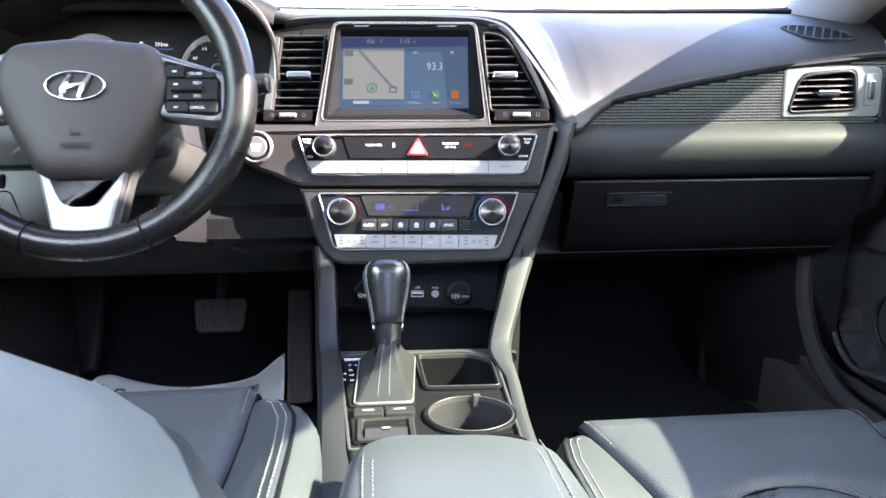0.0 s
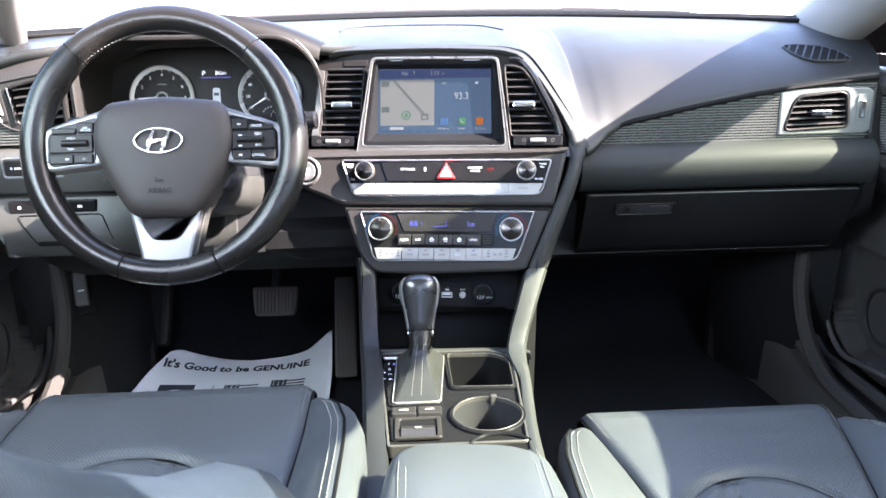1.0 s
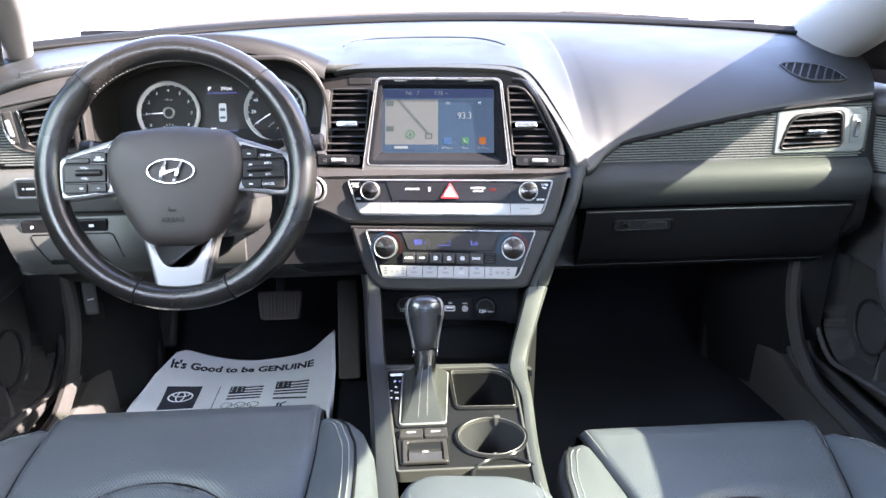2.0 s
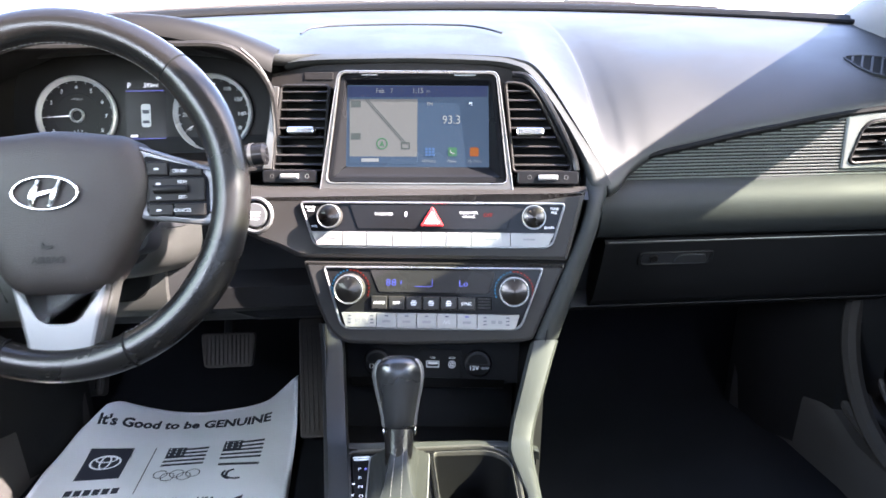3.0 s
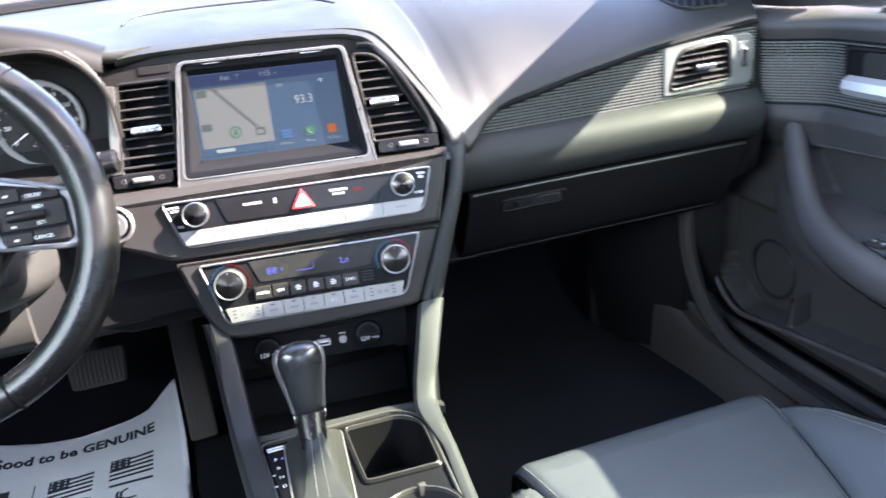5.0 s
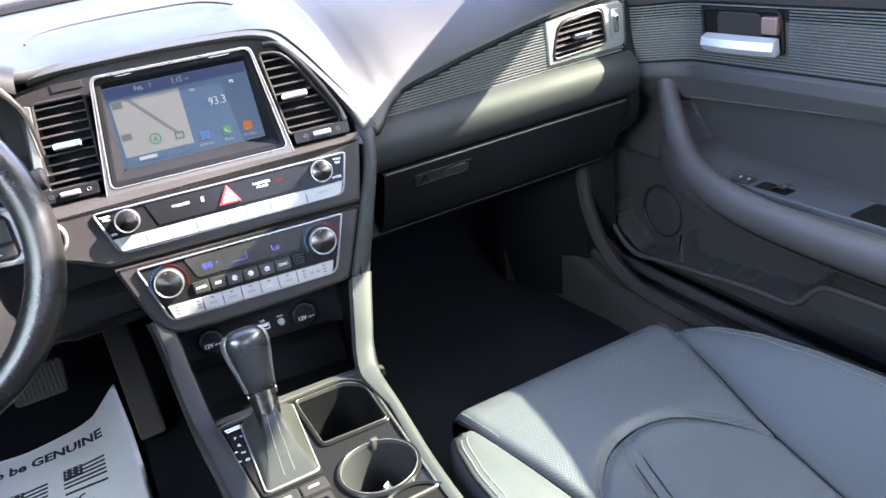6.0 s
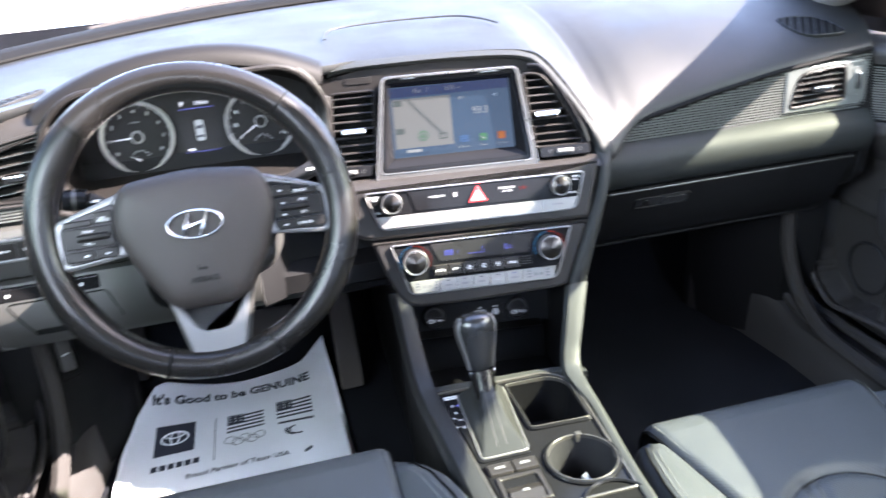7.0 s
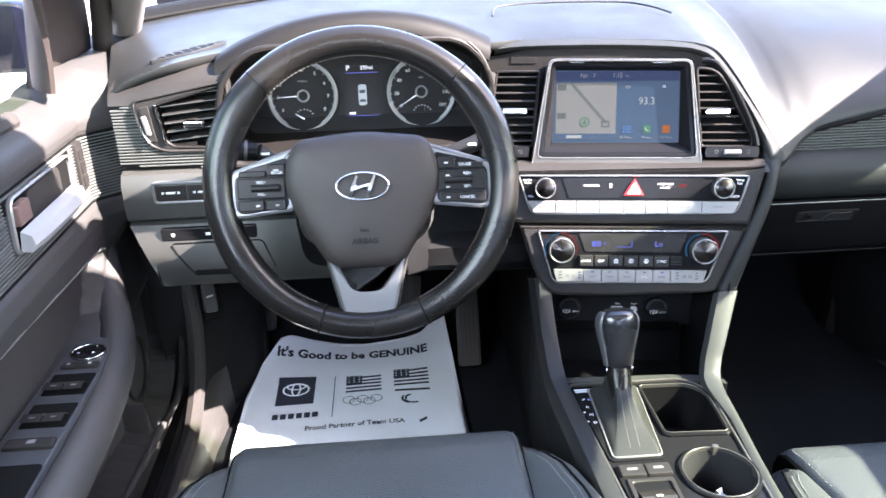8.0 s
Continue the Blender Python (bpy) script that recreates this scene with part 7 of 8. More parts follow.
printed(-0.568, -0.496, 1.224, 1.310, name="logo_square")
printed_ring(-0.532, 1.270, 0.0260, 0.0200, 0.0035, M_PAPER, 0.0016, "logo_ring")
printed_ring(-0.532, 1.270, 0.0095, 0.0195, 0.0030, M_PAPER, 0.0018, "logo_ring")
printed_ring(-0.532, 1.278, 0.0185, 0.0095, 0.0030, M_PAPER, 0.0020, "logo_ring")
bars([(-0.569 + k * 0.0146, -0.5582 + k * 0.0146, 1.190) for k in range(6)], 0.015, 0.0012, M_INK, pm, None, "logo_bar", mat_z)
printed(-0.4595, -0.4580, 1.178, 1.308, n=6, name="rule")
for fx, fy in ((-0.4365, 1.2500), (-0.3435, 1.2640)):
    for k in range(5):
        printed(fx + (0.029 if k > 2 else 0), fx + 0.068, fy + k * 0.0118, fy + k * 0.0118 + 0.0058, n=6, name="flag_stripe", skew=0.003)
    printed(fx, fx + 0.031, fy + 0.029, fy + 0.0565, n=5, name="flag_field")
    for k in range(9):
        printed_ring(fx + 0.005 + (k % 3) * 0.010, fy + 0.0345 + (k // 3) * 0.0085, 0.0016, 0.0016, 0.0015, M_PAPER, 0.0015, "flag_dot")
for k in range(5):
    printed_ring(-0.4300 + k * 0.0130, 1.2260 - 0.0080 * (k % 2), 0.0115, 0.0115, 0.0014, name="ring_mark")
bars([(-0.342, -0.275, 1.2480)], 0.0065, 0.0012, M_INK, pm, None, "lettering", mat_z)
for a0, r in ((110, 0.018), (150, 0.024), (200, 0.021)):
    printed_ring(-0.307, 1.2200, r, r * 0.8, 0.0045, name="swoosh_mark", a0=a0, a1=a0 + 95)
printed(-0.300, -0.286, 1.142, 1.150, n=4, name="print", skew=0.010)

# ---- pedals and footrest ----
ped = thing("brake_pedal", (-0.325, 1.40, 0.0), "ribbed rubber brake pedal on a dark arm", "pedal")
MPD = Matrix.Translation((-0.326, 1.335, 0.182)) @ pose(0, 0, 0, 62)
part("pad", slab(bmnew(), rpoly([(-0.040, -0.028), (0.040, -0.028), (0.046, 0.030), (-0.046, 0.030)], 0.008), -0.012, 0.004, 0.003), M_PEDAL, ped, "", MPD)
for k in range(11):
    part("rib", slab(bmnew(), rpoly(R4(-0.038 + k * 0.0070, -0.0345 + k * 0.0070, -0.024, 0.026), 0.001, 2), 0.0, 0.0075, 0.001), M_PEDAL, ped, "", MPD)
part("arm", tube(bmnew(), [(-0.326, 1.345, 0.19), (-0.326, 1.40, 0.27), (-0.326, 1.50, 0.40)], 0.009, 8), M_DARK, ped)
part("hinge", tube(bmnew(), [(-0.326, 1.50, 0.40), (-0.326, 1.62, 0.22), (-0.326, 1.64, 0.17)], 0.010, 8), M_DARK, ped)
acc = thing("accelerator_pedal", (-0.19, 1.40, 0.0), "long black rubber accelerator pedal", "pedal")
MAC = Matrix.Translation((-0.190, 1.355, 0.115)) @ pose(0, 0, 0, 64, 0, 2)
part("pad", slab(bmnew(), rpoly([(-0.024, -0.105), (0.022, -0.105), (0.022, 0.105), (-0.020, 0.105)], 0.008), -0.012, 0.004, 0.003), M_PEDAL, acc, "", MAC)
for k in range(5):
    part("rib", slab(bmnew(), R4(-0.018 + k * 0.008, -0.0145 + k * 0.008, -0.095, 0.095), 0.0, 0.0065), M_PEDAL, acc, "", MAC)
fr = thing("footrest", (-0.632, 1.50, 0.04), "black ribbed footrest beside the pedals", "footrest")
MFR = Matrix.Translation((-0.632, 1.500, 0.145)) @ pose(0, 0, 0, 58)
part("pad", slab(bmnew(), rpoly(R4(-0.045, 0.045, -0.11, 0.12), 0.01), -0.02, 0.004, 0.003), M_RUBBER, fr, "", MFR)
for k in range(8):
    part("rib", slab(bmnew(), R4(-0.038 + k * 0.0105, -0.0335 + k * 0.0105, -0.10, 0.11), 0.0, 0.0065), M_RUBBER, fr, "", MFR)
rel = thing("hood_release", (-0.662, 1.22, 0.20), "black hood release lever on the kick panel", "lever")
MREL = Matrix.Translation((-0.655, 1.215, 0.262)) @ pose(0, 0, 0, 80, 0, 35)
part("lever", slab(bmnew(), rpoly([(-0.013, -0.030), (0.010, -0.034), (0.013, 0.030), (-0.010, 0.032)], 0.005), -0.012, 0.012, 0.003), M_KNEE, rel, "", MREL)
part("recess", slab(bmnew(), rpoly(R4(-0.024, 0.024, -0.050, 0.034), 0.008), -0.030, -0.004, 0.002), M_GAP, rel, "", MREL)
part("mark", slab(bmnew(), R4(-0.006, 0.005, -0.004, -0.001), 0.011, 0.0126), M_GREYPRINT, rel, "", MREL)


# ---- doors ----
def car_door(s, name, label):
    """A front door; s: -1 for the driver's side, 1 for the passenger's."""
    door = thing(name, (s * 0.76, 0.6, 0.09), label, "car door", "front doors")
    X = Matrix(((0, 0, -s, s * 0.785), (1, 0, 0, 0), (0, 1, 0, 0), (0, 0, 0, 1)))      # outline in y, z; raised into the cabin
    hy = (lambda y: 0.812 + (y - 0.845) * 1.18) if s < 0 else (lambda y: 0.808 + (y - 0.845))
    comp = -0.026 if s < 0 else 0.0
    turn = lambda y, z: (0.045 if s < 0 else 0.062) * (lambda q: q * q * (3 - 2 * q))(max(0.0, min(1.0, (y - 1.035) / 0.055 if s < 0 else (y - 0.972) / 0.118))) * max(0.0, min(1.0, (z - 0.42) / 0.06))
    # panel skin: depth over length and height, with the armrest's recess and the map pocket
    prof = [(0.045, -0.006), (0.085, 0.004), (0.095, 0.014), (0.10, 0.030), (0.125, 0.052), (0.17, 0.060), (0.24, 0.058), (0.30, 0.050), (0.345, 0.032), (0.40, 0.026), (0.43, 0.026), (0.455, 0.028), (0.475, 0.031), (0.492, 0.027), (0.498, 0.020), (0.590, 0.018), (0.596, 0.022), (0.608, 0.024), (0.626, 0.012), (0.642, -0.020), (0.646, -0.05)]
    if s > 0:
        prof = prof[:-4] + [(0.606, 0.026), (0.615, 0.024), (0.622, 0.012), (0.627, -0.012), (0.629, -0.05)]
    ease = lambda q: (lambda c: c * c * (3 - 2 * c))(max(0.0, min(1.0, q)))
    brow = [(-0.05, 0.462), (0.5, 0.458), (0.72, 0.451), (0.89, 0.443), (1.0, 0.437), (1.03, 0.430)]
    front_of = [(0.30, 0.925), (0.349, 0.956), (0.382, 0.989), (0.422, 1.016), (0.44, 1.022)]
    pocket_line = [(0.30, 0.222), (0.67, 0.216), (0.705, 0.209), (0.731, 0.177), (0.76, 0.164), (0.837, 0.161), (1.034, 0.137), (1.10, 0.128), (1.15, 0.155), (1.172, 0.187), (1.185, 0.27)]

    def depth(y, z):
        d = interp(z, prof)
        hollow = ease((interp(y, brow) - z) / 0.007) * ease((interp(z, front_of) - y) / 0.012) * ease((z - 0.30) / 0.02) if 0.29 < z < 0.47 else 0.0
        d += (0.002 - d) * hollow
        open_ = ease((z - interp(y, pocket_line)) / 0.006) * ease((1.182 - y) / 0.008) * ease((0.325 - z) / 0.02) if 0.12 < z < 0.33 else 0.0
        return d + (0.014 - d) * open_

    bm = bmnew()
    rows = []
    levels = sorted([q[0] for q in prof] + [0.105 + 0.0047 * i for i in range(107)])
    for y in [-0.05 + 0.05 * i for i in range(13)] + [0.60 + 0.0125 * i for i in range(26)] + [0.92 + 0.0065 * i for i in range(42)] + [1.205, 1.22, 1.25, 1.29]:
        k = max(0, (y - 1.05) / 0.24)
        rise = 0.045 * max(0, 0.98 - y) + (0.028 * max(0.0, min(1.0, (y - 1.03) / 0.05)) if s < 0 else 0.0)
        rows.append([(s * (0.785 - depth(y, z) * (1 - 0.25 * k) + 0.02 * k * k - turn(y, z)), y, z + rise * max(0, min(1, (z - 0.60) / 0.03))) for z in levels])
    loft(bm, rows, False)
    loft(bm, [[(s * 0.83, y, z) for z in (-0.02, 0.35, 0.60, 0.646 + 0.045 * max(0, 0.98 - y))] for y in (-0.05, 0.5, 0.98, 1.30)], False)
    part("panel", bm, M_DOOR, door, "dark grained door panel", angle=50)
    # ribbed band, turning in towards the dashboard at its front end
    ahead = [0.972 + 0.009 * i for i in range(15)] + [1.20] if s > 0 else [1.035 + 0.0065 * i for i in range(11)] + [1.20]
    bm = bmnew()
    for i in range(21):
        z = 0.502 + i * 0.0042
        sect = lambda y: [(s * (0.785 - 0.018 - dd - turn(y, z)), y, z + dz) for dd, dz in ((-0.001, -0.0013), (0.0032, -0.0006), (0.0032, 0.0006), (-0.001, 0.0013))]
        if 0.520 < z < 0.582:
            loft(bm, [sect(y) for y in (-0.04, hy(0.838))], False)
            loft(bm, [sect(y) for y in [max(hy(1.000), 0.96)] + [y for y in ahead if y > hy(1.0)]], False)
        else:
            loft(bm, [sect(y) for y in [-0.04, 0.5, 0.95] + ahead], False)
    part("ribbed_band", bm, M_RIB, door, "grey metal-look ribbed band")["kind"] = "stuff"
    part("band_backing", loft(bmnew(), [[(s * (0.7665 - turn(y, z)), y, z) for z in (0.4985, 0.5915)] for y in [-0.04, 0.5] + ahead], False), M_GAP, door)
    part("band_edge", tube(bmnew(), [(s * (0.7655 - turn(y, 0.498)), y, 0.4975) for y in [-0.04, 0.5] + ahead], 0.0022, 6), M_GAP, door)
    # inner handle in its recess
    rec = rpoly([(hy(0.845), 0.523), (hy(0.990), 0.527), (hy(0.994), 0.579), (hy(0.852), 0.580)], 0.010)
    hd = part("handle_recess", ring(bmnew(), offset(rec, -0.0035), rec, 0.0, 0.0245, 0.0015), M_SILVERKEY if s < 0 else M_HOOD, door, "rimmed handle recess", X)
    part("well", slab(bmnew(), rec, 0.0, 0.0195), M_GAP, hd, "", X)
    part("backing", slab(bmnew(), rpoly([(hy(0.88), 0.532), (hy(0.965), 0.534), (hy(0.968), 0.577), (hy(0.885), 0.577)], 0.012), 0.0, 0.0215, 0.001), M_FASCIA, hd, "", X)
    part("lever", loft(bmnew(), [[tuple(X @ Vector((hy(y), z, w))) for z, w in ((0.523, 0.022), (0.521, 0.032 + 0.006 * b), (0.530, 0.038 + 0.006 * b), (0.541, 0.036 + 0.004 * b), (0.546, 0.026))] for y, b in ((0.850, 0.2), (0.880, 0.8), (0.92, 1.0), (0.96, 0.8), (0.985, 0.1))], True, True, True), M_LEVER, hd, "satin silver door lever")
    part("lock_tab", slab(bmnew(), rpoly(R4(hy(0.853), hy(0.880), 0.550, 0.574), 0.003), 0.018, 0.0275, 0.002), mat("lock_brown", (0.10, 0.06, 0.05), 0.4), hd, "", X)
    # armrest with switch plate
    top = 0.352
    sh = -0.018
    bm = bmnew()
    rows = []
    for y, w0, zz in ((-0.05, 0.150, top + 0.006), (0.30, 0.150, top + 0.003), (0.55, 0.148, top), (0.75, 0.142, top), (0.86, 0.130, top + 0.004), (0.94, 0.105, top + 0.012), (1.0, 0.070, top + 0.022), (1.04, 0.04, top + 0.03)):
        rows.append([(s * (0.785 - d) + (sh if d > 0.02 else 0) + comp, y, zz + dz) for d, dz in ((0.0, 0.0), (w0 * 0.75, -0.004), (w0 * 0.78, -0.040), (w0 * 0.60, -0.080), (0.02, -0.095))])
    loft(bm, rows, False)
    part("armrest", bm, M_VINYL, door, "dark vinyl armrest", angle=45)
    grip = smooth_path([(s * 0.660 + sh, -0.05, 0.338), (s * 0.658 + sh, 0.30, 0.332), (s * 0.658 + sh, 0.55, 0.328), (s * 0.660 + sh, 0.72, 0.326), (s * 0.668 + sh, 0.84, 0.328), (s * 0.684 + sh, 0.93, 0.338), (s * 0.708 + sh, 1.00, 0.365), (s * 0.735 + sh * 0.5, 1.050, 0.408), (s * 0.762, 1.085, 0.455)] if s < 0 else [(0.642, -0.05, 0.338), (0.640, 0.30, 0.334), (0.640, 0.55, 0.332), (0.644, 0.70, 0.334), (0.656, 0.80, 0.338), (0.678, 0.885, 0.348), (0.704, 0.945, 0.372), (0.730, 0.995, 0.416), (0.752, 1.035, 0.470)], 6)
    grip = [p + Vector((comp, 0, 0)) for p in grip]
    part("pull_bar", tube(bmnew(), grip, [0.021] * 30 + [0.021 - 0.0003 * k for k in range(len(grip) - 30)], 14, squash=1.25), M_VINYL, door, "padded grey pull bar", angle=70)
    part("stitched_edge", tube(bmnew(), [p + Vector((-s * 0.006, 0, -0.026)) for p in grip[:40]], 0.0022, 6), M_GAP, door)
    Z = Matrix.Translation((sh * 0.5 + comp, 0.202 if s < 0 else 0.135, top + 0.0025)) @ Matrix.Diagonal((1, 0.86, 1, 1))
    pl = [(s * 0.682, 0.10), (s * 0.680, 0.74), (s * 0.692, 0.82), (s * 0.735, 0.835), (s * 0.760, 0.10)]
    plate_ = part("switch_plate", slab(bmnew(), rpoly(pl, 0.012), -0.02, 0.003, 0.002), M_DOORPLATE, door, "smooth dark switch plate", Z)
    if s < 0:
        for (y0, y1) in ((0.675, 0.725), (0.605, 0.655)):
            part("switch_well", slab(bmnew(), rpoly([(-0.733, y0), (-0.684, y0), (-0.684, y1), (-0.733, y1)], 0.003), 0.0, 0.0042, 0.0006), M_GAP, plate_, "", Z)
            for x0 in (-0.731, -0.7085):
                part("window_switch", loft(bmnew(), [[(x0 + k, y0 + 0.002, 0.010), (x0 + k, y0 + 0.018, 0.011), (x0 + k, y0 + 0.026, 0.004)] for k in (0.0, 0.0215)], False), M_SLAT, plate_, "", Z)
                bars([(x0 + 0.008, x0 + 0.014, y0 + 0.010)], 0.003, 0.0112, M_DIMPRINT, plate_, Z, "symbol")
        part("lock_rocker", slab(bmnew(), rpoly([(-0.731, 0.738), (-0.687, 0.738), (-0.687, 0.752), (-0.731, 0.752)], 0.003), 0.0, 0.007, 0.002), M_SLAT, plate_, "", Z)
        bars([(-0.724, -0.720, 0.745), (-0.699, -0.695, 0.745)], 0.004, 0.0073, M_GREYPRINT, plate_, Z, "symbol")
        part("mirror_ring", ring(bmnew(), circle(-0.709, 0.780, 0.0215, 32), circle(-0.709, 0.780, 0.0190, 32), 0.0, 0.0058, 0.0008), M_CHROME, plate_, "chrome ring of the mirror control", Z)
        part("mirror_knob", lathe(bmnew(), [(0.0188, 0.0), (0.0188, 0.005), (0.014, 0.0075), (0.0008, 0.0055)], 30, -0.709, 0.780), M_BLACK, plate_, "black mirror control", Z)
        for k in range(4):
            a = radians(45 + 90 * k)
            bars([(-0.709 + 0.0125 * math.cos(a) - 0.0012, -0.709 + 0.0125 * math.cos(a) + 0.0012, 0.780 + 0.0125 * math.sin(a))], 0.0024, 0.0085, M_PRINT, plate_, Z, "symbol")
        part("lockout_switch", slab(bmnew(), rpoly([(-0.735, 0.562), (-0.683, 0.562), (-0.683, 0.582), (-0.735, 0.582)], 0.003), 0.0, 0.0075, 0.002), M_SLAT, plate_, "", Z)
        bars([(-0.711, -0.702, 0.572)], 0.007, 0.0078, M_DIMPRINT, plate_, Z, "symbol")
        part("pull_cup", slab(bmnew(), rpoly([(-0.738, 0.40), (-0.682, 0.40), (-0.682, 0.535), (-0.738, 0.535)], 0.008), 0.0, 0.0038), M_GAP, plate_, "", Z)
        mk = part("memory_keys", slab(bmnew(), rpoly([(1.006, 0.522), (1.030, 0.524), (1.030, 0.588), (1.009, 0.588)], 0.004), 0.0, 0.0255, 0.0015), M_FASCIA, door, "narrow column of memory keys", X)
        for k in range(3):
            part("key", slab(bmnew(), rpoly(R4(1.011, 1.026, 0.530 + k * 0.018, 0.544 + k * 0.018), 0.002), 0.02, 0.0275, 0.001), M_SLAT, mk, "", X)
    else:
        part("switch_well", slab(bmnew(), rpoly([(0.690, 0.690), (0.712, 0.690), (0.712, 0.752), (0.690, 0.752)], 0.003), 0.0, 0.0042, 0.0006), M_GAP, plate_, "", Z)
        part("window_switch", loft(bmnew(), [[(0.691 + k, 0.694, 0.011), (0.691 + k, 0.712, 0.011), (0.691 + k, 0.722, 0.004)] for k in (0.0, 0.020)], False), M_SLAT, plate_, "", Z)
        bars([(0.698, 0.704, 0.703)], 0.004, 0.0112, M_DIMPRINT, plate_, Z, "symbol")
        part("lock_rocker", slab(bmnew(), rpoly([(0.688, 0.765), (0.712, 0.765), (0.712, 0.800), (0.688, 0.800)], 0.003), 0.0, 0.007, 0.002), M_SLAT, plate_, "", Z)
        bars([(0.697, 0.703, 0.773), (0.697, 0.703, 0.790)], 0.004, 0.0073, M_GREYPRINT, plate_, Z, "symbol")
        part("pull_cup", slab(bmnew(), rpoly([(0.685, 0.40), (0.738, 0.40), (0.738, 0.575), (0.685, 0.575)], 0.008), 0.0, 0.0042), M_GAP, plate_, "", Z)
    part("pocket_rim", tube(bmnew(), smooth_path([tuple(X @ Vector((y, z - 0.004, 0.0595 if z < 0.2 else 0.057))) for y, z in ((0.50, 0.219), (0.67, 0.216), (0.705, 0.207), (0.731, 0.177), (0.76, 0.164), (0.837, 0.161), (1.034, 0.137), (1.10, 0.130), (1.145, 0.152), (1.170, 0.190), (1.182, 0.265))], 5), 0.0052, 10), M_VINYL, door, "rounded lip of the map pocket")
    part("brow_edge", tube(bmnew(), smooth_path([tuple(X @ Vector((y, z + 0.001, 0.0262))) for y, z in brow], 4), 0.0016, 6), M_SILVERKEY if s < 0 else M_VINYL, door, "thin edge over the armrest recess")
    part("speaker", ring(bmnew(), circle(1.075, 0.205, 0.052, 32), circle(1.075, 0.205, 0.046, 32), 0.005, 0.0185, 0.002), M_DARK, door, "round dark speaker ring", X)
    # added ridge, standing in for a highlight on the bottle holder
    part("divider", slab(bmnew(), rpoly([(0.985, 0.140), (1.000, 0.138), (0.996, 0.185), (0.988, 0.200)], 0.003), 0.010, 0.050, 0.003), M_VINYL, door, "added ridge in place of a highlight in the map pocket", X)
    # window frame and sail
    part("glass_run", tube(bmnew(), smooth_path([(s * 0.802, -0.05, 0.690 if s < 0 else 0.664), (s * 0.800, 0.5, 0.646 if s < 0 else 0.640), (s * 0.794, 0.93, 0.640 if s < 0 else 0.623)], 6), 0.012, 8), M_RUBBER, door, "black rubber glass seal")
    if s > 0:
        # unseen sash edge and added filler, shaped to cut sun on console and seat
        sash = smooth_path([(0.792, 1.034, 0.655), (0.774, 1.016, 0.76), (0.752, 0.968, 0.818), (0.730, 0.86, 0.838), (0.712, 0.75, 0.856), (0.697, 0.66, 0.884), (0.674, 0.52, 0.912), (0.660, 0.40, 0.938), (0.645, 0.28, 0.975), (0.640, 0.16, 0.982), (0.637, 0.10, 0.985), (0.634, 0.04, 0.985)], 6)
        top_ = smooth_path([(0.785, 1.075, 0.665), (0.752, 1.060, 0.775), (0.718, 0.985, 0.835), (0.696, 0.87, 0.866), (0.678, 0.77, 0.905), (0.652, 0.68, 0.965), (0.600, 0.58, 1.075), (0.594, 0.50, 1.140), (0.608, 0.42, 1.235), (0.612, 0.28, 1.270), (0.609, 0.14, 1.276), (0.606, 0.04, 1.278)], 6)
        part("window_frame", tube(bmnew(), sash, 0.010, 10, squash=1.6, up=(0, 0, 1)), M_SAIL, door, "brown-black window frame")
        bm = bmnew()
        loft(bm, [sash, top_], False)
        bmesh.ops.solidify(bm, geom=bm.faces[:], thickness=0.012)
        part("frame_panel", bm, M_SAIL, door, "added unseen panel that blocks sun above the window")
    else:
        part("window_frame", tube(bmnew(), smooth_path([(-0.792, 1.034, 0.655), (-0.774, 1.016, 0.76), (-0.752, 0.968, 0.825), (-0.705, 0.83, 0.920), (-0.662, 0.66, 0.990), (-0.632, 0.40, 1.012), (-0.628, -0.05, 1.012)], 6), [0.010] * 14 + [0.010 + 0.004 * k for k in range(8)] + [0.042] * 15, 10, squash=2.2, up=(0, 0, 1)), M_SAIL, door, "brown-black window frame")
    if s > 0:
        bm = bmnew()
        loft(bm, [[(0.785, 1.030, 0.650), (0.775, 1.40, 0.650)], [(0.776, 1.022, 0.70), (0.758, 1.34, 0.70)], [(0.765, 1.012, 0.765), (0.740, 1.20, 0.765)], [(0.748, 0.985, 0.825), (0.725, 1.06, 0.825)]], False)
        bmesh.ops.solidify(bm, geom=bm.faces[:], thickness=0.02)
        part("sail", bm, M_SAIL, door, "smooth grey mirror sail")
    else:
        lean = Matrix(((0, 0.24, 1, -0.957), (1, 0, 0, 0), (0, 1, 0, -0.004), (0, 0, 0, 1)))
        part("sail", slab(bmnew(), rpoly([(1.046, 0.640), (1.16, 0.622), (1.207, 0.630), (1.243, 0.645), (1.226, 0.707), (1.203, 0.749), (1.171, 0.796), (1.12, 0.850), (1.02, 0.870), (1.040, 0.805), (1.045, 0.765)], 0.008), -0.020, 0.0, 0.004), M_SAIL, door, "smooth brown-grey mirror sail", lean, 50)
    bm = bmnew()
    loft(bm, [[(s * 0.803, y, 0.645) for y in (0.03, 0.45, 1.02)], [(s * 0.745, y, 0.88) for y in (0.03, 0.45, 0.90)], [(s * 0.612, y, 1.225) for y in (0.03, 0.30, 0.58)]], False)
    part("pane", bm, M_TINT, door, "lightly green-tinted side glass")
    # outside mirror
    MM = Matrix.Translation((s * 0.935, 1.125, 0.708)) @ pose(0, 0, 0, 90, 0, -s * 2)
    shape = rpoly([(-0.118, -0.050), (0.118, -0.050), (0.118, 0.046), (-0.118, 0.050)], 0.036, 6)
    bm = bmnew()
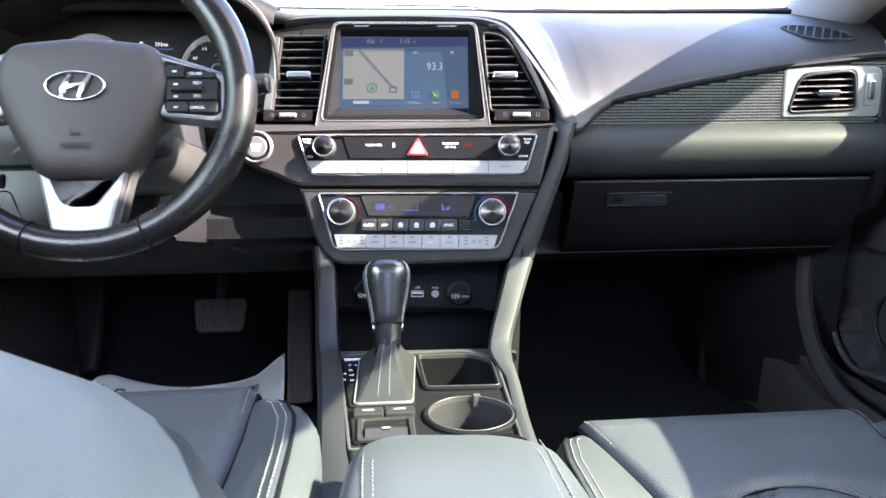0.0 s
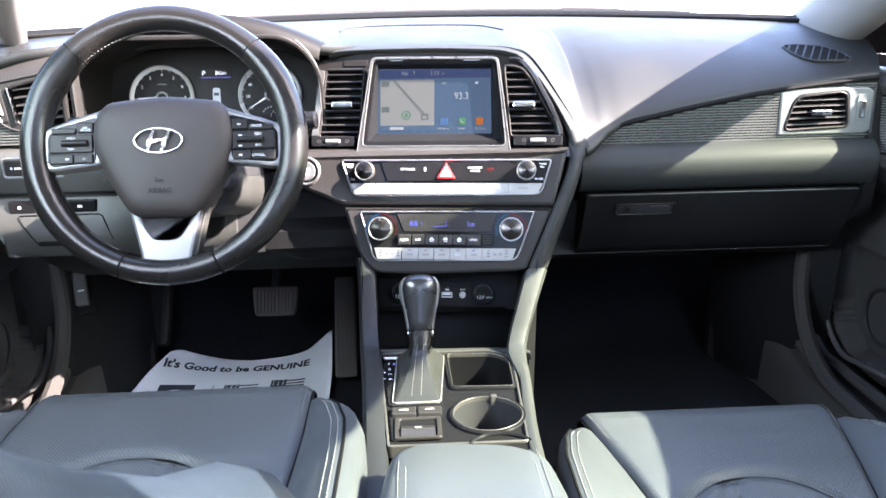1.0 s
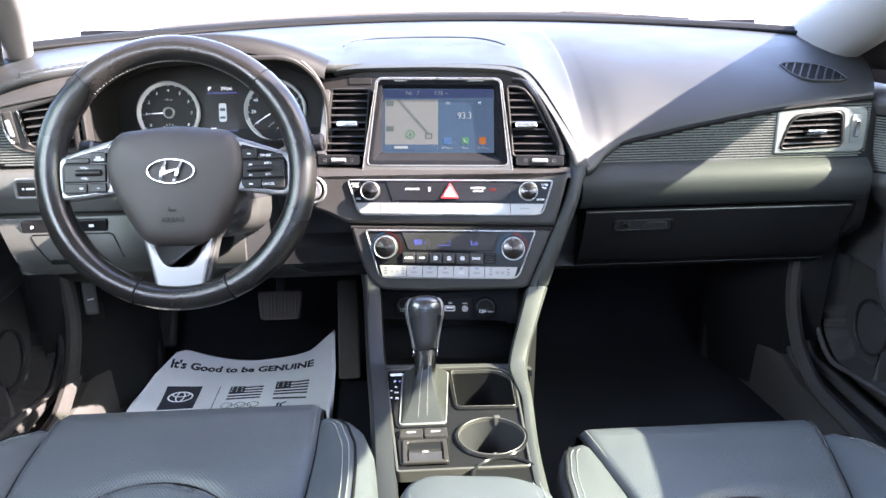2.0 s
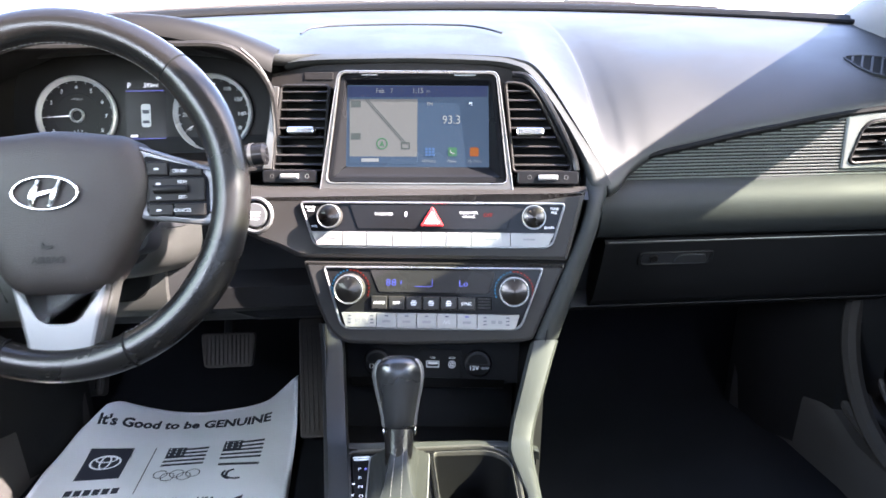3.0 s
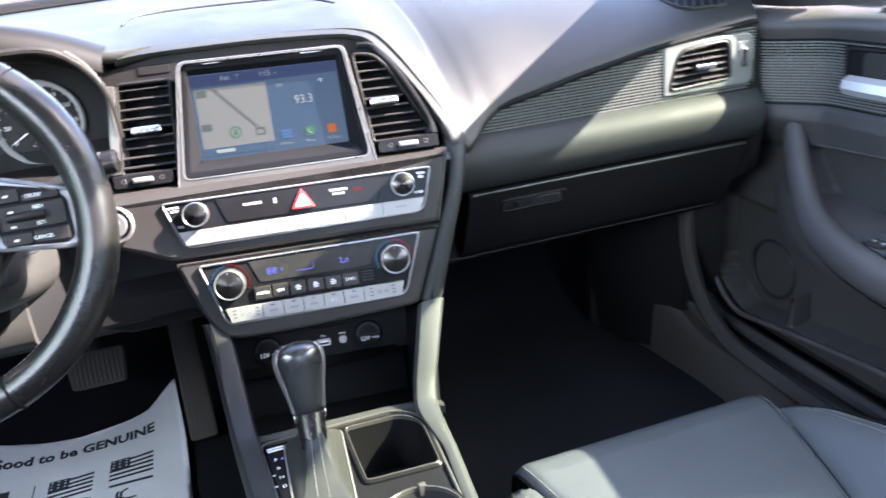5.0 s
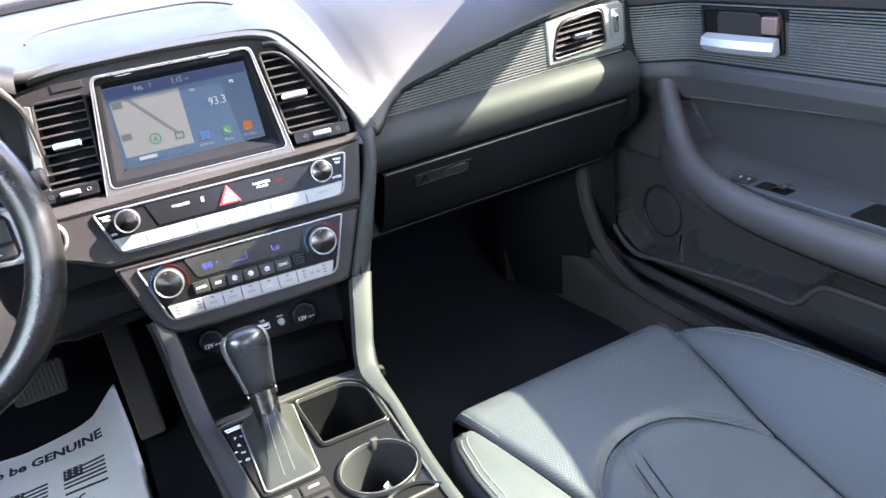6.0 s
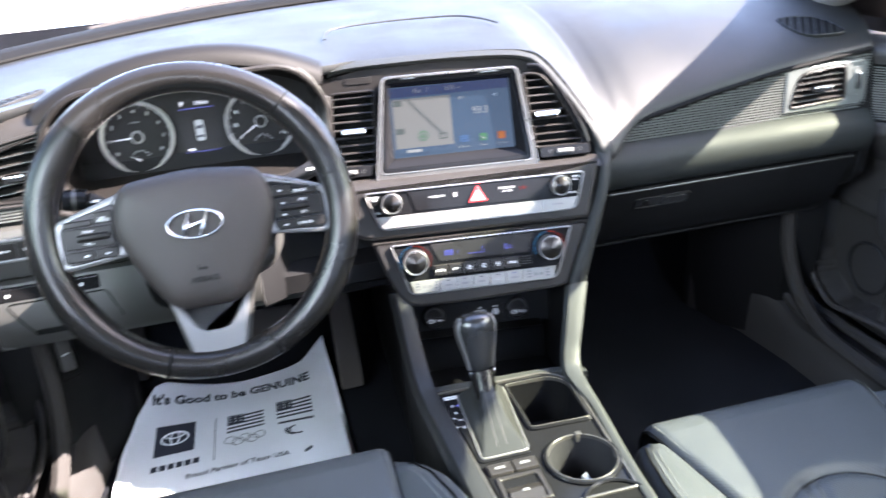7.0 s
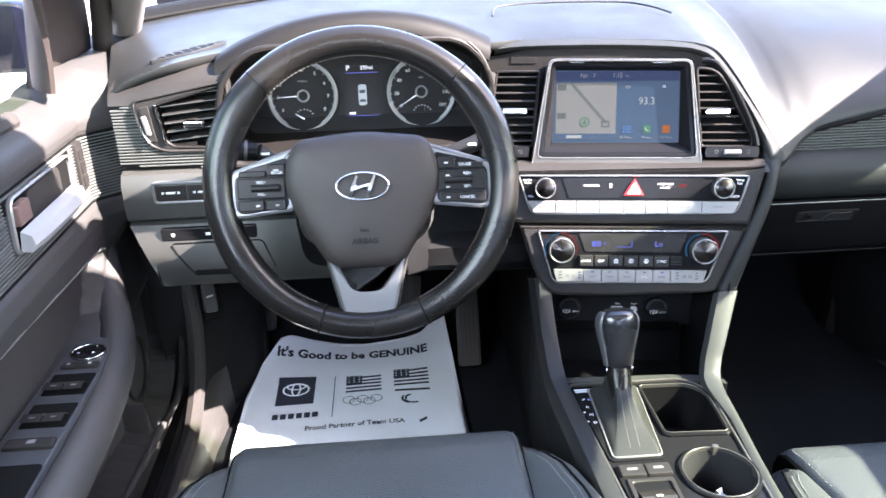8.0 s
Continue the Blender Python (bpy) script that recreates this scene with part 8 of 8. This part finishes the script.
    loft(bm, [[(x * k, y * k, z) for x, y in shape] for k, z in ((0.96, 0.006), (1.0, 0.0), (1.0, -0.02), (0.93, -0.055), (0.74, -0.085), (0.35, -0.100))], True, True, True)
    mr = part("outside_mirror", bm, mat("mirror_housing", (0.012, 0.012, 0.022), 0.2, coat=0.6, vary=0.05), door, "dark outside mirror", MM, 60)
    part("mirror_glass", slab(bmnew(), offset(shape, 0.007), 0.0, 0.0085, 0.001), M_DARKMIRROR, mr, "", MM)
    part("mirror_foot", tube(bmnew(), [(s * 0.85, 1.17, 0.665), (s * 0.80, 1.19, 0.655)], 0.022, 12, squash=0.6), M_DARK, mr)
    if s < 0:
        part("front_seal", tube(bmnew(), smooth_path([(-0.785, 1.245, 0.630), (-0.783, 1.240, 0.645), (-0.769, 1.215, 0.695), (-0.751, 1.18, 0.746), (-0.730, 1.13, 0.794), (-0.700, 1.04, 0.860)], 5), 0.015, 12), M_RUBBER, door, "thick brown-black rubber seal")
    return door


car_door(-1, "car_door", "dark driver's door with window switches and silver lever").location += Vector((0.026, 0, 0.004))
car_door(1, "car_door", "dark passenger door with pull bar and silver lever")

# ---- outside ----
bm = bmnew()
loft(bm, [[(x, y, -0.36) for x in (-400, -20, -3, 3, 20, 400)] for y in (-400, -20, -3, 3, 20, 400)], False)
solid("ground", bm, mat("concrete", (0.50, 0.47, 0.43), 0.9, grain=60, bump=0.3, stain=0.7, vary=0.2), "pale sunlit concrete car park", "ground", kind="structure")
M_NAVY = mat("navy_paint", (0.015, 0.022, 0.060), 0.12, metal=0.2, coat=1.0, vary=0.04, stain=2)
M_GREYCAR = mat("grey_paint", (0.20, 0.21, 0.22), 0.15, metal=0.5, coat=1.0, vary=0.04, stain=2)
M_CARGLASS = mat("car_glass_dark", (0.012, 0.014, 0.016), 0.05, spec=0.7)
M_LAMP = mat("lamp_lens", (0.70, 0.70, 0.70), 0.08, spec=0.7)

# own hood
bm = bmnew()
rows = []
for y, h in ((1.86, 0.735), (2.0, 0.750), (2.3, 0.738), (2.6, 0.66), (2.72, 0.55), (2.78, 0.35)):
    rows.append([(x, y - 0.14 * (x / 0.8) ** 2, h - 0.06 * (x / 0.8) ** 4) for x in [-0.84 + 0.14 * i for i in range(13)]])
loft(bm, rows, False)
bmesh.ops.solidify(bm, geom=bm.faces[:], thickness=0.01)
solid("trim_hood", bm, M_GREYCAR, "grey painted hood of the car itself", "hood", kind="structure", angle=60)


def parked_car(name, label, paint, at, turn, tall=1.0):
    car = thing(name, at, label, "parked car", "parked cars")
    M = Matrix.Translation(at) @ pose(0, 0, 0, 0, 0, turn)
    body = [(-2.30, 0.45, 0.75), (-2.22, 0.32, 0.92), (-1.6, 0.22, 1.00), (-0.6, 0.20, 0.98), (0.6, 0.20, 0.96), (1.5, 0.22, 0.90), (2.15, 0.30, 0.74), (2.32, 0.42, 0.60)]
    rows = []
    for y, lo, hi in body:
        w = 0.90 - 0.10 * (abs(y) / 2.3) ** 4
        rows.append([(w * a, y, lo + (hi - lo) * b * tall if b else lo) for a, b in ((-0.92, 0), (-1.0, 0.3), (-1.0, 0.65), (-0.93, 0.95), (-0.6, 1.0), (0, 1.02), (0.6, 1.0), (0.93, 0.95), (1.0, 0.65), (1.0, 0.3), (0.92, 0))])
    part("body", loft(bmnew(), rows, True, True, True), paint, car, "", M, 50)
    rows = []
    for y, w, z in ((-1.85, 0.72, 0.97), (-1.15, 0.62, 1.40), (-0.5, 0.60, 1.46), (0.15, 0.60, 1.43), (1.05, 0.74, 0.93)):
        rows.append([(-0.80, y, 0.93), (-w, y, 0.5 * (z + 0.93)), (-w * 0.94, y, z * tall), (0, y, z * tall + 0.02), (w * 0.94, y, z * tall), (w, y, 0.5 * (z + 0.93)), (0.80, y, 0.93)])
    part("roof", loft(bmnew(), rows, False), paint, car, "", M, 40)
    for s in (-1, 1):
        part("side_glass", loft(bmnew(), [[(s * 0.775, -1.45, 1.0), (s * 0.775, 0.80, 1.0)], [(s * 0.70, -1.05, 1.34 * tall), (s * 0.70, 0.15, 1.36 * tall)]], False), M_CARGLASS, car, "", M)
        for y in (-1.40, 1.42):
            tyre = part("wheel", lathe(bmnew(), [(0.20, -0.10), (0.32, -0.10), (0.335, -0.05), (0.335, 0.05), (0.32, 0.10), (0.20, 0.10)], 28), M_RUBBER, car, "", M @ Matrix.Translation((s * 0.82, y, 0.335)) @ pose(0, 0, 0, 0, 90))
            part("rim", lathe(bmnew(), [(0.20, -0.09), (0.20, 0.085), (0.06, 0.10), (0.02, 0.10)], 20), M_SILVER, tyre, "", M @ Matrix.Translation((s * 0.82, y, 0.335)) @ pose(0, 0, 0, 0, 90 * s))
        part("headlamp", slab(bmnew(), rpoly(R4(-0.18, 0.18, -0.07, 0.07), 0.04), 0, 0.04, 0.01), M_LAMP, car, "", M @ Matrix.Translation((s * 0.58, 2.26, 0.66)) @ pose(0, 0, 0, 90, 0, 180))
        part("tail_lamp", slab(bmnew(), rpoly(R4(-0.16, 0.16, -0.07, 0.07), 0.03), 0, 0.03, 0.01), M_RED, car, "", M @ Matrix.Translation((s * 0.62, -2.29, 0.74)) @ pose(0, 0, 0, 90))
        part("mirror", lathe(bmnew(), [(0.03, -0.05), (0.08, -0.02), (0.08, 0.04)], 14), paint, car, "", M @ Matrix.Translation((s * 0.99, 0.75, 1.02)) @ pose(0, 0, 0, 90))
    part("windshield", loft(bmnew(), [[(-0.66, 1.02, 0.965), (0.66, 1.02, 0.965)], [(-0.55, 0.22, 1.44 * tall), (0.55, 0.22, 1.44 * tall)]], False), M_CARGLASS, car, "", M)
    return car


parked_car("parked_car", "dark navy car parked beside the driver's window", M_NAVY, (-2.72, -1.1, -0.36), 2)

# long pale building across the car park
bld = thing("low_building", (0, 32, -0.36), "long pale low building across the car park", "building")
part("wall", box(bmnew(), -30, 30, 30, 42, -0.36, 4.2), mat("render_white", (0.62, 0.60, 0.57), 0.9, grain=40, bump=0.2, stain=0.6), bld)
part("roof", box(bmnew(), -30.3, 30.3, 29.7, 42.3, 4.2, 4.55), M_PILLAR, bld)
for k in range(14):
    wn_ = part("window", box(bmnew(), -27 + k * 4, -24.6 + k * 4, 29.93, 30.1, 2.5, 3.7), M_CARGLASS, bld)
    part("sill", box(bmnew(), -27.1 + k * 4, -24.5 + k * 4, 29.85, 30.1, 2.42, 2.50), M_PILLAR, wn_)
